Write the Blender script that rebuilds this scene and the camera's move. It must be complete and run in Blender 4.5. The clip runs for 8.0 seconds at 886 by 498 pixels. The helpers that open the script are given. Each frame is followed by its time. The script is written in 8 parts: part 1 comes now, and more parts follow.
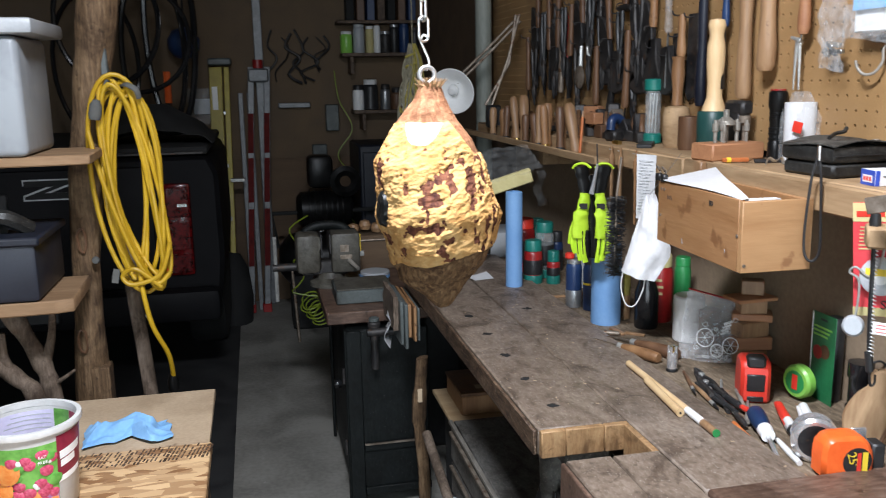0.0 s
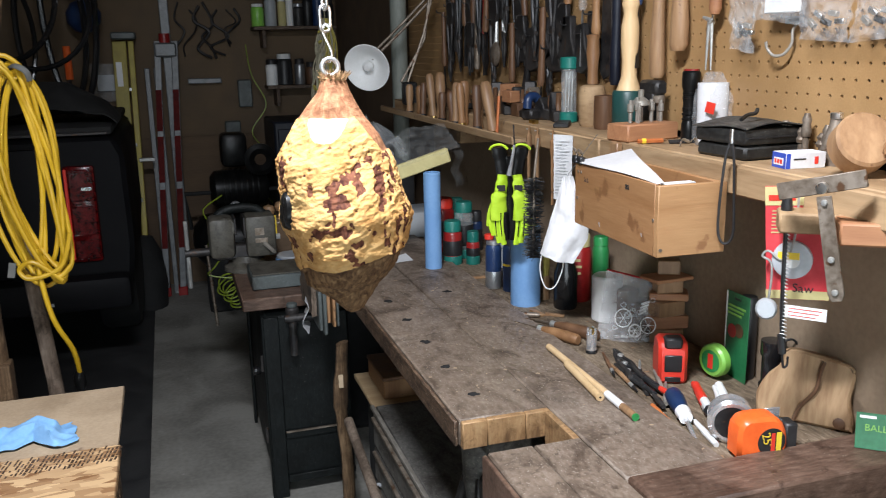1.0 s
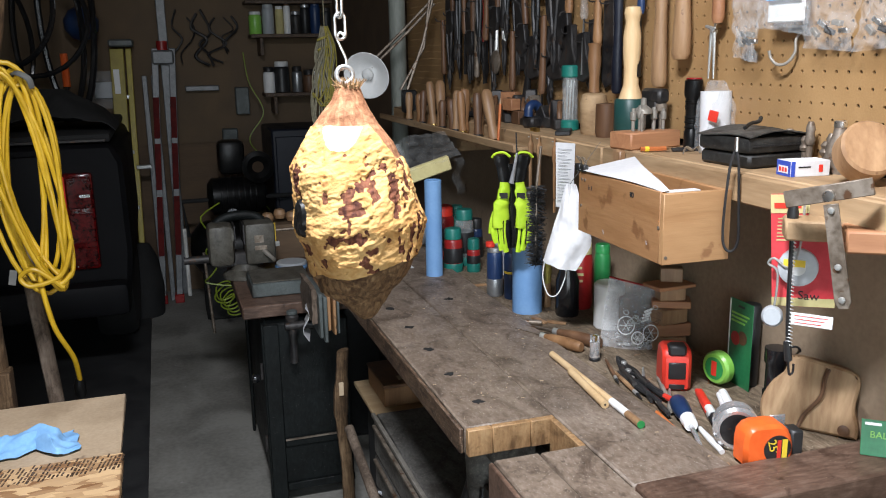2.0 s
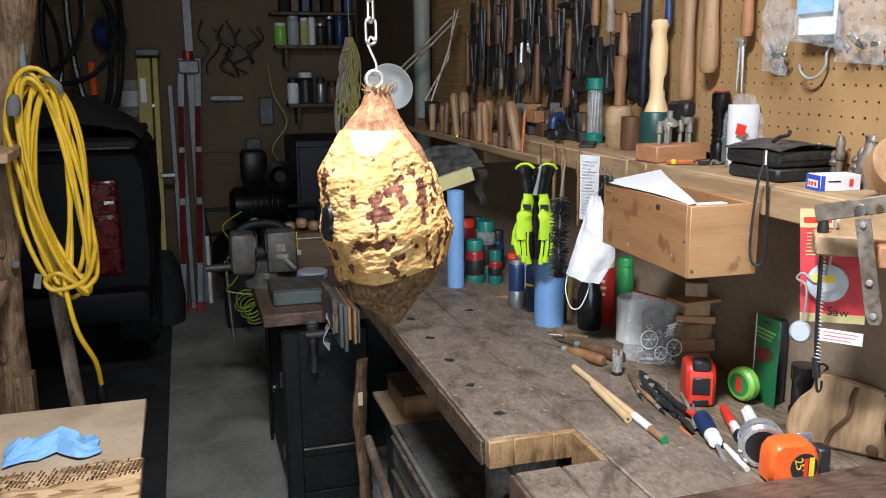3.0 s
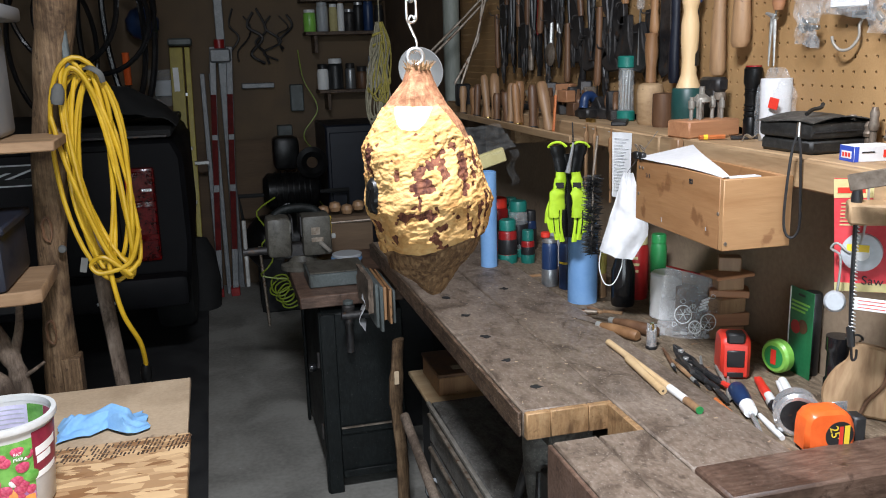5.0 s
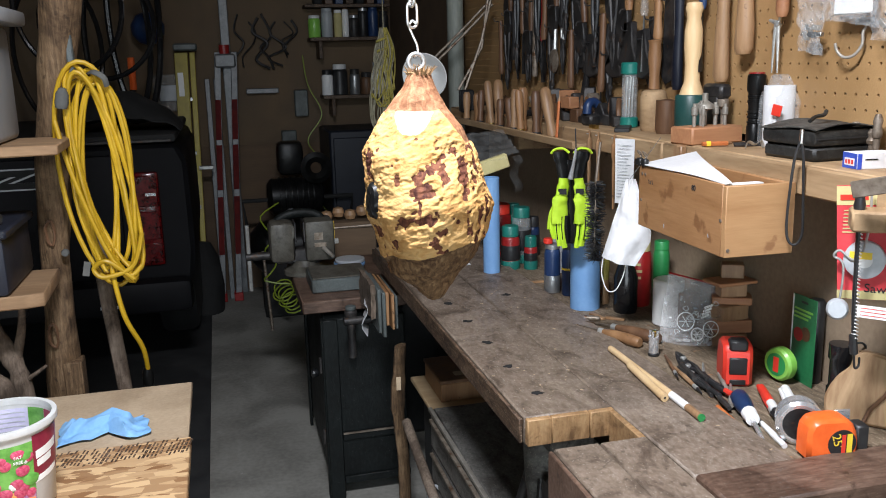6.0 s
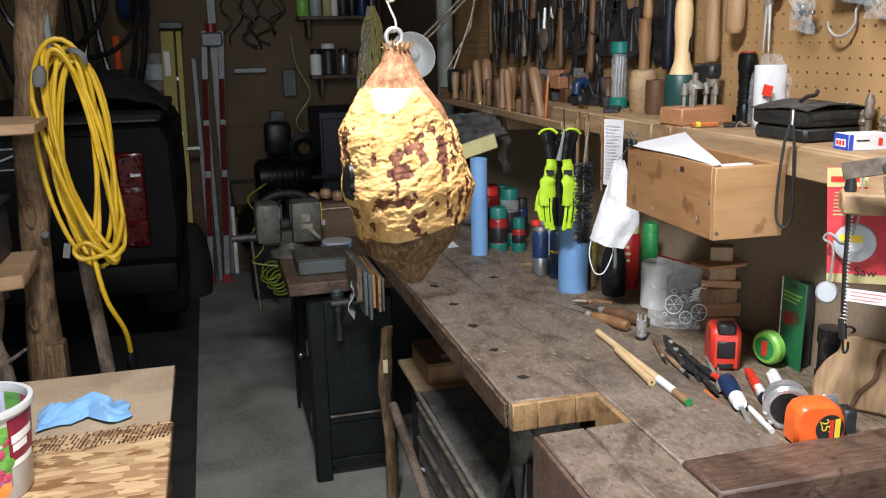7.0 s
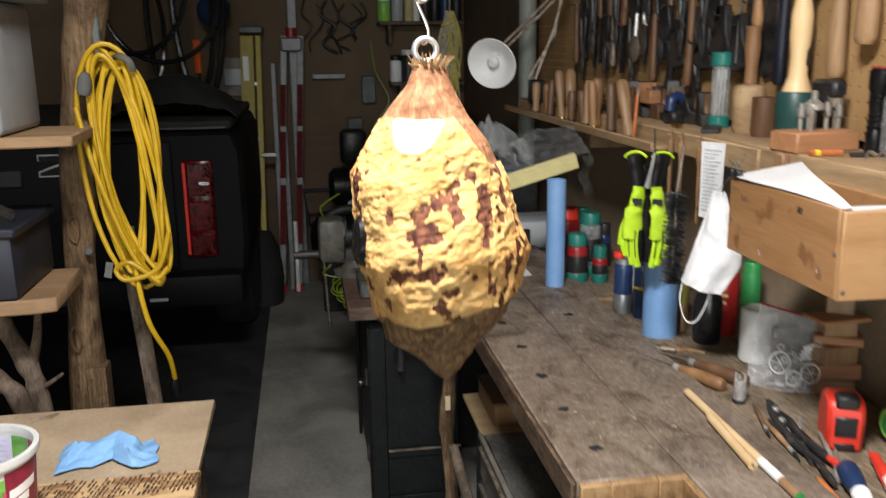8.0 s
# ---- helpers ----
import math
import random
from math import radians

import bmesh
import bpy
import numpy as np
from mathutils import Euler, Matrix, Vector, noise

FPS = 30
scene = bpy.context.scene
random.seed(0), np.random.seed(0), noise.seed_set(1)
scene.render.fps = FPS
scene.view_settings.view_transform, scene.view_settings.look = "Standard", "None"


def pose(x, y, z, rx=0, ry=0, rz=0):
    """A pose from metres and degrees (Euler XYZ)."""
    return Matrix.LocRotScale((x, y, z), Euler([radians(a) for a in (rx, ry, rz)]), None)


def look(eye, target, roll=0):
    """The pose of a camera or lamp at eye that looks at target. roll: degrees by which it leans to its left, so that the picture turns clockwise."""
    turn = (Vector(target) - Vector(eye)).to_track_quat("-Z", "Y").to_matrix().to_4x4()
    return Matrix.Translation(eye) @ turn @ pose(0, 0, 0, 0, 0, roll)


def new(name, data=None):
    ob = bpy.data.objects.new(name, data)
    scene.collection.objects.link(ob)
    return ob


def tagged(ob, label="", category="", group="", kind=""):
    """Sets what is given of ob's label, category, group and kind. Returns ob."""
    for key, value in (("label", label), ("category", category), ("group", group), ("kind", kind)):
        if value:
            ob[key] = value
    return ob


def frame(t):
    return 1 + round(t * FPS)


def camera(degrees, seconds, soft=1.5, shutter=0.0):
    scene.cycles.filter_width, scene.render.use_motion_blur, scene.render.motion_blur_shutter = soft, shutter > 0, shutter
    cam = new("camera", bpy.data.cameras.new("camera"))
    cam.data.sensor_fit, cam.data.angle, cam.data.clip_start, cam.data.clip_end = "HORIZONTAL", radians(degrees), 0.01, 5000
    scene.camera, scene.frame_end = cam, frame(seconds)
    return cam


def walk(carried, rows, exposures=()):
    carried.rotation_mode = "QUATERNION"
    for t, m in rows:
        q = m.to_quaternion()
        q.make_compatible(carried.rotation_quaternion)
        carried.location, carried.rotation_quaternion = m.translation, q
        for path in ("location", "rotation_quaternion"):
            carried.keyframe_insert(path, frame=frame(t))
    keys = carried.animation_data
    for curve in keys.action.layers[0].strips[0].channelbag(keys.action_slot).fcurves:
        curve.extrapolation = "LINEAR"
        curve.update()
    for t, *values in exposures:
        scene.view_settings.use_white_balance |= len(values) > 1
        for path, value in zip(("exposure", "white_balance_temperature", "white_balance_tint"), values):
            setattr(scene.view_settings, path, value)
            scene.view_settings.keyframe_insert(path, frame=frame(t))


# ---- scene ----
cam = camera(55.2, 8.0, soft=1.0, shutter=0.5)
PATH = [
    (0, (0.052, 0.101, 1.362), (0.469, 2.017, 0.968), -1.0),
    (0.5, (0.062, 0.111, 1.379), (0.543, 2.001, 0.937), -2.3),
    (1, (0.075, 0.142, 1.382), (0.663, 1.997, 0.919), -1.2),
    (1.5, (0.065, 0.143, 1.384), (0.677, 1.99, 0.924), -1.3),
    (3, (0.05, 0.152, 1.375), (0.613, 2.026, 0.961), -0.4),
    (3.5, (0.041, 0.135, 1.371), (0.565, 2.018, 0.947), -1.3),
    (4, (0.026, 0.121, 1.366), (0.52, 2.007, 0.92), -1.3),
    (5.5, (0.032, 0.126, 1.368), (0.528, 2.012, 0.924), -1.7),
    (6, (0.034, 0.125, 1.366), (0.52, 2.016, 0.934), -1.4),
    (6.5, (0.041, 0.135, 1.372), (0.534, 2.022, 0.93), -1.2),
    (7, (0.052, 0.147, 1.361), (0.554, 2.024, 0.886), -1.2),
    (7.5, (0.091, 0.228, 1.355), (0.518, 2.113, 0.842), -1.9),
    (8, (0.137, 0.348, 1.367), (0.447, 2.269, 0.907), -0.7),
]
BALANCE = [(0, 0.0, 6200, 10), (1.5, 0.0, 6350, 10), (3.5, 0.0, 6250, 10), (5.5, 0.0, 6250, 10), (6.5, 0.0, 6400, 10), (7, 0.0, 6500, 10), (8, 0.0, 7000, 10)]
walk(cam, [(t, look(eye, target, roll)) for t, eye, target, roll in PATH], BALANCE)

# ---- light ----
world = bpy.data.worlds.new("world")
world.use_nodes = True
scene.world = world
_bg = world.node_tree.nodes["Background"]
_sky = world.node_tree.nodes.new("ShaderNodeTexSky")
_sky.sky_type, _sky.sun_disc = "NISHITA", False
_sky.sun_elevation, _sky.sun_rotation = radians(40), radians(200)
world.node_tree.links.new(_sky.outputs[0], _bg.inputs[0])
_bg.inputs[1].default_value = 0.1


def area(name, eye, target, sx, sy, watts, colour):
    d = bpy.data.lights.new(name, "AREA")
    d.shape, d.size, d.size_y, d.energy, d.color = "RECTANGLE", sx, sy, watts, colour
    ob = new(name, d)
    ob.matrix_world = look(eye, target)
    return ob


# a shop lamp over the near end of the bench, and daylight in the open garage door behind
area("shop_lamp", (0.06, 0.66, 2.28), (0.20, 0.95, 0.0), 0.36, 0.16, 66, (0.93, 0.95, 1.0))
area("door_daylight", (-0.5, -2.45, 1.25), (-0.3, 2.0, 1.0), 2.6, 2.1, 72, (0.80, 0.92, 1.0))

# ---- materials ----


def mat(name, c1, c2=None, scale=18.0, rough=0.6, metal=0.0, bump=0.15, fine=140.0, stretch=(1, 1, 1), lo=0.35, hi=0.65, spec=0.5,
        vary=0.06, spots=None, spot_scale=30.0, spot_at=0.68, distort=0.6):
    """Two colours mixed by a broad and a fine noise, with relief; spots: a third colour in patches."""
    m = bpy.data.materials.new(name)
    m.use_nodes = True
    nt = m.node_tree
    n, ln = nt.nodes, nt.links
    b = n["Principled BSDF"]
    tc, mp = n.new("ShaderNodeTexCoord"), n.new("ShaderNodeMapping")
    mp.inputs["Scale"].default_value = stretch
    ln.new(tc.outputs["Object"], mp.inputs[0])
    n1, n2 = n.new("ShaderNodeTexNoise"), n.new("ShaderNodeTexNoise")
    n1.inputs["Scale"].default_value, n1.inputs["Detail"].default_value, n1.inputs["Distortion"].default_value = scale, 6, distort
    n2.inputs["Scale"].default_value, n2.inputs["Detail"].default_value = fine, 4
    ln.new(mp.outputs[0], n1.inputs[0]), ln.new(mp.outputs[0], n2.inputs[0])
    add = n.new("ShaderNodeMath")
    add.operation = "MULTIPLY_ADD"
    add.inputs[1].default_value = 0.35
    ln.new(n2.outputs[0], add.inputs[0]), ln.new(n1.outputs[0], add.inputs[2])
    ramp = n.new("ShaderNodeValToRGB")
    c2 = c2 or tuple(min(1, c * 1.25) for c in c1)
    ramp.color_ramp.elements[0].position, ramp.color_ramp.elements[1].position = lo + 0.17, hi + 0.17
    ramp.color_ramp.elements[0].color, ramp.color_ramp.elements[1].color = (*c1, 1), (*c2, 1)
    ln.new(add.outputs[0], ramp.inputs[0])
    col = ramp.outputs[0]
    if spots:
        n3 = n.new("ShaderNodeTexNoise")
        n3.inputs["Scale"].default_value, n3.inputs["Detail"].default_value = spot_scale, 5
        ln.new(tc.outputs["Object"], n3.inputs[0])
        r3 = n.new("ShaderNodeValToRGB")
        r3.color_ramp.elements[0].position, r3.color_ramp.elements[1].position = spot_at - 0.03, spot_at + 0.03
        ln.new(n3.outputs[0], r3.inputs[0])
        mx = n.new("ShaderNodeMix")
        mx.data_type = "RGBA"
        ln.new(r3.outputs[0], mx.inputs["Factor"]), ln.new(col, mx.inputs["A"])
        mx.inputs["B"].default_value = (*spots, 1)
        col = mx.outputs["Result"]
    oi, hs, mr = n.new("ShaderNodeObjectInfo"), n.new("ShaderNodeHueSaturation"), n.new("ShaderNodeMapRange")
    mr.inputs["To Min"].default_value, mr.inputs["To Max"].default_value = 1 - vary * 2, 1 + vary * 2
    ln.new(oi.outputs["Random"], mr.inputs[0]), ln.new(mr.outputs[0], hs.inputs["Value"]), ln.new(col, hs.inputs["Color"])
    ln.new(hs.outputs[0], b.inputs["Base Color"])
    rr = n.new("ShaderNodeMapRange")
    rr.inputs["To Min"].default_value, rr.inputs["To Max"].default_value = max(0.03, rough - 0.14), min(1, rough + 0.14)
    ln.new(n1.outputs[0], rr.inputs[0]), ln.new(rr.outputs[0], b.inputs["Roughness"])
    b.inputs["Metallic"].default_value, b.inputs["Specular IOR Level"].default_value = metal, spec
    if bump:
        bp = n.new("ShaderNodeBump")
        bp.inputs["Strength"].default_value, bp.inputs["Distance"].default_value = bump, 0.004
        ln.new(add.outputs[0], bp.inputs["Height"]), ln.new(bp.outputs[0], b.inputs["Normal"])
    return m


def wood(name, c1, c2, axis="y", rough=0.6, scale=14.0, **k):
    st = {"x": (0.12, 1, 1), "y": (1, 0.12, 1), "z": (1, 1, 0.12)}[axis]
    return mat(name, c1, c2, scale=scale * 2.2, fine=170, stretch=st, rough=rough, lo=0.3, hi=0.7, bump=0.25, **k)


def worn(name, dark, mid, light, along=(1, 0.16, 1), grime=9.0, rough=0.6, flecks=(0.48, 0.45, 0.40), fleck_at=0.70, bump=0.4, metal=0.0, gloss=0.4, spread=0.2):
    """A long-used surface: fine grain along one way, blotches of grime, rubbed pale places and light flecks."""
    m = bpy.data.materials.new(name)
    m.use_nodes = True
    n, ln = m.node_tree.nodes, m.node_tree.links
    b, tc = n["Principled BSDF"], n.new("ShaderNodeTexCoord")

    def noisy(scale, detail, stretch=(1, 1, 1), distort=0.0, shift=0.0):
        mp, q = n.new("ShaderNodeMapping"), n.new("ShaderNodeTexNoise")
        mp.inputs["Scale"].default_value, mp.inputs["Location"].default_value = stretch, (shift, shift, shift)
        q.inputs["Scale"].default_value, q.inputs["Detail"].default_value, q.inputs["Distortion"].default_value = scale, detail, distort
        q.inputs["Roughness"].default_value = 0.65
        ln.new(tc.outputs["Object"], mp.inputs[0]), ln.new(mp.outputs[0], q.inputs[0])
        return q.outputs[0]

    def ramp(src, *stops):
        r = n.new("ShaderNodeValToRGB")
        while len(r.color_ramp.elements) < len(stops):
            r.color_ramp.elements.new(0.5)
        for e, (p, c) in zip(r.color_ramp.elements, stops):
            e.position, e.color = p, (*c, 1)
        ln.new(src, r.inputs[0])
        return r.outputs[0]

    def blend(fac, under, over, kind="MIX"):
        mx = n.new("ShaderNodeMix")
        mx.data_type, mx.blend_type = "RGBA", kind
        if isinstance(fac, float):
            mx.inputs["Factor"].default_value = fac
        else:
            ln.new(fac, mx.inputs["Factor"])
        ln.new(under, mx.inputs["A"]), ln.new(over, mx.inputs["B"])
        return mx.outputs["Result"]

    K, W = (0, 0, 0), (1, 1, 1)
    grain = noisy(150, 6, along, 0.3)
    blotch = noisy(grime, 8, (1, 0.7, 1), 0.8)
    rub = noisy(grime * 0.55, 7, (1, 0.6, 1), 0.5, 3.7)
    smut = noisy(grime * 4.5, 6, (1, 0.8, 1), 0.4, 8.1)
    speck = noisy(330, 2, (1, 1, 1), 0.0, 1.3)
    col = ramp(grain, (0.5 - spread, dark), (0.50, mid), (0.5 + spread, light))
    col = blend(0.75, col, ramp(blotch, (0.38, (0.26, 0.22, 0.19)), (0.48, (0.72, 0.70, 0.68)), (0.60, (1.0, 1.0, 1.0))), "MULTIPLY")
    col = blend(ramp(rub, (0.54, K), (0.68, (0.5, 0.5, 0.5))), col, ramp(grain, (0.3, mid), (0.6, light)))
    col = blend(ramp(smut, (0.59, K), (0.68, (0.75, 0.75, 0.75))), col, ramp(grain, (0.2, tuple(0.35 * c for c in dark)), (0.8, dark)))
    pale = n.new("ShaderNodeRGB")
    pale.outputs[0].default_value = (*flecks, 1)
    col = blend(ramp(speck, (fleck_at, K), (fleck_at + 0.03, (0.8, 0.8, 0.8))), col, pale.outputs[0])
    ln.new(col, b.inputs["Base Color"])
    rr = n.new("ShaderNodeMapRange")
    rr.inputs["To Min"].default_value, rr.inputs["To Max"].default_value = rough + 0.18, max(0.1, rough - 0.22)
    ln.new(blotch, rr.inputs[0]), ln.new(rr.outputs[0], b.inputs["Roughness"])
    b.inputs["Metallic"].default_value, b.inputs["Specular IOR Level"].default_value = metal, gloss
    bp, ad = n.new("ShaderNodeBump"), n.new("ShaderNodeMath")
    bp.inputs["Strength"].default_value, bp.inputs["Distance"].default_value = bump, 0.003
    ln.new(grain, ad.inputs[0]), ln.new(smut, ad.inputs[1])
    ln.new(ad.outputs[0], bp.inputs["Height"]), ln.new(bp.outputs[0], b.inputs["Normal"])
    return m


def clear(name, colour=(1, 1, 1), rough=0.12, share=0.25):
    """Thin clear plastic: mostly see-through, with a share of white film and gloss."""
    m = bpy.data.materials.new(name)
    m.use_nodes = True
    n, ln = m.node_tree.nodes, m.node_tree.links
    b, out = n["Principled BSDF"], n["Material Output"]
    b.inputs["Base Color"].default_value, b.inputs["Roughness"].default_value = (*colour, 1), rough
    tr, mx, ns, rp = n.new("ShaderNodeBsdfTransparent"), n.new("ShaderNodeMixShader"), n.new("ShaderNodeTexNoise"), n.new("ShaderNodeMapRange")
    tc = n.new("ShaderNodeTexCoord")
    ln.new(tc.outputs["Object"], ns.inputs[0])
    ns.inputs["Scale"].default_value, ns.inputs["Detail"].default_value = 45, 4
    bp = n.new("ShaderNodeBump")
    bp.inputs["Strength"].default_value, bp.inputs["Distance"].default_value = 0.6, 0.012
    ln.new(ns.outputs[0], bp.inputs["Height"]), ln.new(bp.outputs[0], b.inputs["Normal"])
    rp.inputs["From Min"].default_value, rp.inputs["From Max"].default_value = 0.35, 0.7
    rp.inputs["To Min"].default_value, rp.inputs["To Max"].default_value = share * 0.6, share * 1.6
    ln.new(ns.outputs[0], rp.inputs[0]), ln.new(rp.outputs[0], mx.inputs[0])
    ln.new(tr.outputs[0], mx.inputs[1]), ln.new(b.outputs[0], mx.inputs[2]), ln.new(mx.outputs[0], out.inputs[0])
    return m


M = {}
M["concrete"] = mat("concrete", (0.155, 0.148, 0.131), (0.27, 0.26, 0.232), scale=3.5, fine=60, rough=0.8, bump=0.1, spots=(0.30, 0.29, 0.27), spot_scale=45, spot_at=0.72)
# near-black for the shaded floor beside the truck
M["shade_black"] = mat("shade_black", (0.015, 0.015, 0.016), (0.03, 0.03, 0.03), scale=8, rough=0.8)
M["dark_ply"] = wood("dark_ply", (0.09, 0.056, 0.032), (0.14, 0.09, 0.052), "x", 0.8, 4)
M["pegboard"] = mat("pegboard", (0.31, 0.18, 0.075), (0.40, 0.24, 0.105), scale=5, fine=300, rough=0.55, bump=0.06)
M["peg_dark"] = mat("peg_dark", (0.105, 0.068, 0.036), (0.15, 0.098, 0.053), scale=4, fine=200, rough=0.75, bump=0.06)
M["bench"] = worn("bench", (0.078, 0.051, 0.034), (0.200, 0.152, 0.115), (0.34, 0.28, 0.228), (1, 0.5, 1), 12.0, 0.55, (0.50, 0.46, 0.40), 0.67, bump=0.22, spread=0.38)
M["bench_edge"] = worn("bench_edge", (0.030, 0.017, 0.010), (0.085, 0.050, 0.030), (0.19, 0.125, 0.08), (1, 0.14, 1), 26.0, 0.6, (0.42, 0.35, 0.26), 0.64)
M["endgrain"] = worn("endgrain", (0.20, 0.10, 0.042), (0.36, 0.215, 0.10), (0.46, 0.30, 0.155), (1, 1, 0.25), 20.0, 0.65, (0.5, 0.4, 0.28), 0.74, 0.2, spread=0.3)
M["rail"] = worn("rail", (0.055, 0.028, 0.019), (0.135, 0.082, 0.058), (0.23, 0.155, 0.115), (0.2, 1, 1), 8.0, 0.5, (0.38, 0.33, 0.27), 0.71, 0.2, spread=0.32)
M["tray"] = worn("tray", (0.10, 0.070, 0.045), (0.20, 0.15, 0.10), (0.31, 0.24, 0.17), (1, 0.2, 1), 12.0, 0.75, (0.52, 0.43, 0.31), 0.66)
M["shelf"] = wood("shelf", (0.25, 0.155, 0.078), (0.43, 0.29, 0.16), "y", 0.7, 10, spots=(0.17, 0.11, 0.065), spot_scale=34, spot_at=0.69)
M["drawer"] = wood("drawer", (0.30, 0.145, 0.058), (0.42, 0.225, 0.100), "y", 0.55, 9, spots=(0.23, 0.105, 0.042), spot_scale=18, spot_at=0.64)
M["drawer_x"] = wood("drawer_x", (0.36, 0.19, 0.082), (0.47, 0.27, 0.125), "x", 0.55, 9, spots=(0.27, 0.13, 0.056), spot_scale=20, spot_at=0.66)
M["paper"] = mat("paper", (0.58, 0.58, 0.59), (0.68, 0.68, 0.69), scale=8, rough=0.85, bump=0.05)
M["cardboard"] = mat("cardboard", (0.36, 0.265, 0.17), (0.50, 0.38, 0.255), scale=5, rough=0.85, spots=(0.22, 0.15, 0.1), spot_scale=14, spot_at=0.68)
M["pole"] = worn("pole", (0.040, 0.021, 0.010), (0.15, 0.090, 0.045), (0.27, 0.18, 0.10), (1, 1, 0.13), 9.0, 0.8, (0.30, 0.22, 0.14), 0.78, 0.7, spread=0.24)
M["torch_black"] = mat("torch_black", (0.004, 0.004, 0.004), (0.008, 0.008, 0.008), scale=30, rough=0.35, spec=0.25, bump=0.02)
M["tub_white"] = mat("tub_white", (0.50, 0.50, 0.49), (0.58, 0.58, 0.57), scale=9, rough=0.35, bump=0.03)
M["carton_blue"] = mat("carton_blue", (0.03, 0.07, 0.42), (0.045, 0.10, 0.50), scale=30, rough=0.5, bump=0.02)
M["side_board"] = wood("side_board", (0.19, 0.11, 0.055), (0.31, 0.195, 0.105), "x", 0.75, 9)
M["rust_orange"] = mat("rust_orange", (0.42, 0.11, 0.03), (0.52, 0.16, 0.045), scale=60, rough=0.5, bump=0.02)
M["navy_dark"] = mat("navy_dark", (0.006, 0.008, 0.016), (0.012, 0.015, 0.026), scale=12, rough=0.5, bump=0.03)
M["raspberry"] = mat("raspberry", (0.42, 0.03, 0.09), (0.58, 0.10, 0.17), scale=220, rough=0.4, bump=0.1)
M["leaf_print"] = mat("leaf_print", (0.07, 0.24, 0.035), (0.16, 0.40, 0.08), scale=40, rough=0.4, bump=0.02)
M["magenta"] = mat("magenta", (0.20, 0.012, 0.035), (0.30, 0.02, 0.055), scale=20, rough=0.4, bump=0.02)
M["orange_print"] = mat("orange_print", (0.70, 0.20, 0.035), (0.78, 0.33, 0.09), scale=60, rough=0.4, bump=0.02)
M["lilac"] = mat("lilac", (0.42, 0.40, 0.55), (0.52, 0.50, 0.64), scale=20, rough=0.5, bump=0.02)
M["driftwood"] = worn("driftwood", (0.07, 0.048, 0.033), (0.155, 0.115, 0.085), (0.25, 0.195, 0.15), (1, 1, 0.15), 14.0, 0.85, (0.3, 0.25, 0.2), 0.78, 0.5, spread=0.28)
M["ply_light"] = wood("ply_light", (0.38, 0.25, 0.13), (0.52, 0.38, 0.22), "x", 0.7, 8)
M["cord"] = mat("cord", (0.44, 0.26, 0.006), (0.54, 0.335, 0.012), scale=20, rough=0.5, bump=0.02)
M["cord_grey"] = mat("cord_grey", (0.09, 0.09, 0.085), rough=0.85, spec=0.2)
M["black"] = mat("black", (0.012, 0.012, 0.013), (0.022, 0.022, 0.023), scale=20, rough=0.45, bump=0.08)
M["black_gloss"] = mat("black_gloss", (0.008, 0.008, 0.009), (0.014, 0.014, 0.015), scale=4, rough=0.2, bump=0.01)
M["truck_paint"] = mat("truck_paint", (0.004, 0.004, 0.005), (0.008, 0.008, 0.009), scale=4, rough=0.6, bump=0.02, spec=0.12)
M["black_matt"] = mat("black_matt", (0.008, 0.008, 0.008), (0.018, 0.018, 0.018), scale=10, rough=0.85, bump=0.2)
M["leather"] = worn("leather", (0.010, 0.010, 0.010), (0.022, 0.022, 0.021), (0.055, 0.054, 0.050), (1, 1, 1), 16.0, 0.5, (0.20, 0.19, 0.17), 0.70, 0.2, spread=0.3)
M["steel"] = mat("steel", (0.40, 0.40, 0.385), (0.58, 0.58, 0.555), scale=30, rough=0.4, metal=0.65, bump=0.06)
M["zinc"] = mat("zinc", (0.72, 0.72, 0.72), (0.86, 0.86, 0.85), scale=50, rough=0.3, metal=1.0, bump=0.05)
M["steel_dull"] = mat("steel_dull", (0.22, 0.20, 0.17), (0.34, 0.31, 0.27), scale=24, rough=0.45, metal=0.3, bump=0.12)
M["steel_old"] = mat("steel_old", (0.15, 0.115, 0.085), (0.31, 0.26, 0.21), scale=35, rough=0.5, metal=0.5, bump=0.2, spots=(0.12, 0.06, 0.03), spot_scale=50, spot_at=0.64)
M["iron"] = mat("iron", (0.018, 0.017, 0.018), (0.055, 0.050, 0.047), scale=25, rough=0.5, metal=0.4, bump=0.2, spots=(0.07, 0.04, 0.025), spot_scale=50, spot_at=0.66)
M["ring_steel"] = mat("ring_steel", (0.55, 0.55, 0.55), (0.68, 0.68, 0.67), scale=80, rough=0.42, metal=0.8, bump=0.1)
M["chrome"] = mat("chrome", (0.72, 0.72, 0.73), (0.82, 0.82, 0.83), scale=10, rough=0.2, metal=0.75, bump=0.02)
M["blue_tube"] = mat("blue_tube", (0.15, 0.30, 0.55), (0.19, 0.35, 0.60), scale=9, rough=0.6, bump=0.06)
M["blue_rag"] = mat("blue_rag", (0.17, 0.37, 0.66), (0.24, 0.46, 0.74), scale=14, rough=0.9, bump=0.2)
M["neon"] = mat("neon", (0.40, 0.62, 0.015), (0.50, 0.72, 0.03), scale=30, rough=0.7, bump=0.15)
M["red"] = mat("red", (0.62, 0.035, 0.02), (0.72, 0.05, 0.03), scale=20, rough=0.4, bump=0.03)
M["dark_red"] = mat("dark_red", (0.26, 0.012, 0.012), (0.36, 0.02, 0.018), scale=10, rough=0.4, bump=0.03)
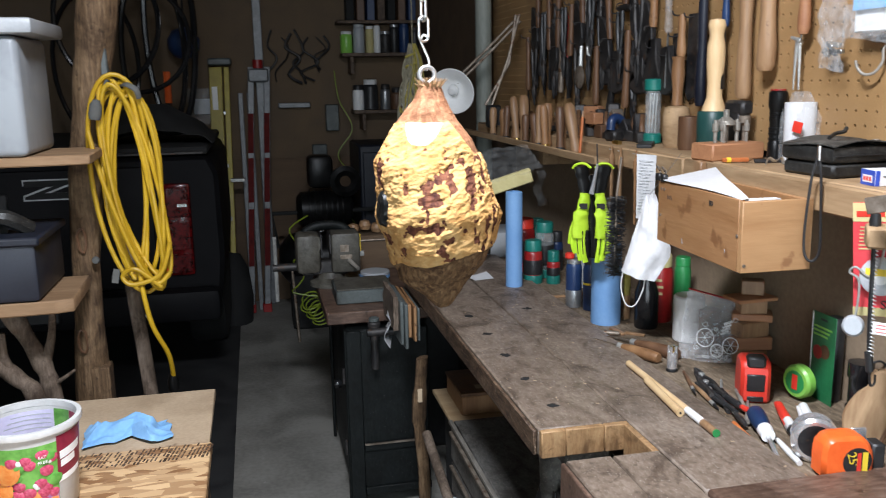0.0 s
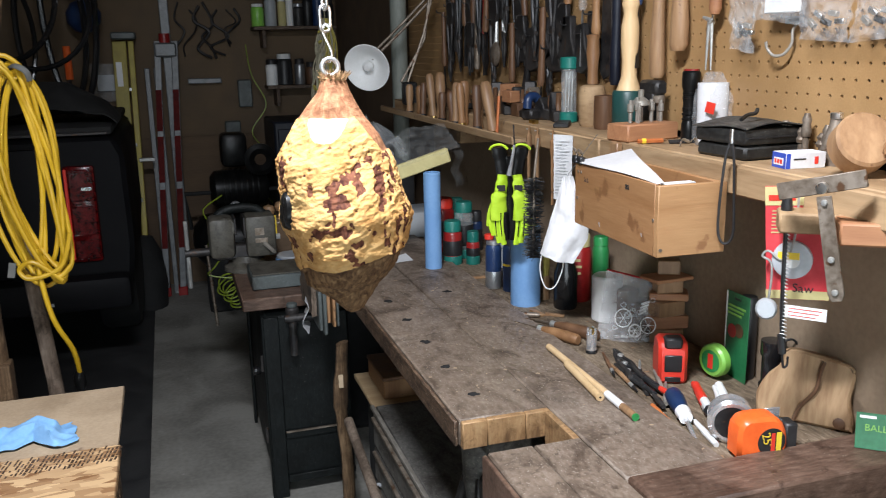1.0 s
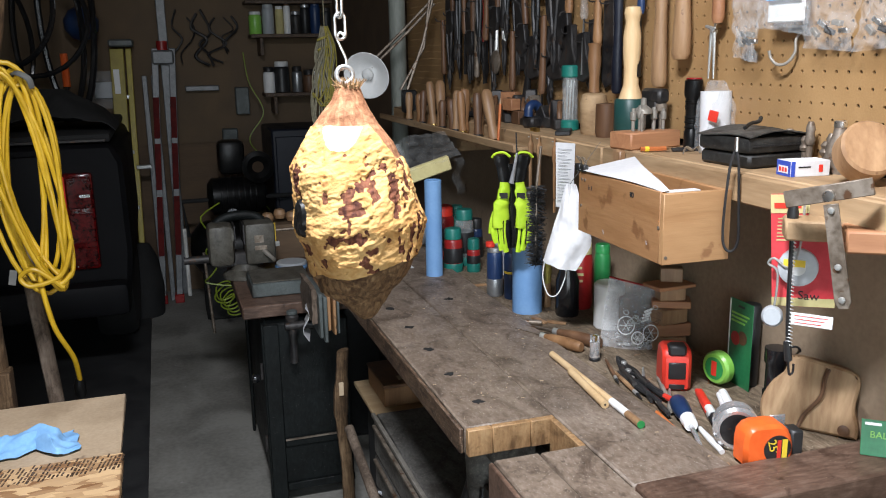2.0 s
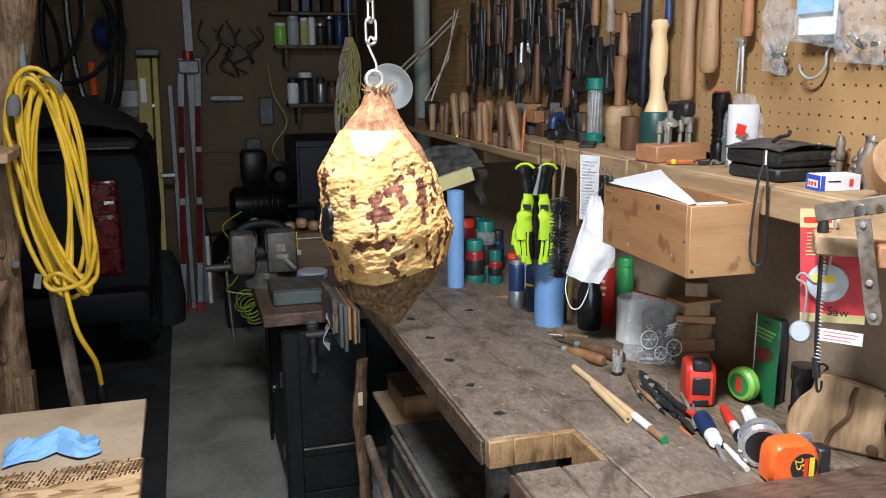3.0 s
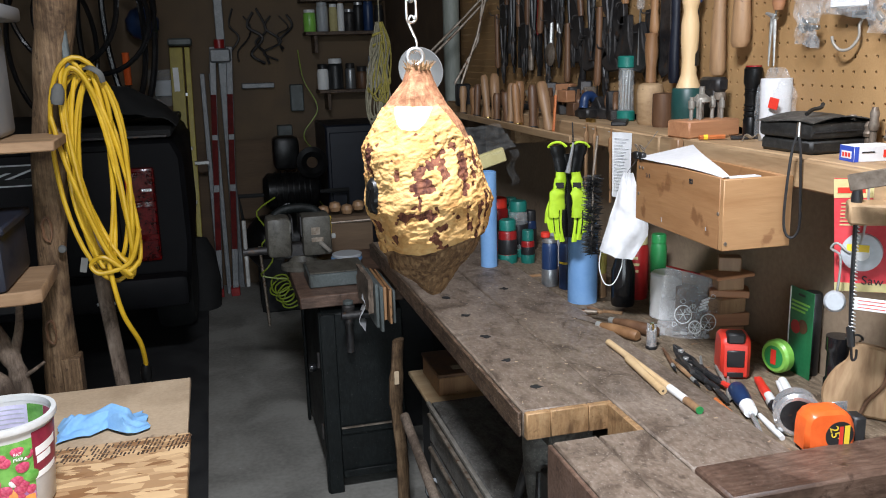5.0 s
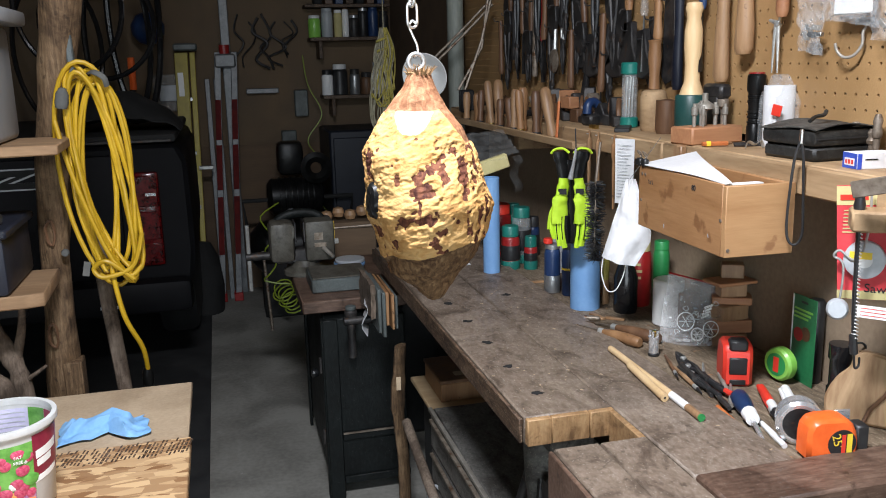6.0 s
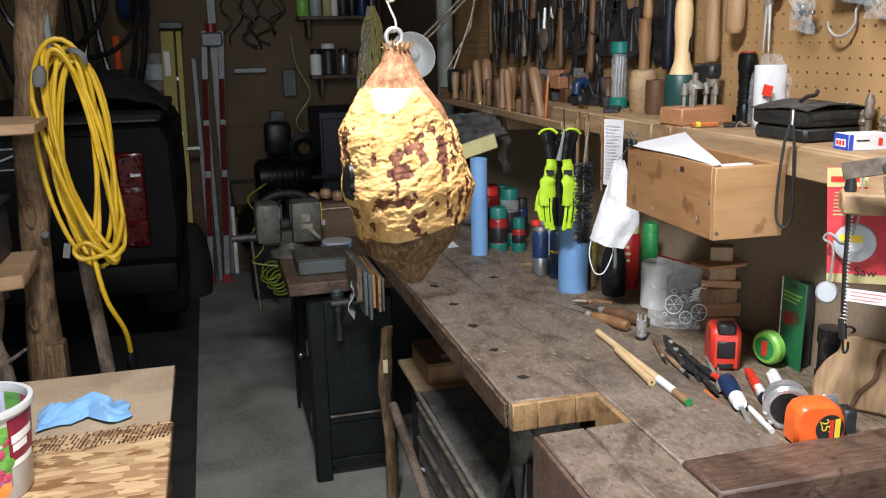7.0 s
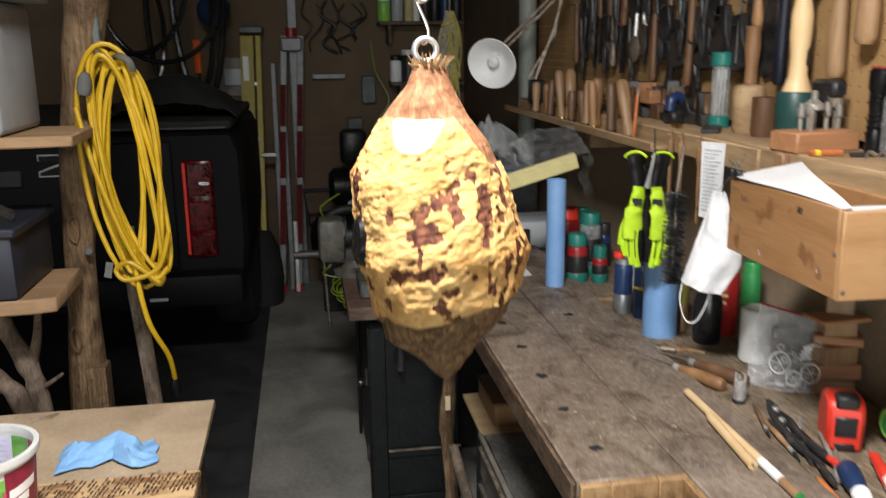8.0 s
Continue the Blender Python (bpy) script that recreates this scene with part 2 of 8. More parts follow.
M["orange"] = mat("orange", (0.82, 0.12, 0.02), (0.90, 0.16, 0.03), scale=14, rough=0.38, bump=0.02)
M["green"] = mat("green", (0.02, 0.20, 0.055), (0.03, 0.26, 0.07), scale=15, rough=0.4, bump=0.02)
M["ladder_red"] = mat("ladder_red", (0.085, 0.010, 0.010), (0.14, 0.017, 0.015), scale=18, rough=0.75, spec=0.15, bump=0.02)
M["leather_dusty"] = worn("leather_dusty", (0.022, 0.022, 0.020), (0.060, 0.058, 0.053), (0.15, 0.145, 0.13), (1, 1, 1), 18.0, 0.65, (0.26, 0.25, 0.22), 0.68, 0.2, spread=0.28)
M["zip_film"] = clear("zip_film", (0.72, 0.73, 0.75), 0.10, 0.24)
M["panel_brown"] = mat("panel_brown", (0.21, 0.152, 0.10), (0.31, 0.23, 0.155), scale=4, fine=90, rough=0.8, bump=0.08, spots=(0.17, 0.12, 0.08), spot_scale=12, spot_at=0.68)
M["pipe_grey"] = mat("pipe_grey", (0.15, 0.165, 0.145), (0.24, 0.255, 0.225), scale=10, rough=0.6, stretch=(1, 1, 0.2), bump=0.1)
M["card_pink"] = mat("card_pink", (0.50, 0.035, 0.045), (0.60, 0.06, 0.07), scale=12, rough=0.35, bump=0.02)
M["card_green"] = mat("card_green", (0.012, 0.11, 0.04), (0.03, 0.18, 0.07), scale=10, rough=0.35, bump=0.02)
M["lime"] = mat("lime", (0.20, 0.48, 0.07), (0.26, 0.55, 0.10), scale=15, rough=0.35, bump=0.02)
M["teal"] = mat("teal", (0.012, 0.15, 0.12), (0.018, 0.19, 0.15), scale=15, rough=0.4, bump=0.02)
M["dark_green"] = mat("dark_green", (0.012, 0.05, 0.045), (0.018, 0.065, 0.058), scale=15, rough=0.45, bump=0.03)
M["purple"] = mat("purple", (0.30, 0.10, 0.26), (0.42, 0.20, 0.38), scale=25, rough=0.5, bump=0.03)
M["navy"] = mat("navy", (0.012, 0.03, 0.09), (0.02, 0.045, 0.12), scale=15, rough=0.4, bump=0.03)
M["ladder_yellow"] = mat("ladder_yellow", (0.34, 0.27, 0.04), (0.42, 0.34, 0.06), scale=15, rough=0.5)
M["yellow"] = mat("yellow", (0.72, 0.50, 0.03), (0.80, 0.58, 0.05), scale=15, rough=0.45, bump=0.02)
M["pale_yellow"] = mat("pale_yellow", (0.44, 0.38, 0.17), (0.52, 0.46, 0.22), scale=15, rough=0.7)
M["white"] = mat("white", (0.74, 0.74, 0.73), (0.82, 0.82, 0.81), scale=10, rough=0.5, bump=0.04)
M["grey_plastic"] = mat("grey_plastic", (0.36, 0.38, 0.40), (0.46, 0.48, 0.50), scale=6, rough=0.4, bump=0.03)
M["silver"] = mat("silver", (0.36, 0.37, 0.38), (0.50, 0.51, 0.52), scale=14, rough=0.4, metal=0.8, bump=0.05)
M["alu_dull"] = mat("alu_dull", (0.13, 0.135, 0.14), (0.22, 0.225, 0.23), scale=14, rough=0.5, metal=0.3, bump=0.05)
M["maple"] = wood("maple", (0.60, 0.40, 0.20), (0.74, 0.54, 0.31), "z", 0.5, 6)
M["oak"] = wood("oak", (0.20, 0.095, 0.04), (0.34, 0.185, 0.085), "z", 0.5, 12, spots=(0.10, 0.05, 0.025), spot_scale=60, spot_at=0.70)
M["walnut"] = wood("walnut", (0.085, 0.040, 0.020), (0.165, 0.085, 0.043), "z", 0.5, 12)
M["handle_wood"] = wood("handle_wood", (0.20, 0.105, 0.05), (0.38, 0.23, 0.12), "z", 0.5, 12, spots=(0.13, 0.065, 0.03), spot_scale=60, spot_at=0.70)
M["burl_slab"] = wood("burl_slab", (0.22, 0.125, 0.06), (0.42, 0.275, 0.15), "z", 0.6, 6, distort=3.2)
M["block_x"] = wood("block_x", (0.30, 0.13, 0.06), (0.43, 0.21, 0.10), "x", 0.6, 12)
M["grey_paint"] = worn("grey_paint", (0.060, 0.070, 0.070), (0.095, 0.110, 0.108), (0.15, 0.165, 0.16), (1, 1, 1), 9.0, 0.5, (0.30, 0.28, 0.24), 0.76, 0.12, spread=0.42)
M["vise_paint"] = worn("vise_paint", (0.055, 0.049, 0.039), (0.088, 0.082, 0.067), (0.14, 0.13, 0.108), (1, 1, 1), 14.0, 0.5, (0.3, 0.27, 0.22), 0.76, 0.12, spread=0.42)
M["machine"] = worn("machine", (0.003, 0.004, 0.004), (0.006, 0.008, 0.008), (0.012, 0.015, 0.014), (1, 1, 0.4), 12.0, 0.55, (0.26, 0.25, 0.22), 0.73, gloss=0.25)
M["chest"] = worn("chest", (0.06, 0.058, 0.054), (0.125, 0.12, 0.11), (0.22, 0.21, 0.19), (1, 0.5, 1), 14.0, 0.6, (0.40, 0.36, 0.30), 0.67, spread=0.3)
M["hose_green"] = mat("hose_green", (0.20, 0.27, 0.02), (0.27, 0.35, 0.03), rough=0.4, bump=0.02)
M["rope"] = mat("rope", (0.20, 0.18, 0.12), (0.30, 0.275, 0.19), scale=60, rough=0.85, bump=0.4)
M["rope_yellow"] = mat("rope_yellow", (0.26, 0.22, 0.04), (0.36, 0.30, 0.07), scale=60, rough=0.85, bump=0.4)
M["tail_red"] = mat("tail_red", (0.02, 0.001, 0.001), (0.11, 0.002, 0.003), scale=55, rough=0.14, bump=0.1)
M["brass"] = mat("brass", (0.55, 0.38, 0.13), (0.68, 0.50, 0.2), rough=0.3, metal=1.0, bump=0.05)
M["tote_grey"] = mat("tote_grey", (0.20, 0.215, 0.235), (0.29, 0.31, 0.33), scale=5, fine=30, rough=0.4, bump=0.03)
M["bag"] = clear("bag", (0.66, 0.68, 0.69), 0.08, 0.12)
M["bag_dust"] = clear("bag_dust", (0.66, 0.66, 0.65), 0.14, 0.16)
M["film"] = clear("film", (0.70, 0.71, 0.70), 0.08, 0.07)
M["clear_tube"] = clear("clear_tube", (0.75, 0.78, 0.78), 0.08, 0.2)


def burl_material():
    """Fresh-cut burl: pale chopped wood, dark bark pockets, reddish peeled neck, underside painted brown for its shade
    (fields carried by the mesh).
    """
    m = bpy.data.materials.new("burl")
    m.use_nodes = True
    n, ln = m.node_tree.nodes, m.node_tree.links
    b = n["Principled BSDF"]
    tc = n.new("ShaderNodeTexCoord")

    def noisy(scale, detail, stretch=(1, 1, 1), turn=0.0, distort=0.0):
        mp, q = n.new("ShaderNodeMapping"), n.new("ShaderNodeTexNoise")
        mp.inputs["Scale"].default_value, mp.inputs["Rotation"].default_value = stretch, (0, radians(turn), 0)
        q.inputs["Scale"].default_value, q.inputs["Detail"].default_value, q.inputs["Distortion"].default_value = scale, detail, distort
        ln.new(tc.outputs["Object"], mp.inputs[0]), ln.new(mp.outputs[0], q.inputs[0])
        return q.outputs[0]

    def ramp(src, *stops):
        r = n.new("ShaderNodeValToRGB")
        while len(r.color_ramp.elements) < len(stops):
            r.color_ramp.elements.new(0.5)
        for e, (p, c) in zip(r.color_ramp.elements, stops):
            e.position, e.color = p, (*c, 1)
        ln.new(src, r.inputs[0])
        return r.outputs[0]

    def blend(fac, under, over):
        mx = n.new("ShaderNodeMix")
        mx.data_type = "RGBA"
        ln.new(fac, mx.inputs["Factor"]), ln.new(under, mx.inputs["A"]), ln.new(over, mx.inputs["B"])
        return mx.outputs["Result"]

    def field(name, wobble, amount, lo, hi):
        at, ma, mr = n.new("ShaderNodeAttribute"), n.new("ShaderNodeMath"), n.new("ShaderNodeMapRange")
        at.attribute_name = name
        ma.operation = "MULTIPLY_ADD"
        ma.inputs[1].default_value = amount
        ln.new(wobble, ma.inputs[0]), ln.new(at.outputs["Fac"], ma.inputs[2])
        mr.inputs["From Min"].default_value, mr.inputs["From Max"].default_value = lo + amount * 0.5, hi + amount * 0.5
        ln.new(ma.outputs[0], mr.inputs[0])
        return mr.outputs[0]

    rip = noisy(70, 8, (0.8, 0.8, 1.5), -16, 1.0)
    streak = noisy(120, 5, (1.6, 1.6, 0.45), 12, 0.8)
    broad = noisy(17, 4)
    fine = noisy(420, 3)
    pale = ramp(rip, (0.29, (0.24, 0.10, 0.032)), (0.39, (0.46, 0.245, 0.080)), (0.53, (0.57, 0.345, 0.130)), (0.75, (0.64, 0.425, 0.19)))
    warm = ramp(broad, (0.40, (0.45, 0.225, 0.066)), (0.65, (0.60, 0.375, 0.15)))
    half = n.new("ShaderNodeValue")
    half.outputs[0].default_value = 0.35
    wood_ = blend(half.outputs[0], pale, warm)
    pocket_c = ramp(streak, (0.35, (0.05, 0.014, 0.010)), (0.62, (0.17, 0.062, 0.032)))
    neck_c = ramp(streak, (0.35, (0.19, 0.080, 0.038)), (0.55, (0.29, 0.138, 0.070)), (0.72, (0.39, 0.215, 0.112)))
    # brown that carries the underside's shade in its colour
    under_shade_c = ramp(streak, (0.33, (0.06, 0.030, 0.014)), (0.5, (0.135, 0.075, 0.035)), (0.70, (0.24, 0.145, 0.07)))
    # fresh-cut facet, painted paler still for the lamp's glare on it
    fresh_glare_c = ramp(rip, (0.3, (0.70, 0.55, 0.34)), (0.7, (0.82, 0.70, 0.50)))
    col = blend(field("fresh", streak, 0.5, 0.42, 0.52), wood_, fresh_glare_c)
    col = blend(field("pocket", rip, 1.3, 0.47, 0.56), col, pocket_c)
    col = blend(field("neck", rip, 0.5, 0.45, 0.55), col, neck_c)
    col = blend(field("under", rip, 0.5, 0.42, 0.58), col, under_shade_c)
    ln.new(col, b.inputs["Base Color"])
    b.inputs["Roughness"].default_value, b.inputs["Specular IOR Level"].default_value = 0.8, 0.25
    bp, ad = n.new("ShaderNodeBump"), n.new("ShaderNodeMath")
    bp.inputs["Strength"].default_value, bp.inputs["Distance"].default_value = 0.5, 0.003
    ad.operation = "MULTIPLY_ADD"
    ad.inputs[1].default_value = 0.4
    ln.new(fine, ad.inputs[0]), ln.new(rip, ad.inputs[2])
    ln.new(ad.outputs[0], bp.inputs["Height"]), ln.new(bp.outputs[0], b.inputs["Normal"])
    return m


M["burl"] = burl_material()


def osb_material():
    m = bpy.data.materials.new("osb")
    m.use_nodes = True
    n, ln = m.node_tree.nodes, m.node_tree.links
    b = n["Principled BSDF"]
    tc = n.new("ShaderNodeTexCoord")
    last = None
    for rz, seed, sc in ((12, 0.0, (20, 75, 30)), (-28, 3.1, (24, 66, 30)), (65, 7.7, (22, 70, 30))):
        mp, vo, rp, ns = n.new("ShaderNodeMapping"), n.new("ShaderNodeTexVoronoi"), n.new("ShaderNodeValToRGB"), n.new("ShaderNodeTexNoise")
        mp.inputs["Rotation"].default_value, mp.inputs["Scale"].default_value = (0, 0, radians(rz)), sc
        mp.inputs["Location"].default_value = (seed, seed, 0)
        ln.new(tc.outputs["Object"], mp.inputs[0]), ln.new(mp.outputs[0], vo.inputs["Vector"])
        vo.inputs["Scale"].default_value = 1.0
        sx = n.new("ShaderNodeSeparateXYZ")
        ln.new(vo.outputs["Color"], sx.inputs[0]), ln.new(sx.outputs["X"], rp.inputs[0])
        for e, c in zip(rp.color_ramp.elements, ((0.22, 0.105, 0.042), (0.62, 0.42, 0.225))):
            e.color = (*c, 1)
        if last is None:
            last = rp.outputs[0]
        else:
            mx, gt = n.new("ShaderNodeMix"), n.new("ShaderNodeMath")
            mx.data_type, gt.operation = "RGBA", "GREATER_THAN"
            gt.inputs[1].default_value = 0.52
            ln.new(sx.outputs["Y"], gt.inputs[0]), ln.new(gt.outputs[0], mx.inputs["Factor"])
            ln.new(last, mx.inputs["A"]), ln.new(rp.outputs[0], mx.inputs["B"])
            last = mx.outputs["Result"]
    ln.new(last, b.inputs["Base Color"])
    b.inputs["Roughness"].default_value = 0.6
    bw, bp = n.new("ShaderNodeRGBToBW"), n.new("ShaderNodeBump")
    bp.inputs["Strength"].default_value, bp.inputs["Distance"].default_value = 0.4, 0.002
    ln.new(last, bw.inputs[0]), ln.new(bw.outputs[0], bp.inputs["Height"]), ln.new(bp.outputs[0], b.inputs["Normal"])
    return m


M["osb"] = osb_material()

# ---- geometry helpers ----


def finish(bm, sharp=38):
    bmesh.ops.recalc_face_normals(bm, faces=bm.faces)
    for f in bm.faces:
        f.smooth = True
    for e in bm.edges:
        if len(e.link_faces) == 2 and e.calc_face_angle(0) > radians(sharp):
            e.smooth = False
    return bm


def thing(name, loc=(0, 0, 0), rz=0.0, label="", category="", group="", kind="", rot=None):
    ob = new(name)
    ob.empty_display_size = 0.02
    ob.matrix_basis = pose(*loc, *(rot or (0, 0, rz)))
    return tagged(ob, label, category, group, kind)


def part(name, bm, material, parent=None, label="", loc=(0, 0, 0), rot=(0, 0, 0), sharp=38):
    """Links a bmesh as one mesh object under a thing or under a part."""
    if isinstance(bm, bpy.types.Mesh):
        me = bm
    else:
        finish(bm, sharp)
        me = bpy.data.meshes.new(name)
        bm.to_mesh(me)
        bm.free()
    me.materials.clear()
    me.materials.append(M[material])
    ob = new(name, me)
    ob.matrix_basis = pose(*loc, *rot)
    if parent:
        ob.parent = parent
    return tagged(ob, label)


def solo(name, bm, material, label, category, loc=(0, 0, 0), rot=(0, 0, 0), group="", kind="", sharp=38):
    """A thing of one mesh."""
    return tagged(part(name, bm, material, None, "", loc, rot, sharp), label, category, group, kind)


def box(x0, x1, y0, y1, z0, z1, b=0.002, seg=1, bm=None):
    out = bm or bmesh.new()
    c = bmesh.new()
    bmesh.ops.create_cube(c, size=1)
    for v in c.verts:
        v.co = Vector((x0 + (v.co.x + 0.5) * (x1 - x0), y0 + (v.co.y + 0.5) * (y1 - y0), z0 + (v.co.z + 0.5) * (z1 - z0)))
    if b:
        bmesh.ops.bevel(c, geom=list(c.edges), offset=b, segments=seg, affect="EDGES", profile=0.5)
    return join(out, c)


def join(a, c, m=None):
    """Adds bmesh c, moved by m, to a."""
    if m is not None:
        c.transform(m)
    vs = {v: a.verts.new(v.co) for v in c.verts}
    for f in c.faces:
        try:
            a.faces.new([vs[v] for v in f.verts])
        except ValueError:
            pass
    c.free()
    return a


def lathe(profile, seg=24, bm=None):
    """Spins (radius, height) pairs round z."""
    out = bm or bmesh.new()
    rings = []
    for r, z in profile:
        if r < 1e-5:
            rings.append([out.verts.new((0, 0, z))])
        else:
            rings.append([out.verts.new((r * math.cos(2 * math.pi * i / seg), r * math.sin(2 * math.pi * i / seg), z)) for i in range(seg)])
    for a, c in zip(rings, rings[1:]):
        for i in range(seg):
            j = (i + 1) % seg
            if len(a) == 1 and len(c) == 1:
                break
            if len(a) == 1:
                out.faces.new((a[0], c[i], c[j]))
            elif len(c) == 1:
                out.faces.new((a[i], a[j], c[0]))
            else:
                out.faces.new((a[i], a[j], c[j], c[i]))
    for ring in (rings[0], rings[-1]):
        if len(ring) > 2 and tuple(profile[0]) != tuple(profile[-1]):
            out.faces.new(ring)
    return out


def can(r, h, b=0.002, seg=24):
    return lathe([(r - b, 0), (r, b), (r, h - b), (r - b, h)], seg)


def tube(pts, r, seg=8, closed=False, bm=None, flat=1.0):
    """Sweeps a circle along points; r: one radius or one for each point."""
    out = bm or bmesh.new()
    P = [Vector(p) for p in pts]
    n = len(P)
    R = r if isinstance(r, (list, tuple)) else [r] * n
    rings, up = [], None
    for i in range(n):
        a, c = (P[i - 1], P[(i + 1) % n]) if closed else (P[max(i - 1, 0)], P[min(i + 1, n - 1)])
        d = (c - a).normalized() if (c - a).length > 1e-9 else Vector((0, 0, 1))
        if up is None:
            up = d.orthogonal().normalized()
        up = (up - d * up.dot(d))
        up = up.normalized() if up.length > 1e-6 else d.orthogonal().normalized()
        side = d.cross(up)
        rings.append([out.verts.new(P[i] + R[i] * (up * math.cos(2 * math.pi * k / seg) + side * flat * math.sin(2 * math.pi * k / seg))) for k in range(seg)])
    last = n if closed else n - 1
    for i in range(last):
        a, c = rings[i], rings[(i + 1) % n]
        for k in range(seg):
            out.faces.new((a[k], a[(k + 1) % seg], c[(k + 1) % seg], c[k]))
    if not closed:
        out.faces.new(rings[0]), out.faces.new(rings[-1])
    return out


def curve(pts, n=8):
    """Catmull-Rom through points."""
    P = [Vector(p) for p in pts]
    out = []
    for i in range(len(P) - 1):
        a, b_, c, d = P[max(i - 1, 0)], P[i], P[i + 1], P[min(i + 2, len(P) - 1)]
        for k in range(n):
            t = k / n
            out.append(0.5 * ((2 * b_) + (c - a) * t + (2 * a - 5 * b_ + 4 * c - d) * t * t + (3 * b_ - a - 3 * c + d) * t ** 3))
    out.append(P[-1])
    return out


def prism(outline, z0, z1, b=0.0, bm=None):
    """A flat outline (x, y) given thickness along z."""
    c = bmesh.new()
    f = c.faces.new([c.verts.new((x, y, z0)) for x, y in outline])
    e = bmesh.ops.extrude_face_region(c, geom=[f])
    for v in e["geom"]:
        if isinstance(v, bmesh.types.BMVert):
            v.co.z = z1
    if b:
        bmesh.ops.bevel(c, geom=list(c.edges), offset=b, segments=1, affect="EDGES", profile=0.5)
    return join(bm or bmesh.new(), c)


def sheet(nx, ny, fn, thick=0.001):
    """A cloth or film: fn(u, v) gives places, with a back face thick behind."""
    bm = bmesh.new()
    g = [[bm.verts.new(fn(i / nx, j / ny)) for j in range(ny + 1)] for i in range(nx + 1)]
    for i in range(nx):
        for j in range(ny):
            bm.faces.new((g[i][j], g[i + 1][j], g[i + 1][j + 1], g[i][j + 1]))
    if thick:
        bm.normal_update()
        bmesh.ops.solidify(bm, geom=list(bm.faces), thickness=thick)
    return bm


def letters(text, size, depth=0.0004, shear=0.0):
    """Writing as a mesh in the xy plane, centred, readable from +z."""
    c = bpy.data.curves.new("letters", "FONT")
    c.body, c.size, c.extrude, c.align_x, c.align_y, c.shear = text, size, depth, "CENTER", "CENTER", shear
    c.resolution_u = 3
    ob = bpy.data.objects.new("letters", c)
    me = bpy.data.meshes.new_from_object(ob)
    bpy.data.objects.remove(ob)
    bpy.data.curves.remove(c)
    return me


def pegged(y0, y1, z0, z1, step=0.0254, r=0.0032, thick=0.004):
    """A hardboard sheet in the yz plane facing -x, with real round holes on a one-inch grid."""
    ny, nz = int(round((y1 - y0) / step)), int(round((z1 - z0) / step))
    ring = [(math.cos(math.pi / 4 * k + math.pi / 8), math.sin(math.pi / 4 * k + math.pi / 8)) for k in range(8)]
    sq = [(1, 0.41421), (0.41421, 1), (-0.41421, 1), (-1, 0.41421), (-1, -0.41421), (-0.41421, -1), (0.41421, -1), (1, -0.41421)]
    verts, faces = [], []
    for i in range(ny):
        for j in range(nz):
            cy, cz, k = y0 + (i + 0.5) * step, z0 + (j + 0.5) * step, len(verts)
            h = step / 2
            verts += [(0, cy + a * h, cz + c * h) for a, c in sq]
            verts += [(0, cy + a * h, cz + c * h) for a, c in ((1, 1), (-1, 1), (-1, -1), (1, -1))]
            verts += [(0, cy + a * r, cz + c * r) for a, c in ring] + [(thick, cy + a * r, cz + c * r) for a, c in ring]
            for q in range(8):
                w = (q + 1) % 8
                faces.append((k + q, k + w, k + 12 + w, k + 12 + q))
                faces.append((k + 12 + q, k + 12 + w, k + 20 + w, k + 20 + q))
            faces += [(k, k + 8, k + 1), (k + 2, k + 9, k + 3), (k + 4, k + 10, k + 5), (k + 6, k + 11, k + 7)]
    me = bpy.data.meshes.new("pegboard")
    me.from_pydata(verts, [], faces)
    return me

# ---- the room ----
WALL_X, FAR_Y = 1.078, 5.42
tagged(part("floor", box(-2.7, 1.2, -2.6, 5.6, -0.12, 0.0, 0), "concrete"), "bare grey concrete garage floor with sawdust", "floor", kind="structure")
# thin slab added to darken the floor where truck and table shade it
tagged(part("floor_mat", box(-2.6, -0.092, 0.2, 5.3, 0.0, 0.006, 0.002), "shade_black"), "thin black slab laid on the floor for the shade by the truck", "floor mat", kind="structure")
tagged(part("wall_east", box(WALL_X + 0.02, WALL_X + 0.14, -2.6, 5.6, 0, 2.6, 0), "dark_ply"), "plywood-lined garage wall", "wall", kind="structure")
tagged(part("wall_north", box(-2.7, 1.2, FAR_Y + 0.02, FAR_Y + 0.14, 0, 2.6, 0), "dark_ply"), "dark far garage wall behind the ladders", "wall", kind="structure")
tagged(part("wall_west", box(-2.82, -2.7, -2.6, 5.6, 0, 2.6, 0), "dark_ply"), "dark garage side wall", "wall", kind="structure")
south = thing("wall_south", kind="structure", label="garage wall with the open door", category="wall")
part("wall_pier", box(-2.7, -1.9, -2.72, -2.6, 0, 2.6, 0), "dark_ply", south)
part("wall_pier", box(0.85, 1.2, -2.72, -2.6, 0, 2.6, 0), "dark_ply", south)
part("lintel", box(-1.9, 0.85, -2.72, -2.6, 2.3, 2.6, 0), "dark_ply", south)
tagged(part("ceiling", box(-2.82, 1.2, -2.72, 5.6, 2.6, 2.72, 0), "dark_ply"), "dark plywood ceiling", "ceiling", kind="structure")

# pegboards: near side wall and far wall
pb = part("pegboard", pegged(0.6, 3.7, 1.20, 2.1), "pegboard", None, loc=(WALL_X - 0.006, 0, 0.006))
tagged(pb, "tan perforated hardboard tool board on the wall", "pegboard", kind="structure")
# black sheet added so that the peg holes look shaded
tagged(part("pegboard_backing", box(WALL_X + 0.008, WALL_X + 0.018, 0.6, 3.7, 1.18, 2.15, 0), "black_matt"), "black sheet behind the pegboard for the shade in its holes", "backing", kind="structure")
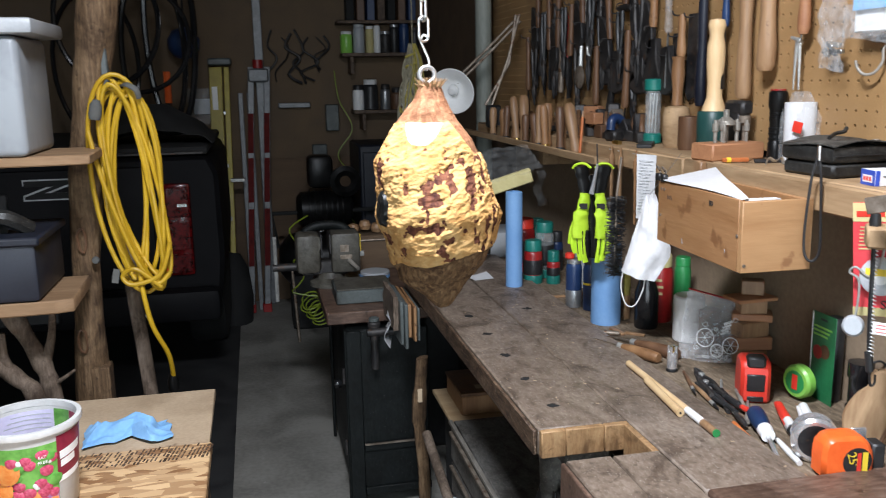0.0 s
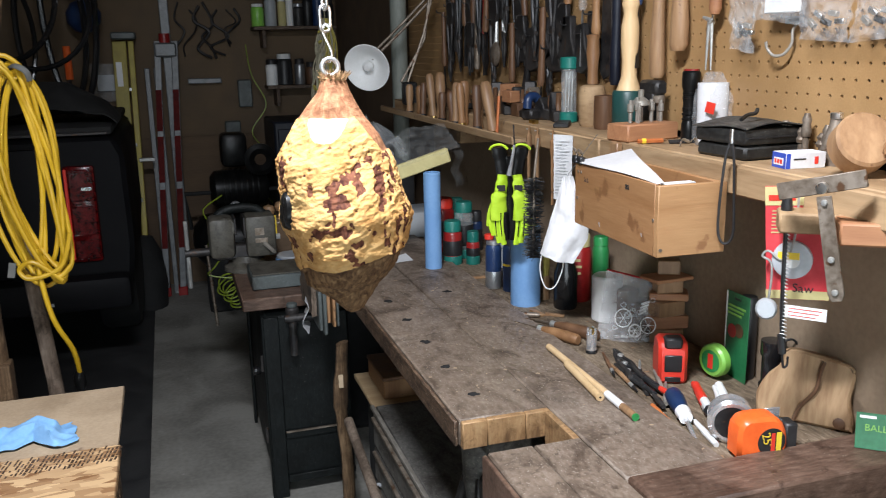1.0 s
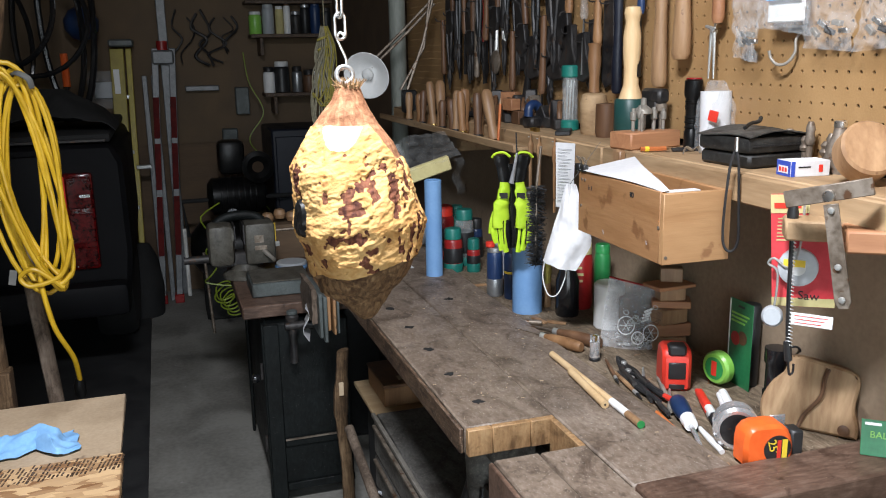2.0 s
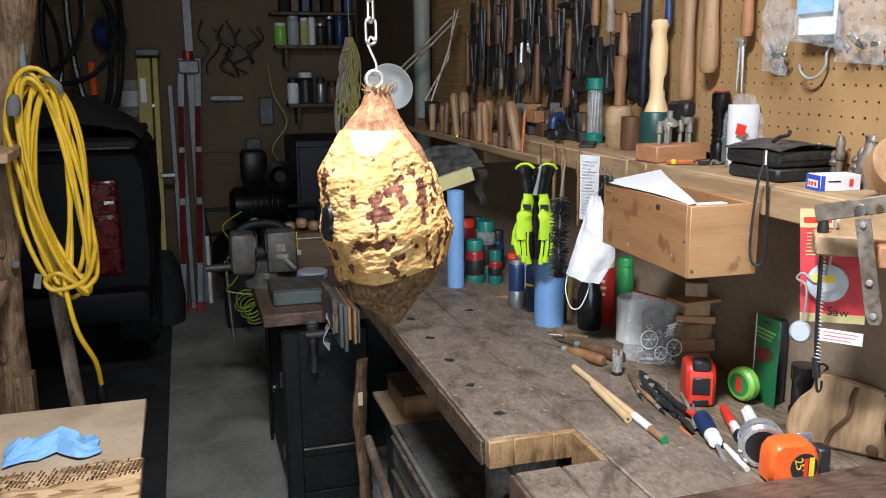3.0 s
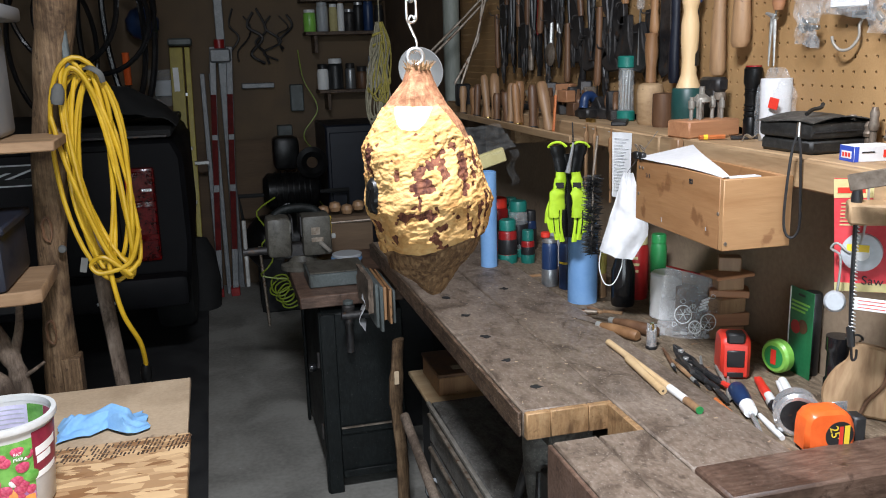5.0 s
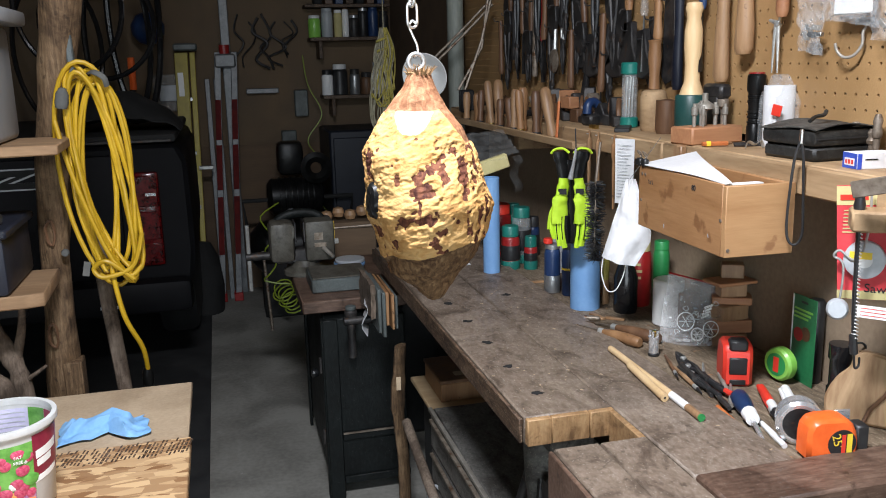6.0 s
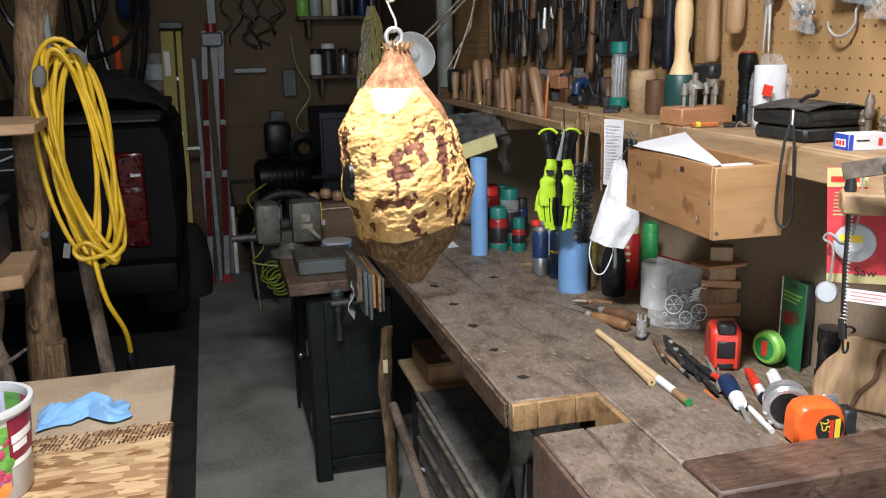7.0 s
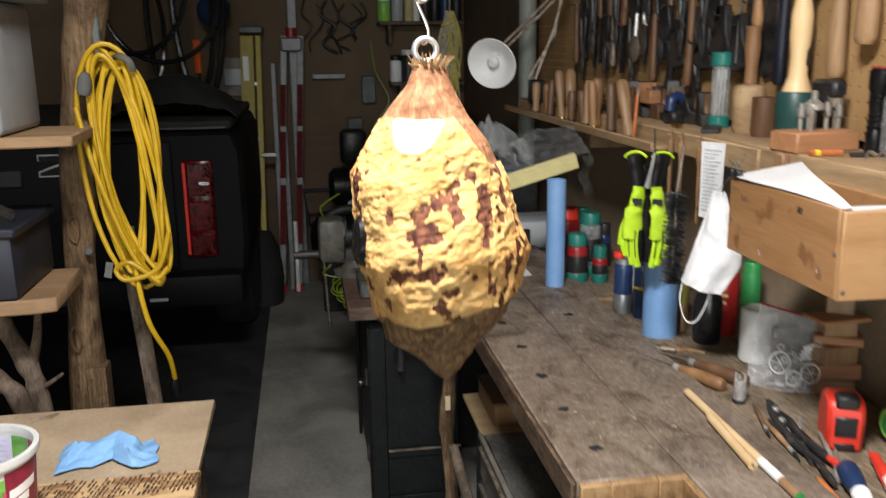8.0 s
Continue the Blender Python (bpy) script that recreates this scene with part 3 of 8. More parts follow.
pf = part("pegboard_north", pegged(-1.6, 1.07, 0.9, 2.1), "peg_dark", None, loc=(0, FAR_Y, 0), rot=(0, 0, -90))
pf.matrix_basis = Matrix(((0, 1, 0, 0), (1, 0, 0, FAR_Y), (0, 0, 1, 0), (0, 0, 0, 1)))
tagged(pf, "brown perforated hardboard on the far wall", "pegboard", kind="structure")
tagged(part("wall_panel", box(WALL_X - 0.012, WALL_X, 0.6, 3.36, 0.74, 1.16, 0.001), "panel_brown"), "brown hardboard panel behind the tool tray", "wall panel", kind="structure")

# ---- workbench ----
bench = thing("workbench", (0, 0, 0), label="old heavy dark-stained wooden workbench, scarred and dusty", category="workbench")
part("top_board", box(0.482, 0.6395, 1.357, 2.75, 0.741, 0.789, 0.003), "bench", bench)
part("top_board", box(0.6405, 0.806, 1.097, 2.75, 0.741, 0.789, 0.003), "bench", bench)
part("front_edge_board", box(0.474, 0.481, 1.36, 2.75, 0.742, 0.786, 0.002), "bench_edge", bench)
for i, (a, c) in enumerate(((0.483, 0.526), (0.5265, 0.594), (0.5945, 0.6385))):
    part("end_block", box(a, c, 1.343 + 0.001 * (i % 2), 1.356, 0.742, 0.7885, 0.0015), "endgrain", bench, "pale end-grain wood block")
part("jaw_board", box(0.484, 0.5585, 0.98, 1.236, 0.741, 0.789, 0.003), "bench", bench)
part("jaw_board", box(0.5595, 0.6385, 0.98, 1.236, 0.741, 0.7885, 0.003), "bench", bench)
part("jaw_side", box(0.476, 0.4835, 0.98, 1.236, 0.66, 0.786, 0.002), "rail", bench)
part("end_rail", box(0.6405, 1.07, 1.0, 1.096, 0.67, 0.793, 0.004), "rail", bench, "red-brown stained end rail")
part("notch_cheek", box(0.628, 0.6395, 1.237, 1.3425, 0.70, 0.787, 0.001), "endgrain", bench)
part("tray_board", box(0.8075, 1.064, 1.097, 2.75, 0.758, 0.778, 0.002), "tray", bench, "dusty brown tool tray board")
for y in (1.45, 2.6):
    part("leg", box(0.90, 0.99, y, y + 0.09, 0.0, 0.757, 0.004), "bench_edge", bench)
part("bearer", box(0.55, 0.99, 2.62, 2.70, 0.66, 0.740, 0.003), "bench_edge", bench)
for x, y in ((0.539, 1.45), (0.536, 1.592), (0.538, 1.741), (0.698, 2.077), (0.542, 1.895), (0.538, 2.05)):
    d = lathe([(0.0, 0), (0.009, 0.0), (0.0105, 0.0008), (0.0, 0.0012)], 18)
    for v in d.verts:
        v.co.xy *= 0.95 + 0.75 * noise.noise(Vector((v.co.x * 150 + x * 90, v.co.y * 150, y * 60)))
    part("dog_hole", d, "black_matt", bench, "dark round bench dog hole", (x, y, 0.7888))
bolt_hole = part("bolt_hole", tube([(0.0155 * math.cos(a / 2), 0, 0.0155 * math.sin(a / 2)) for a in range(13)], 0.004, 6, True), "black_matt", bench, loc=(0.79, 0.999, 0.745))
pillar = thing("bench_pillar", (0.585, 1.52, 0), label="grey painted cast iron pillar under the bench", category="stand")
part("column", lathe([(0.055, 0), (0.055, 0.02), (0.030, 0.05), (0.026, 0.48), (0.040, 0.58), (0.044, 0.66), (0.040, 0.675)], 24), "chest", pillar)
part("bearing_box", box(-0.03, 0.055, -0.10, 0.06, 0.676, 0.740, 0.006), "chest", pillar)
for s in (-1, 1):
    part("curved_arm", tube(curve([(-0.02, 0.03 * s, 0.60), (-0.035, 0.06 * s, 0.50), (-0.03, 0.10 * s, 0.44), (0.02, 0.12 * s, 0.41)], 6), 0.009, 8), "iron", pillar)
part("foot_plate", box(-0.03, 0.05, -0.09, -0.05, 0.35, 0.62, 0.004), "iron", pillar)

chips = bmesh.new()
rnd = random.Random(4)
for i in range(210):
    x, y = rnd.uniform(0.49, 0.8), rnd.uniform(1.12, 2.6)
    if x < 0.64 and y < 1.37:
        continue
    s = rnd.choice((0.0006, 0.0008, 0.0008, 0.0012, 0.0015, 0.003))
    join(chips, box(-s, s, -s * 0.4, s * 0.4, 0, 0.0006, 0), pose(x, y, 0.7892, 0, 0, rnd.uniform(0, 180)))
tagged(part("wood_chips", chips, "cardboard"), "scattered pale wood chips on the bench", "wood chips", kind="stuff")

# ---- the hanging burl ----
BX, BY, BZ = 0.226, 0.95, 1.130
# height, then how far the block reaches to its two sides, its front and its back
BURL_FORM = ((0.0, 0.000, 0.016, 0.018, 0.000), (0.0156, -0.020, 0.031, 0.030, 0.020), (0.030, -0.037, 0.043, 0.042, 0.034), (0.047, -0.0435, 0.056, 0.053, 0.044),
             (0.064, -0.0475, 0.064, 0.063, 0.052), (0.095, -0.0545, 0.068, 0.064, 0.056), (0.128, -0.0575, 0.059, 0.060, 0.054), (0.151, -0.0575, 0.0485, 0.053, 0.048),
             (0.172, -0.0475, 0.040, 0.042, 0.040), (0.190, -0.033, 0.0265, 0.028, 0.026), (0.212, -0.0155, 0.0155, 0.0150, 0.013), (0.226, -0.0105, 0.0105, 0.0105, 0.0105))
# bark pockets on the front: across, height, half width, half length, lean
POCKETS = ((-0.003, 0.130, 0.0065, 0.0035, 0.5), (0.014, 0.141, 0.009, 0.003, 0.7), (0.020, 0.131, 0.003, 0.007, 0.0), (0.041, 0.130, 0.0032, 0.017, -0.05), (0.000, 0.118, 0.0075, 0.0065, 0.3),
           (-0.004, 0.104, 0.0018, 0.009, 0.1), (-0.018, 0.087, 0.0068, 0.0042, 0.6), (0.002, 0.090, 0.0085, 0.004, 0.05), (0.019, 0.079, 0.0045, 0.0028, 0.0), (0.012, 0.066, 0.0028, 0.0075, 0.3),
           (-0.028, 0.064, 0.0028, 0.004, 0.2), (-0.045, 0.074, 0.0035, 0.005, 0.2), (-0.052, 0.140, 0.003, 0.012, 0.15), (0.032, 0.152, 0.004, 0.0025, 0.0), (-0.023, 0.128, 0.002, 0.004, 0.0))
FACET_N, FACET_AT = Vector((-0.06, -0.66, 0.75)).normalized(), Vector((-0.006, -0.0345, 0.180))
bm = bmesh.new()
NA, NZ = 300, 270
rings, fields = [], []
for j in range(NZ + 1):
    z = 0.226 * j / NZ
    k = next(q for q in range(len(BURL_FORM) - 1) if z <= BURL_FORM[q + 1][0] + 1e-9)
    f0, f1 = BURL_FORM[k], BURL_FORM[k + 1]
    t = (z - f0[0]) / (f1[0] - f0[0])
    lft, rgt, frt, bck = (f0[q] + (f1[q] - f0[q]) * t for q in (1, 2, 3, 4))
    mid, half = (lft + rgt) / 2, (rgt - lft) / 2
    ring = []
    for i in range(NA):
        a = 2 * math.pi * i / NA
        ca, sa = math.cos(a), math.sin(a)
        sq = 1 + 0.03 * math.cos(4 * a + 0.9)
        p = Vector((mid + half * ca * sq, (frt if sa < 0 else bck) * sa * sq, z))
        fresh = (p - FACET_AT).dot(FACET_N)
        on_front = max(0, min(1, (0.031 - abs(p.x + 0.003)) / 0.004))
        if fresh > -0.002 and sa < 0:
            p -= FACET_N * max(0, fresh) * 0.95 * on_front * max(0, min(1, (0.199 - z) / 0.010))
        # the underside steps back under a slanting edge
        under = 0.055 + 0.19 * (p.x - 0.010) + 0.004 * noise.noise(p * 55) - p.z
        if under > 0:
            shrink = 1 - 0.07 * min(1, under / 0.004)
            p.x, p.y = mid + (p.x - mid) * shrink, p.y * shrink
        q = p * 30
        lim = min(1, half / 0.012)
        neck = max(0, min(1, 0.5 + (p.z - 0.1895 + 1.35 * max(0, p.x - 0.018)) / 0.004 + 0.5 * noise.noise(q * 2.2)))
        if p.z < 0.158:
            neck = 0.0
        fresh_f = max(0, min(1, 0.5 + (fresh + 0.0015) / 0.003)) * on_front * (sa < 0) * (1 - neck)
        # how far the painted shade covers the underside
        under_shade_f = max(0, min(1, 0.5 + under / 0.003))
        pocket = 0.0
        wx = p.x + 0.004 * noise.noise(q * 4.1) + 0.0022 * noise.noise(q * 11)
        wz = p.z + 0.006 * noise.noise(Vector((q.x * 6 + 7, q.y * 6, q.z * 3))) + 0.0025 * noise.noise(q * 12 + Vector((1, 5, 2)))
        if sa < 0.15:
            for px_, pz_, hw, hl, lean in POCKETS:
                dx, dz = wx - px_, wz - pz_
                dx, dz = dx * math.cos(lean) + dz * math.sin(lean), dz * math.cos(lean) - dx * math.sin(lean)
                pocket = max(pocket, 1.34 - 0.62 * math.hypot(dx / hw, dz / hl))
        flank = max(0, min(1, (p.x - 0.034) / 0.018)) + max(0, min(1, (-p.x - 0.028) / 0.02)) * max(0, min(1, (0.075 - p.z) / 0.025)) + (sa > 0.1)
        crowd = noise.noise(Vector((q.x * 5, q.y * 5, q.z * 1.7))) + 0.6 * noise.noise(Vector((q.x * 9, q.y * 9, q.z * 5)))
        sprinkle = noise.noise(Vector((q.x * 3.2 + 9, q.y * 3.2, q.z * 2.2))) + 0.5 * noise.noise(q * 7)
        pocket = max(pocket, (0.42 + 1.7 * (crowd - 0.20)) * min(1, flank) if crowd > 0 else 0, 0.45 + 1.5 * (sprinkle - 0.66))
        pocket = max(0, min(1, pocket)) * (1 - neck) * (1 - fresh_f)
        # hewn scoops: shallow bowls meeting in ridges, laid over one another along the strokes
        st = Vector((q.x * 1.5 + q.z * 0.5, q.y * 1.5, q.z * 2.1 - q.x * 0.6))
        scoop = min(0.5, noise.voronoi(st)[0][0]) ** 2 * 0.006 + min(0.5, noise.voronoi(Vector((st.x * 1.9, st.y * 1.9, st.z * 3.0)))[0][0]) ** 2 * 0.0028
        big = noise.noise(q * 0.9) * 0.0045
        finer = noise.noise(Vector((q.x * 4, q.y * 4, q.z * 11 - q.x * 4))) * 0.0006 + noise.noise(Vector((q.x * 12, q.y * 12, q.z * 19 - q.x * 9))) * 0.0005
        smooth = 1 - 0.9 * fresh_f - 0.72 * neck * (1 - fresh_f)
        out = Vector((p.x - mid, p.y, (p.z - 0.1) * 0.3))
        out = out.normalized() if out.length > 1e-4 else Vector((0, 0, 1))
        ring.append(bm.verts.new(p + out * ((big + scoop - 0.001 + finer) * max(0.06, smooth) - 0.0016 * min(1, pocket * 1.6) * (1 - under_shade_f)) * lim))
        fields.append((pocket, neck, fresh_f, under_shade_f))
    rings.append(ring)
for a, c in zip(rings, rings[1:]):
    for i in range(NA):
        bm.faces.new((a[i], a[(i + 1) % NA], c[(i + 1) % NA], c[i]))
bm.faces.new(rings[0]), bm.faces.new(rings[-1])
burl = thing("hanging_burl", (BX, BY, BZ), -12.8, label="freshly chopped pale wood burl hanging from a screw eye and chain", category="wood burl")
burl_body = part("burl_body", bm, "burl", burl, sharp=80)
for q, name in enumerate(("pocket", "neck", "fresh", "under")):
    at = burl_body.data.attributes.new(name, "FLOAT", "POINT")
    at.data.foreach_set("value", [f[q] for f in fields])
kn = lathe([(0, 0.0026), (0.004, 0.0022), (0.0075, 0.0026), (0.0105, 0.0018), (0.0135, -0.004)], 26)
for v in kn.verts:
    v.co += Vector((0.0022 * noise.noise(v.co * 260), 0.0022 * noise.noise(v.co * 240 + Vector((5, 0, 0))), 0.0012 * noise.noise(v.co * 420)))
    v.co.x, v.co.y = v.co.x * 1.05, v.co.y * 1.45
kq = Vector((-0.90, -0.42, 0.05)).to_track_quat("Z", "Y").to_euler()
part("knot", kn, "torch_black", burl, "black burnt knot hole", (-0.0495, -0.0285, 0.106), tuple(math.degrees(a) for a in kq))
frayed = bmesh.new()
for i in range(90):
    a, tilt = rnd.uniform(0, 6.28), rnd.uniform(0.05, 0.65)
    d = Vector((math.cos(a) * math.sin(tilt), math.sin(a) * math.sin(tilt), math.cos(tilt)))
    s = Vector((0.009 * math.cos(a), 0.009 * math.sin(a), 0.221))
    ln_ = rnd.uniform(0.006, 0.017)
    tube([s, s + d * ln_ * 0.5, s + d * ln_ + Vector((0, 0, -0.002))], [0.0012, 0.0009, 0.0003], 4, bm=frayed)
part("frayed_fibres", frayed, "endgrain", burl, "frayed torn wood fibres")
eye = part("screw_eye", tube([(0.0079 * math.cos(t * 0.2618), 0, 0.0079 * math.sin(t * 0.2618)) for t in range(24)], 0.0023, 10, True), "ring_steel", burl, "zinc-plated screw eye", (-0.0025, 0, 0.2360), (0, 0, 20))
part("eye_shank", can(0.0022, 0.015, 0.0004, 10), "zinc", burl, "", (-0.0025, 0, 0.207))
hook_pts = curve([(-0.006, 0.002, 0.2415), (-0.002, 0.001, 0.2415), (-0.0005, 0, 0.250), (-0.006, 0, 0.264), (-0.008, 0, 0.270), (-0.005, 0, 0.275), (-0.001, 0, 0.272)], 6)
part("s_hook", tube(hook_pts, 0.0013, 8), "zinc", burl)


def chain_link():
    pts = []
    for k in range(24):
        a = 2 * math.pi * k / 24
        pts.append((0.0052 * math.cos(a), 0, 0.0052 * math.sin(a) + (0.0068 if math.sin(a) > 0 else -0.0068)))
    return tube(pts, 0.0014, 8, True)


link_mesh = None
chain = thing("chain", (BX - 0.005, BY, BZ + 0.272), label="short bright zinc chain hanging from above", category="chain")
for i in range(62):
    if link_mesh is None:
        ob = part("link", chain_link(), "zinc", chain, "", (0, 0, 0.0085 + 0.0196 * i), (0, 0, 15 + 90 * (i % 2)))
        link_mesh = ob.data
    else:
        ob = part("link", link_mesh, "zinc", chain, "", (0, 0, 0.0085 + 0.0196 * i), (0, 0, 15 + 90 * (i % 2)))

# ---- shelf over the bench with the drawer under it ----
shelf = thing("wall_shelf", label="rough pine shelf with tools along the pegboard", category="shelf")
part("shelf_board", box(0.928, 1.068, 0.6, 3.35, 1.171, 1.193, 0.002), "shelf", shelf)
part("front_plank", box(0.910, 0.9275, 0.6, 1.70, 1.146, 1.192, 0.003), "shelf", shelf)
part("front_plank", box(0.908, 0.9275, 1.701, 3.35, 1.146, 1.1925, 0.003), "shelf", shelf)
part("chisel_ledge", box(0.862, 0.9075, 2.06, 3.35, 1.150, 1.160, 0.002), "shelf", shelf)
part("ledge_lip", box(0.852, 0.8615, 2.03, 3.35, 1.150, 1.170, 0.002), "shelf", shelf)
part("stop_block", box(0.893, 0.9075, 1.60, 1.63, 1.160, 1.196, 0.003), "handle_wood", shelf)
part("bracket", box(0.95, 1.06, 1.75, 1.79, 1.08, 1.170, 0.003), "shelf", shelf)
part("bracket", box(0.90, 1.06, 2.55, 2.59, 1.10, 1.145, 0.003), "shelf", shelf)

drawer = thing("drawer", (0.786, 1.274, 1.052), -1.5, label="open wooden drawer box hung under the shelf, papers inside", category="drawer")
part("long_side", box(0, 0.010, 0.0115, 0.302, 0.0, 0.116, 0.001), "drawer", drawer)
part("end_side", box(0, 0.122, 0.0, 0.011, 0.0, 0.114, 0.001), "drawer_x", drawer)
part("long_side", box(0.112, 0.122, 0.0115, 0.302, 0.0, 0.113, 0.001), "drawer", drawer)
part("end_side", box(0.0105, 0.1115, 0.292, 0.302, 0.0, 0.113, 0.001), "drawer_x", drawer)
part("bottom", box(0.0105, 0.1115, 0.0115, 0.2915, 0.008, 0.014, 0), "drawer", drawer)
for y, z in ((0.008, 0.058), (0.282, 0.10), (0.27, 0.10), (0.285, 0.05)):
    part("screw", lathe([(0, 0), (0.003, 0), (0.003, 0.001), (0, 0.0015)], 10), "steel_old", drawer, "", (0.0, y + 0.006, z), (0, -90, 0))
part("screw", lathe([(0, 0), (0.003, 0), (0.003, 0.001), (0, 0.0015)], 10), "steel_old", drawer, "", (0.006, -0.0002, 0.012), (90, 0, 0))
for k, (y, z) in enumerate(((0.262, 0.092), (0.256, 0.090), (0.249, 0.092), (0.05, 0.03), (0.20, 0.02))):
    part("pencil_stroke", tube([(-0.0004, y, z), (-0.0004, y - 0.002, z - 0.008 + 0.002 * (k % 2))], 0.0006, 4), "tote_grey" if k > 2 else "black_matt", drawer)
for k, (y, z) in enumerate(((0.24, 0.085), (0.225, 0.088), (0.06, 0.09))):
    part("screw_hole", lathe([(0, 0), (0.003, 0), (0.0026, 0.0005), (0, 0.0006)], 10), "walnut", drawer, "", (0.1118, y, z), (0, -90, 0))
part("pencil_number", letters("80", 0.013), "black_matt", drawer, "handwritten number", (-0.0006, 0.10, 0.098), (90, 0, -90))


def paper_fn(u, v):
    return (0.003 + (0.012 + 0.104 * v) * u, 0.010 + 0.28 * v, 0.1165 + 0.004 * v + 0.016 * u * v + 0.002 * math.sin(v * 5 + u))


solo("paper_sheet", sheet(8, 10, paper_fn, 0.0008), "paper", "white paper sheets lying in the drawer", "paper", (0.786, 1.274, 1.052))
solo("paper_sheet", box(0.012, 0.075, 0.013, 0.03, 0.0, 0.012, 0.001), "paper", "folded white paper at the drawer end", "paper", (0.786, 1.274, 1.155))

# ---- small things in the tool tray and on the bench ----
TR = 0.778


def dowel(loc, end, r, name="dowel", material="maple", label="bare round wooden dowel rod on the bench", cat="dowel"):
    a, c = Vector(loc), Vector(end)
    t = thing(name, tuple(a), label=label, category=cat)
    part("rod", tube([(0, 0, 0), (c - a) * 0.5, c - a], r, 14), material, t)
    return t, (c - a)


d1, v1 = dowel((0.757, 1.607, 0.7955), (0.749, 1.30, 0.7955), 0.0065)
part("painted_tip", tube([v1 * 0.82, v1], 0.0068, 14), "white", d1, "white paper band")
part("green_end", tube([v1, v1 * 1.14], 0.0066, 14), "handle_wood", d1)
part("tip", tube([v1 * 1.14, v1 * 1.148], 0.0066, 14), "green", d1, "green painted end")
d2, v2 = dowel((0.748, 1.505, 0.7963), (0.732, 1.345, 0.7963), 0.0072, label="short thick wooden dowel with a bored end")
part("bore", tube([v2 * 0.995, v2 * 1.004], 0.002, 8), "black_matt", d2)

# steel and glass marking bottle
jar = thing("bit_holder", (0.842, 1.588, TR), label="small clear plastic holder with steel bits", category="bit holder")
part("base", can(0.0115, 0.006, 0.001, 16), "black", jar)
part("body", can(0.0105, 0.034, 0.001, 16), "chrome", jar, "", (0, 0, 0.0062))
for k in range(4):
    a = 0.8 + k * 1.57
    part("bit", can(0.0028, 0.012, 0.0005, 8), "chrome", jar, "", (0.0075 * math.cos(a), 0.0075 * math.sin(a), 0.0404))
part("stopper", can(0.0042, 0.012, 0.001, 10), "brass", jar, "", (0, 0, 0.0404))


def handled(name, label, loc, rz, handle_mat, handle_len, r, blade_len, blade_r, blade_mat="steel_old", cat="chisel", flat=0.35, group=""):
    """A turned handle lying along +x with a blade or shank in front of it."""
    t = thing(name, loc, rz, label, cat, group)
    p = lathe([(0, 0), (r * 0.8, 0.001), (r, 0.006), (r * 1.08, handle_len * 0.35), (r * 0.95, handle_len * 0.7), (r * 0.7, handle_len * 0.92), (r * 0.55, handle_len)], 16)
    p.transform(Matrix.Rotation(radians(90), 4, "Y"))
    part("handle", p, handle_mat, t, "", (0, 0, r * 1.08))
    part("ferrule", tube([(handle_len, 0, r * 1.08), (handle_len + 0.012, 0, r * 1.05)], r * 0.6, 12), "steel", t)
    part("blade", tube([(handle_len + 0.012, 0, r), (handle_len + 0.02 + blade_len * 0.4, 0, r * 0.8), (handle_len + blade_len, 0, r * 0.45)], [blade_r, blade_r, blade_r * 0.8], 8, flat=flat), blade_mat, t)
    return t


handled("carving_gouge", "carving gouge with an orange varnished wooden handle", (0.836, 1.632, TR), 113, "oak", 0.10, 0.0115, 0.12, 0.006)
handled("carving_gouge", "carving gouge with a worn brown wooden handle", (0.884, 1.64, TR), 117, "walnut", 0.11, 0.0125, 0.10, 0.007)
handled("file", "thin dark steel file with grey handle", (0.838, 1.83, TR), 150, "steel_old", 0.05, 0.006, 0.07, 0.005)
dr = handled("screwdriver", "screwdriver with a thick navy blue handle and white tip", (0.858, 1.322, TR), 250, "navy", 0.075, 0.0145, 0.09, 0.004, "chrome", "screwdriver", 1.0)
part("collar", tube([(0.074, 0, 0.0155), (0.098, 0, 0.0152)], [0.0128, 0.011], 14), "white", dr, "white plastic collar")
pn = thing("pencil", (0.815, 1.315, TR + 0.004), 262, "orange hexagonal pencil in the tray", "pencil")
part("shaft", tube([(0, 0, 0), (0.09, 0, 0)], 0.0038, 6), "rust_orange", pn)
part("eraser", tube([(0.09, 0, 0), (0.098, 0, 0)], 0.0038, 8), "red", pn)
mk = thing("marker_pen", (0.92, 1.345, TR + 0.013), 248, "red and white marker pen among the tools", "pen")
part("barrel", tube([(0, 0, 0), (0.06, 0, 0), (0.068, 0, 0)], [0.0075, 0.0078, 0.006], 14), "red", mk)
part("label_band", tube([(0.068, 0, 0), (0.10, 0, 0)], 0.0076, 14), "white", mk)
part("cap", tube([(0.10, 0, 0), (0.13, 0, 0)], 0.0066, 12), "black", mk)
mk2 = thing("tube_of_glue", (0.965, 1.34, TR + 0.008), 245, "clear and red plastic tube in the tray", "glue tube")
part("barrel", tube([(0, 0, 0), (0.07, 0, 0), (0.10, 0, 0)], [0.008, 0.0085, 0.006], 12), "white", mk2)
part("nozzle", tube([(0.10, 0, 0), (0.125, 0, 0)], [0.004, 0.002], 8), "red", mk2)
bz = thing("bradawl", (0.845, 1.235, TR + 0.004), 258, "small white-handled craft knife", "knife")
part("handle", tube([(0, 0, 0), (0.05, 0, 0), (0.085, 0, 0)], [0.004, 0.0055, 0.0045], 10), "white", bz)
part("blade", tube([(-0.05, 0, 0), (0, 0, 0)], [0.002, 0.003], 8), "iron", bz)
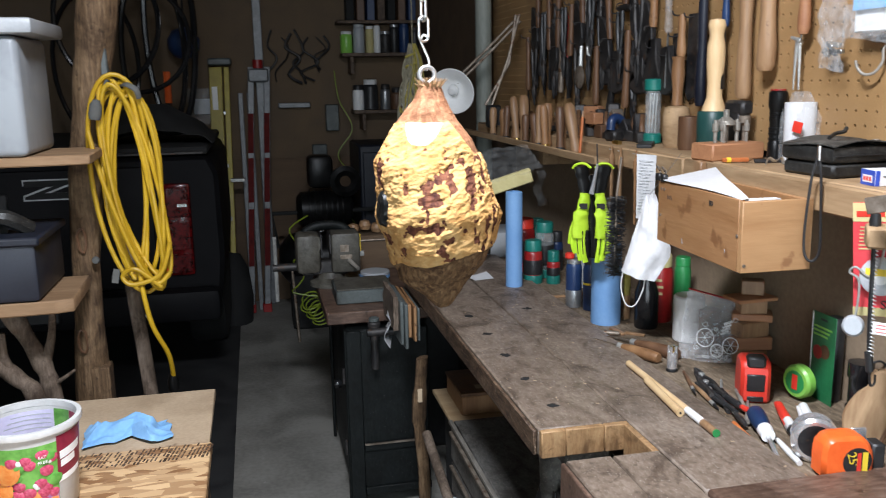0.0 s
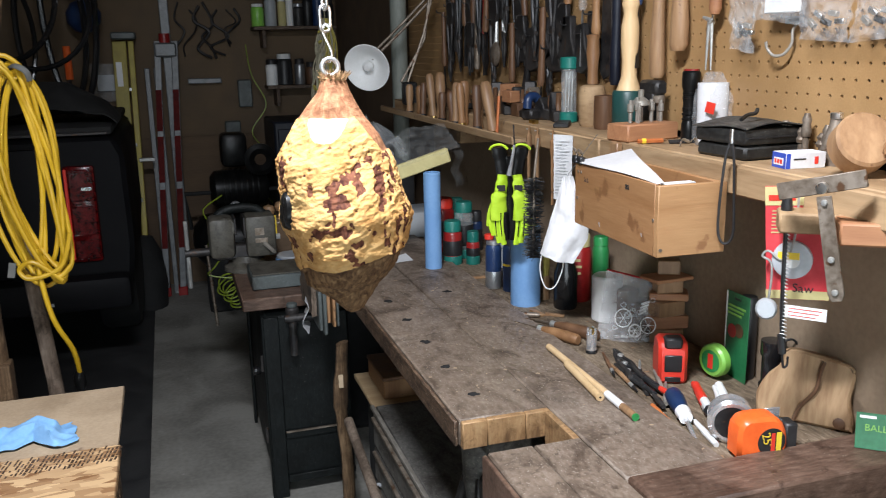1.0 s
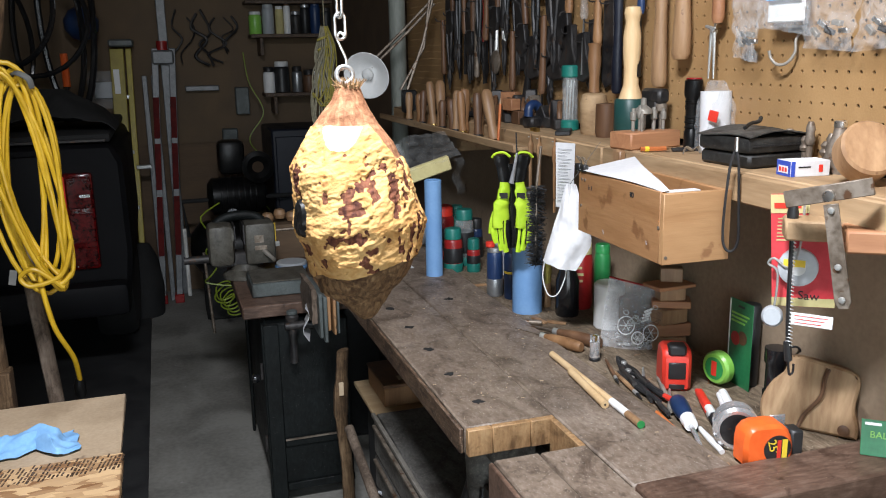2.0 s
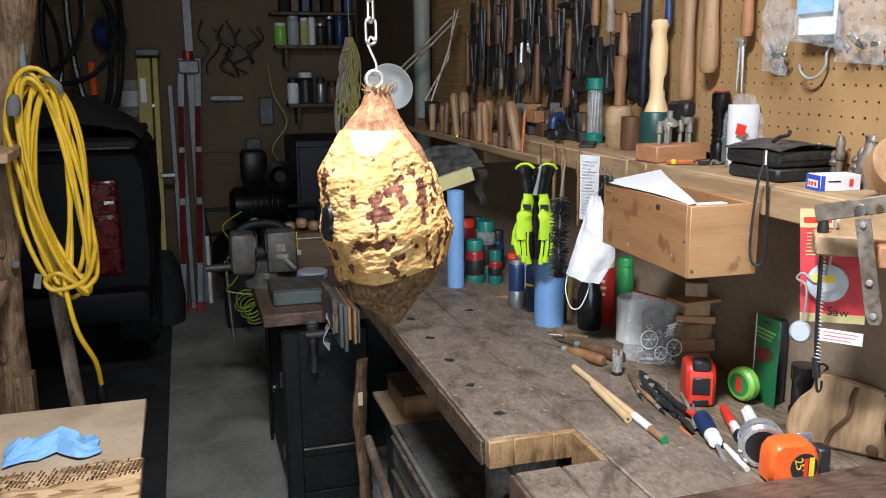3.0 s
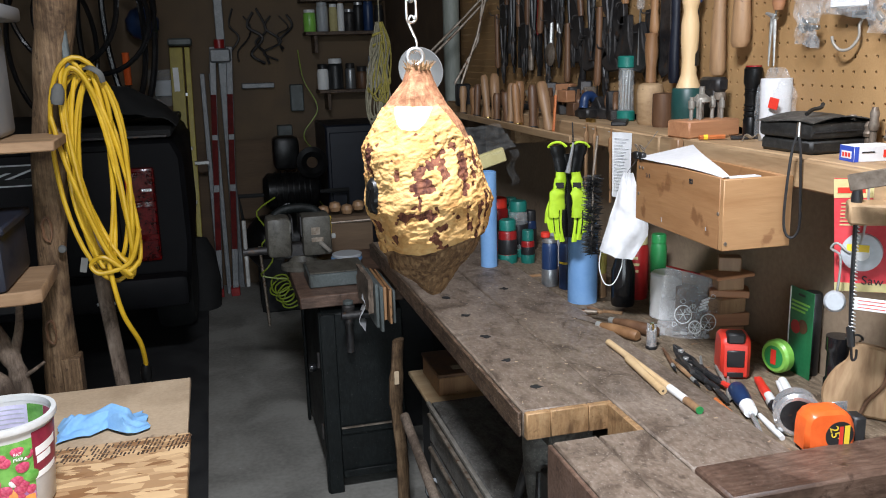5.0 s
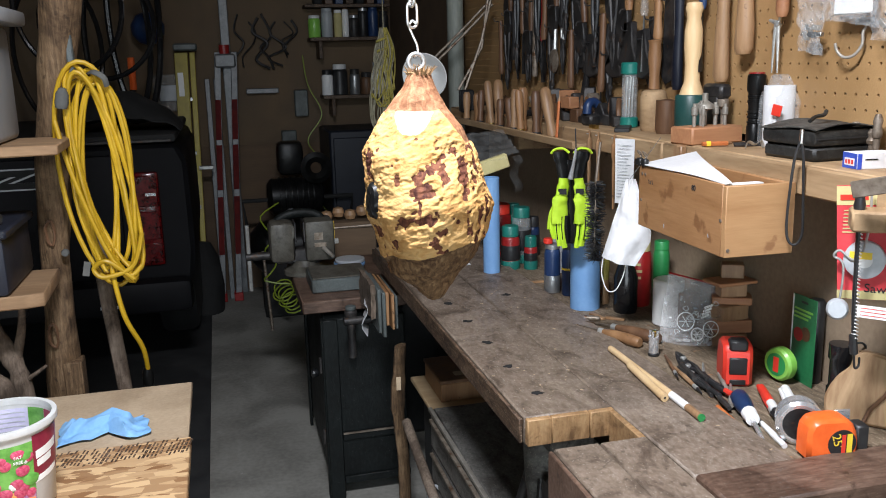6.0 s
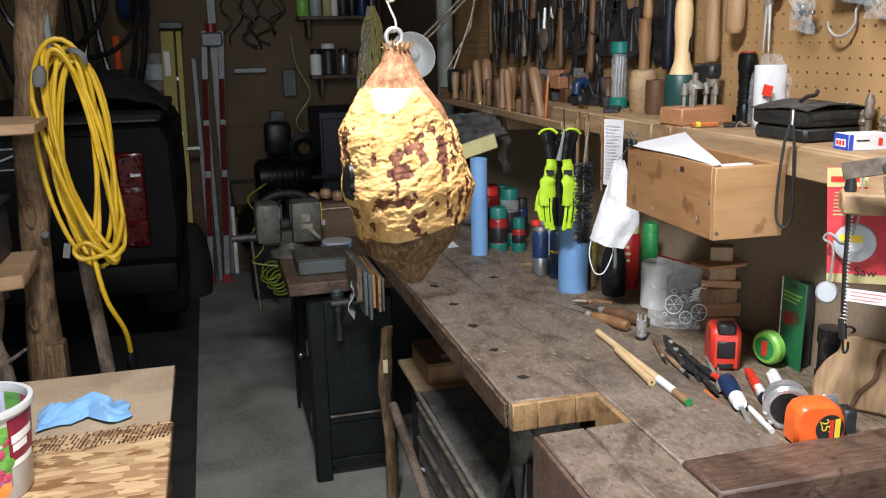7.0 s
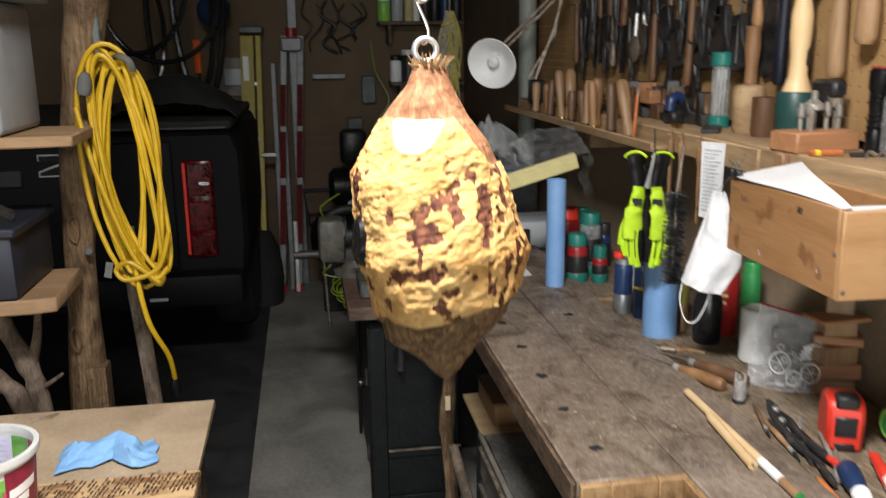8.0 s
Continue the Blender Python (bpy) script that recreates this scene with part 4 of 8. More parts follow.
for i, (x, y, rz, mt) in enumerate(((0.862, 1.49, 262, "black"), (0.875, 1.53, 255, "iron"), (0.848, 1.455, 268, "black"))):
    pl = thing("pliers", (x, y, TR + 0.005), rz, "black-handled pliers lying in the tray", "pliers", "pliers in the tray")
    for s in (-1, 1):
        part("grip", tube(curve([(0.0, 0.003 * s, 0), (0.04, 0.011 * s, 0.003), (0.09, 0.009 * s, 0.006), (0.12, 0.012 * s, 0.008)], 5), 0.0048, 8), mt, pl)
        part("jaw", tube([(0.0, 0.003 * s, 0), (-0.02, 0.005 * s, 0), (-0.05, 0.001 * s, 0)], [0.006, 0.005, 0.002], 6), "iron", pl)
    part("pivot", can(0.006, 0.012, 0.001, 12), "steel", pl, "", (0, 0, -0.004))
part("red_grip_tip", tube([(0.10, 0.0105, 0.007), (0.128, 0.0125, 0.0085)], 0.0056, 8), "red", pl, "red plastic grip end")


def tape_measure(name, loc, rz, body, label, w, d, h):
    """Rounded case w wide, d deep and h high, its side facing -y."""
    t = thing(name, loc, rz, label, "tape measure")
    o = [(-w / 2, 0), (w / 2, 0), (w / 2, h * 0.55), (w * 0.36, h * 0.92), (w * 0.18, h), (-w * 0.3, h), (-w * 0.44, h * 0.9), (-w / 2, h * 0.7)]
    b = prism(o, -d / 2, d / 2, 0.006)
    b.transform(Matrix.Rotation(radians(90), 4, "X"))
    part("case", b, body, t)
    return t


tm = tape_measure("tape_measure", (0.868, 1.112, TR + 0.001), -9, "orange", "bright orange tape measure with a black round label", 0.078, 0.040, 0.066)
part("label_disc", lathe([(0, 0), (0.0215, 0), (0.0215, 0.0008), (0, 0.0008)], 28), "black", tm, "black round label", (0.012, -0.0202, 0.028), (90, 0, 0))
part("length_mark", letters("25'", 0.019), "yellow", tm, "yellow number", (0.004, -0.0213, 0.032), (90, 75, 0))
part("label_bar", box(-0.003, 0.003, -0.014, 0.014, 0, 0.0006, 0), "red", tm, "", (0.014, -0.0212, 0.028), (90, 0, -0))
part("label_bar", box(-0.004, 0.004, -0.015, 0.015, 0, 0.0006, 0), "yellow", tm, "", (0.023, -0.0212, 0.028), (90, 0, 0))
part("tape_lip", box(0.038, 0.058, -0.014, 0.014, 0.006, 0.05, 0.003), "black", tm, "black bumper")
part("belt_clip", box(0.022, 0.047, 0.0205, 0.0235, 0.018, 0.062, 0.001), "chrome", tm)
ring = thing("hose_clamp", (0.862, 1.168, TR), -30, "ribbed chrome coupling ring", "coupling")
b = lathe([(0.026, -0.02), (0.031, -0.02), (0.0335, -0.016), (0.032, -0.012), (0.0335, -0.008), (0.032, -0.004), (0.0335, 0.0), (0.032, 0.004), (0.036, 0.008), (0.036, 0.016), (0.031, 0.02), (0.026, 0.02), (0.026, -0.02)], 40)
b.transform(Matrix.Rotation(radians(90), 4, "X"))
part("ring", b, "chrome", ring, "", (0, 0, 0.036))
part("core", tube([(0, -0.019, 0.036), (0, 0.019, 0.036)], 0.0255, 24), "iron", ring)
rt = tape_measure("tape_measure", (0.918, 1.425, TR), 66, "red", "red tape measure with black rubber grip", 0.078, 0.052, 0.08)
part("rubber_grip", box(-0.039, -0.012, -0.016, 0.016, 0.066, 0.087, 0.004), "black", rt)
part("rubber_face", box(-0.0405, -0.030, -0.017, 0.017, 0.022, 0.056, 0.003), "black", rt)
part("rubber_band", box(-0.03, 0.034, -0.0245, 0.0245, 0.026, 0.04, 0.003), "black", rt)
part("tape_mouth", box(-0.0405, -0.036, -0.014, 0.014, 0.004, 0.014, 0.001), "black", rt)

# balm tin on its green card
cardt = thing("green_card", (1.022, 1.375, TR), -92, "green blister card standing with a round lime tin", "card")
part("backing_card", box(-0.034, 0.034, 0, 0.0012, 0, 0.162, 0.0004), "card_green", cardt)
part("picture_disc", lathe([(0, 0), (0.013, 0), (0.013, 0.0007), (0, 0.0007)], 20), "walnut", cardt, "brown printed picture", (0.008, -0.0006, 0.094), (90, 0, 0))
part("picture_disc", lathe([(0, 0), (0.013, 0), (0.013, 0.0009), (0, 0.0009)], 20), "dark_red", cardt, "brown printed picture", (-0.012, -0.0006, 0.089), (90, 0, 0))
for k in range(3):
    part("title_bar", box(-0.028, 0.024 - 0.006 * k, -0.0007, 0, 0.134 - 0.0075 * k, 0.1375 - 0.0075 * k, 0), "lime", cardt)
part("hang_slot", box(-0.009, 0.009, -0.0007, 0, 0.149, 0.153, 0), "black", cardt)
part("card_edge", box(-0.034, -0.031, -0.0007, 0, 0.002, 0.16, 0), "white", cardt, "pale printed border")
tin = part("tin", lathe([(0, 0), (0.028, 0.0), (0.031, 0.003), (0.031, 0.016), (0.027, 0.021), (0, 0.021)], 32), "lime", cardt, "round lime green tin", (-0.014, -0.024, 0.036), (90, 0, 14))
part("tin_label", lathe([(0, 0.0214), (0.021, 0.0214), (0.021, 0.0218), (0, 0.0218)], 24), "green", tin)
part("tin_stripe", box(-0.006, 0.006, -0.014, 0.014, 0.0219, 0.0224, 0), "red", tin)

# black torch and lantern behind the tray
tl = thing("torch", (1.035, 1.29, TR), 0, "black metal torch with a wrist strap", "torch")
part("barrel", lathe([(0, 0), (0.021, 0), (0.021, 0.02), (0.018, 0.024), (0.018, 0.07), (0.021, 0.075), (0.021, 0.10), (0.0, 0.101)], 24), "black_gloss", tl)
part("wrist_strap", tube(curve([(0.0, -0.015, 0.10), (0.02, -0.02, 0.106), (0.035, -0.02, 0.09), (0.036, -0.02, 0.06)], 6), 0.002, 6), "black", tl)
tl2 = thing("torch", (1.045, 1.375, TR), 0, "tall black torch standing behind the card", "torch")
part("barrel", lathe([(0, 0), (0.017, 0), (0.017, 0.15), (0.014, 0.155), (0, 0.156)], 20), "black", tl2)

# sculpted slab of figured wood leaning on the wall
def slab_outline():
    return curve([(-0.078, 0.0, 0), (-0.083, 0.035, 0), (-0.068, 0.07, 0), (-0.05, 0.09, 0), (-0.047, 0.112, 0), (-0.03, 0.116, 0), (0.01, 0.112, 0), (0.05, 0.105, 0), (0.062, 0.09, 0), (0.058, 0.05, 0), (0.066, 0.02, 0), (0.066, 0.0, 0)], 4)


sl = thing("carved_wood_slab", (1.018, 1.175, TR), 0, "thick slab of wavy figured driftwood leaning on the wall", "wood slab", rot=(0, 0, -52))
b = prism([(p.x, p.y) for p in slab_outline()], -0.016, 0.016, 0.004)
b.transform(Matrix.Rotation(radians(78), 4, "X"))
part("slab", b, "burl_slab", sl)
part("dark_groove", tube(curve([(-0.02, -0.0195, 0.008), (-0.012, -0.012, 0.03), (0.008, -0.008, 0.06), (0.012, -0.0005, 0.09), (0.016, 0.003, 0.106)], 6), 0.0035, 6), "walnut", sl, "dark grain groove")
part("knot", lathe([(0, 0.002), (0.004, 0.002), (0.009, 0), (0, -0.002)], 14), "walnut", sl, "", (0.047, -0.0175, 0.016), (80, 0, 0))
gc = thing("gift_card", (1.0, 1.052, 0.794), 0, "green printed card propped on the end rail", "card", rot=(-18, 0, -40))
part("card_face", box(-0.005, 0.08, 0, 0.001, 0, 0.053, 0.0003), "card_green", gc)
part("card_word", letters("BALL", 0.014), "lime", gc, "pale lettering", (0.022, -0.0008, 0.031), (90, 0, 0))
part("card_bar", box(0.0, 0.022, -0.0006, 0, 0.045, 0.049, 0), "white", gc)

# zip bag with parts, white jar behind, wooden block tower
wj = thing("white_jar", (0.972, 1.765, TR), 0, "white plastic jar behind the bag", "jar")
part("jar_body", can(0.034, 0.105, 0.004), "white", wj)
zb = thing("zip_bag", (0.955, 1.625, TR), -26, "clear zip bag with printed shapes and small parts", "plastic bag")


def bag_fn(side):
    def fn(u, v):
        puff = 0.02 * math.sin(math.pi * u) * (1 - v) ** 0.7
        w = 0.066 * (1 + 0.1 * (1 - v))
        wob = 0.008 * noise.noise(Vector((u * 4, v * 4, side * 3.0))) + 0.006 * abs(noise.noise(Vector((u * 9 + v * 4, v * 7, side)))) + 0.002 * noise.noise(Vector((u * 22, v * 20, side)))
        return ((u - 0.5) * 2 * w + 0.012 * v, side * (puff + 0.0015) + wob + 0.022 * v, 0.002 + 0.145 * v - 0.035 * v * u)
    return fn


part("front_film", sheet(44, 44, bag_fn(-1), 0), "zip_film", zb)
part("back_film", sheet(44, 44, bag_fn(1), 0), "bag_dust", zb)
rz_ = random.Random(14)
for k in range(16):
    s = rz_.uniform(0.003, 0.009)
    b_ = tube([(s * math.cos(q * 0.63) * (1 + 0.4 * math.sin(q * 2.1 + k)), 0, s * math.sin(q * 0.63)) for q in range(10)], 0.0008, 4, True)
    part("printed_shape", b_, "tub_white", zb, "", (rz_.uniform(-0.045, 0.05), -0.023, rz_.uniform(0.016, 0.10)), (rz_.uniform(-8, 8), rz_.uniform(0, 90), 0))
for k in range(14):
    part("film_crease", tube(curve([(rz_.uniform(-0.055, 0.055), -0.023 - 0.002 * (k % 3), rz_.uniform(0.01, 0.12)) for q in range(3)], 4), 0.0006, 4), "bag", zb)
part("zip_strip", tube([(-0.054, 0.02, 0.147), (0.012, 0.0235, 0.13), (0.078, 0.024, 0.112)], 0.002, 6), "dark_red", zb, "dark red zip strip")
for (a, c, s) in ((-0.02, 0.055, 0.017), (0.03, 0.04, 0.015), (0.004, 0.028, 0.012)):
    part("printed_disc", tube([(s * math.cos(k * 0.314), 0, s * 1.15 * math.sin(k * 0.314)) for k in range(20)], 0.0012, 5, True), "white", zb, "", (a, -0.0215, c))
    for k in range(3):
        q = k * 1.047
        part("printed_spoke", tube([(-s * 0.8 * math.cos(q), 0, -s * 0.8 * math.sin(q)), (s * 0.8 * math.cos(q), 0, s * 0.8 * math.sin(q))], 0.0007, 4), "white", zb, "", (a, -0.0215, c))
for k in range(4):
    part("printed_bar", box(-0.009, 0.009, -0.0005, 0.0005, -0.0022, 0.0022, 0), "white", zb, "", (0.018 + 0.002 * k, -0.018, 0.066 + 0.007 * k), (0, -24, 0))
for k in range(5):
    part("small_part", box(-0.008, 0.008, -0.003, 0.003, 0, 0.006, 0.001), "white" if k % 2 else "zinc", zb, "", (-0.03 + 0.014 * k, 0.0, 0.004), (0, 15 * k, 30 * k))
tower = [(0.0, 0.045, 0.03), (0.004, 0.05, 0.028), (-0.003, 0.042, 0.032), (0.006, 0.052, 0.016), (0.0, 0.036, 0.03), (-0.01, 0.06, 0.008), (0.002, 0.03, 0.03)]
zz = TR
for i, (o, w, h) in enumerate(tower):
    solo("wood_block", box(-w * 0.75, w * 0.75, -w / 2, w / 2, 0, h - 0.0005, 0.002), "block_x" if i % 2 else "handle_wood", "small offcut wood block in a stack under the shelf", "wood block",
         (1.02 + o, 1.60 + o, zz), (0, 0, -30 + 17 * (i % 3)), "stacked wood blocks")
    zz += h
for i, (x, y, w) in enumerate(((1.04, 1.72, 0.05), (1.0, 1.73, 0.04), (1.045, 1.66, 0.045))):
    solo("wood_block", box(-w / 2, w / 2, -w / 2, w / 2, 0, 0.05 + 0.03 * i, 0.002), "walnut", "dark offcut wood block behind the bag", "wood block", (x, y, TR), (0, 0, 20 * i), "stacked wood blocks")

# blue tubes, cans and bottles


def capped_can(name, loc, r, h, body, cap, label, cap_h=0.02, cat="can", band=None):
    t = thing(name, loc, 0, label, cat)
    part("body", lathe([(0, 0), (r * 0.92, 0), (r, 0.004), (r, h * 0.9), (r * 0.93, h * 0.96), (r * 0.8, h), (0, h)], 26), body, t)
    part("cap", lathe([(0, h), (r * 0.9, h), (r * 0.9, h + cap_h * 0.85), (r * 0.8, h + cap_h), (0, h + cap_h)], 24), cap, t)
    if band:
        part("label_band", lathe([(r + 0.0005, h * 0.28), (r + 0.0008, h * 0.29), (r + 0.0008, h * 0.72), (r + 0.0005, h * 0.73)], 26), band, t)
    return t


bt = thing("blue_tube", (0.737, 2.318, TR), 0, "tall slim light blue cardboard tube", "tube")
part("tube_body", lathe([(0.0, 0), (0.0232, 0), (0.0232, 0.275), (0.0215, 0.277), (0.021, 0.02), (0, 0.02)], 26), "blue_tube", bt)
bc = thing("blue_tube", (0.853, 1.948, TR), 0, "wide light blue cardboard tube under the gloves", "tube")
part("tube_body", lathe([(0.0, 0), (0.0355, 0), (0.0355, 0.19), (0.033, 0.192), (0.032, 0.02), (0, 0.02)], 30), "blue_tube", bc)
rc = capped_can("spray_can", (0.985, 1.93, TR), 0.029, 0.135, "dark_red", "pale_yellow", "red spray can with yellow top", 0.03)
for k, w in enumerate((0.018, 0.022, 0.014)):
    part("label_bar", box(-w / 2, w / 2, -0.0006, 0.0006, 0, 0.006, 0), "pale_yellow", rc, "yellow lettering bar", (-0.0165, -0.0245, 0.07 + 0.016 * k), (0, 0, -34))
bb = thing("black_bottle", (0.928, 1.885, TR), 0, "black plastic bottle behind the hanging mask", "bottle")
part("bottle", lathe([(0, 0), (0.026, 0), (0.028, 0.005), (0.028, 0.085), (0.02, 0.11), (0.018, 0.14), (0, 0.142)], 24), "black_gloss", bb)
brs = thing("paint_brush", (0.915, 1.965, TR), 0, "old brush with yellow and black bristles", "brush")
part("brush_handle", tube([(0, 0, 0), (0, 0, 0.06)], [0.016, 0.014], 10, flat=0.5), "handle_wood", brs)
part("bristles", tube([(0, 0, 0.06), (0, 0, 0.13)], [0.014, 0.019], 10, flat=0.5), "rope_yellow", brs)
capped_can("green_tube", (1.005, 1.86, TR), 0.019, 0.15, "green", "green", "green plastic tube under the shelf", 0.02, "tube")
sc = capped_can("spray_can", (0.832, 2.105, TR), 0.0205, 0.115, "navy", "silver", "navy and silver spray can", 0.012)
part("silver_foot", lathe([(0.0208, 0.001), (0.0212, 0.002), (0.0212, 0.045), (0.0208, 0.046)], 24), "silver", sc)
part("nozzle", can(0.012, 0.014, 0.002), "red", sc, "red round cap disc", (-0.012, 0, 0.128))
sc = capped_can("spray_can", (0.862, 2.065, TR), 0.0195, 0.12, "navy", "black", "dark blue spray can with yellow stripe", 0.02)
part("stripe", lathe([(0.0197, 0.066), (0.0201, 0.067), (0.0201, 0.071), (0.0197, 0.072)], 24), "yellow", sc)
capped_can("red_can", (0.90, 2.10, TR), 0.018, 0.10, "red", "red", "red can behind the spray cans", 0.012)
for (x, y, r, h, bd, cp) in ((0.815, 2.385, 0.027, 0.095, "dark_red", "teal"), (0.842, 2.56, 0.035, 0.13, "dark_red", "red"), (0.872, 2.45, 0.028, 0.135, "clear_tube", "teal"),
                             (0.90, 2.60, 0.022, 0.12, "teal", "teal"), (0.868, 2.36, 0.019, 0.065, "dark_red", "teal"), (0.935, 2.52, 0.02, 0.09, "navy", "black")):
    t = capped_can("twist_jar", (x, y, TR), r, h, bd, cp, "small jar with a coloured screw cap in the tray", 0.03, "jar", "black")
    part("foot_ring", lathe([(r + 0.0006, 0), (r + 0.001, 0.001), (r + 0.001, 0.024), (r + 0.0006, 0.025)], 24), cp, t)
lid = thing("bottle", (0.93, 2.30, TR), 0, "grey pointed glue bottle", "bottle")
part("bottle", lathe([(0, 0), (0.018, 0), (0.018, 0.10), (0.012, 0.12), (0.004, 0.19), (0, 0.192)], 18), "grey_plastic", lid)

# plastic-wrapped filter lying across the tall tube
wrap = thing("wrapped_filter", (0.735, 2.35, 1.062), -6, "dusty plastic-wrapped panel with a pale yellow edge", "filter")
part("yellow_edge", box(-0.135, 0.068, -0.010, 0.010, -0.004, 0.036, 0.003), "pale_yellow", wrap, "", (0, 0, 0), (0, -17, 0))


def wrap_fn(u, v):
    return (-0.145 + 0.235 * u + 0.05 * v * (0.5 - u), -0.014 + 0.10 * v + 0.006 * noise.noise(Vector((u * 6, v * 6, 1))), 0.028 + (u - 0.6) * 0.066 + 0.085 * v * (1 - 0.6 * abs(u - 0.45)) + 0.006 * noise.noise(Vector((u * 7, v * 7, 5))))


part("plastic_film", sheet(40, 36, wrap_fn, 0), "film", wrap)
part("loose_film", sheet(8, 12, lambda u, v: (0.07 + 0.03 * u + 0.008 * math.sin(v * 9), -0.012 + 0.03 * u, 0.045 - 0.10 * v), 0), "film", wrap)

# ---- hanging from the shelf's front ----
glove = thing("work_gloves", (0.788, 1.885, 1.052), -24, "pair of black and neon yellow work gloves clipped to a cord", "gloves")
glove.scale = (1.32, 1.2, 1.08)


def finger(pts, r):
    return tube(curve(pts, 5), r, 8, flat=0.7)


part("back_panel", tube(curve([(0, 0.010, 0.085), (0, 0.010, 0.03), (0.002, 0.010, -0.03), (0.004, 0.010, -0.075)], 4), [0.014] * 4 + [0.018] * 5 + [0.012] * 4, 12, flat=0.4), "torch_black", glove)
for s in (-1, 1):
    part("cuff", tube(curve([(0.019 * s, 0, 0.104), (0.015 * s, 0, 0.075), (0.011 * s, 0, 0.045)], 5), [0.016] * 4 + [0.0135] * 4 + [0.013] * 3, 12, flat=0.55), "torch_black", glove, "black cuff")
    part("cuff_trim", tube(curve([(0.004 * s, -0.006, 0.101), (0.014 * s, -0.009, 0.110), (0.027 * s, -0.006, 0.108), (0.034 * s, 0, 0.099)], 5), 0.0026, 6), "neon", glove, "neon yellow trim")
    hand = tube(curve([(0.012 * s, -0.005, 0.048), (0.015 * s, -0.008, 0.022), (0.019 * s, -0.009, -0.01), (0.019 * s, -0.009, -0.045)], 6), [0.0105] * 4 + [0.0125] * 5 + [0.0165] * 5 + [0.0175] * 5, 16, flat=0.55)
    for v in hand.verts:
        v.co += Vector((0.0022 * noise.noise(v.co * 70), 0.0030 * noise.noise(v.co * 90 + Vector((s, 2, 0))), 0))
    part("palm", hand, "neon", glove, "neon yellow hand")
    for k, (x0, x1, z1) in enumerate(((0.006, 0.003, -0.088), (0.013, 0.010, -0.098), (0.021, 0.018, -0.094), (0.029, 0.027, -0.078))):
        part("finger", finger([(x0 * s, -0.010, -0.030), (x0 * 1.08 * s, -0.013, -0.058), (x1 * s, -0.010, z1)], 0.0058), "neon" if k else "torch_black", glove)
    part("thumb", finger([(0.024 * s, -0.010, 0.0), (0.033 * s, -0.013, -0.028), (0.036 * s, -0.011, -0.058)], 0.0058), "neon", glove)
    for q in range(3):
        part("knuckle_crease", tube(curve([((0.006 + 0.009 * q) * s, -0.0185, -0.030), ((0.0065 + 0.009 * q) * s, -0.0178, -0.050), ((0.005 + 0.0085 * q) * s, -0.0162, -0.080)], 4), 0.0011, 5), "torch_black", glove, "black seam between the fingers")
    part("knuckle_mark", box(-0.007, 0.007, -0.0008, 0.0008, -0.006, 0.006, 0), "black_matt", glove, "", (0.0145 * s, -0.0175, 0.022))
part("centre_seam", tube(curve([(0, -0.011, 0.06), (0.001, -0.013, 0.01), (0.003, -0.013, -0.04), (0.003, -0.012, -0.085)], 4), [0.004] * 5 + [0.006] * 4 + [0.0045] * 4, 8, flat=0.6), "torch_black", glove, "black inner side of the gloves")
clip = thing("clip", (0.785, 1.868, 1.115), -24, "grey plastic clip holding the gloves", "clip")
part("arm", tube([(0.006, 0, 0.055), (0.0, -0.012, 0.02), (-0.006, -0.016, -0.01)], [0.003, 0.004, 0.006], 8), "silver", clip)
part("cord", tube([(0.006, 0, 0.055), (0.004, 0.002, 0.10)], 0.0015, 6), "black", clip)
br = thing("round_brush", (0.808, 1.80, 1.03), 0, "black bristle brush hanging beside the gloves", "brush")
brb = bmesh.new()
rb = random.Random(8)
for k in range(800):
    z = rb.uniform(-0.10, 0.075)
    a = rb.uniform(0, 6.283)
    L = rb.uniform(0.014, 0.025)
    tube([(0, 0, z), (L * math.cos(a), L * math.sin(a), z + rb.uniform(-0.006, 0.006))], [0.0012, 0.0006], 3, bm=brb)
part("bristles", brb, "black", br)
part("wire_stem", tube([(0, 0, -0.08), (0, 0, 0.07), (0.01, 0, 0.16)], 0.003, 8), "steel_old", br)
for i, (y, ln_, mt) in enumerate(((2.035, 0.22, "handle_wood"), (1.985, 0.27, "handle_wood"), (1.90, 0.17, "oak"))):
    w = thing("wooden_spoon", (0.899, y, 1.194), 0, "worn wooden paddle stick hanging from the shelf edge", "wooden tool", "hanging wooden tools")
    part("paddle", tube(curve([(0, 0, 0), (0, 0, -0.03), (0, 0, -0.07), (0, 0, -ln_)], 5), [0.005] * 4 + [0.014] * 5 + [0.009] * 4 + [0.007] * 3, 10, flat=0.4), mt, w)
    part("nail", tube([(0.0, 0, -0.008), (-0.008, 0, -0.007)], 0.0012, 6), "steel", w)
lst = thing("paper_list", (0.893, 1.835, 1.190), 0, "white printed list sheet hanging from the shelf", "paper", rot=(0, 0, -62))
part("sheet", sheet(6, 10, lambda u, v: (-0.026 + 0.052 * u, 0.003 * math.sin(u * 3 + v * 2), -0.145 * v), 0.0005), "paper", lst)
for k in range(17):
    part("text_bar", box(-0.019, 0.018 - 0.005 * (k % 3) - 0.004 * (k % 5 == 2), -0.0003, 0.0003, -0.00045, 0.00045, 0), "tote_grey", lst, "", (0, -0.0012, -0.014 - 0.0072 * k))
bclip = thing("binder_clip", (0.793, 1.555, 1.168), 0, "small black and steel binder clips on the drawer", "clip")
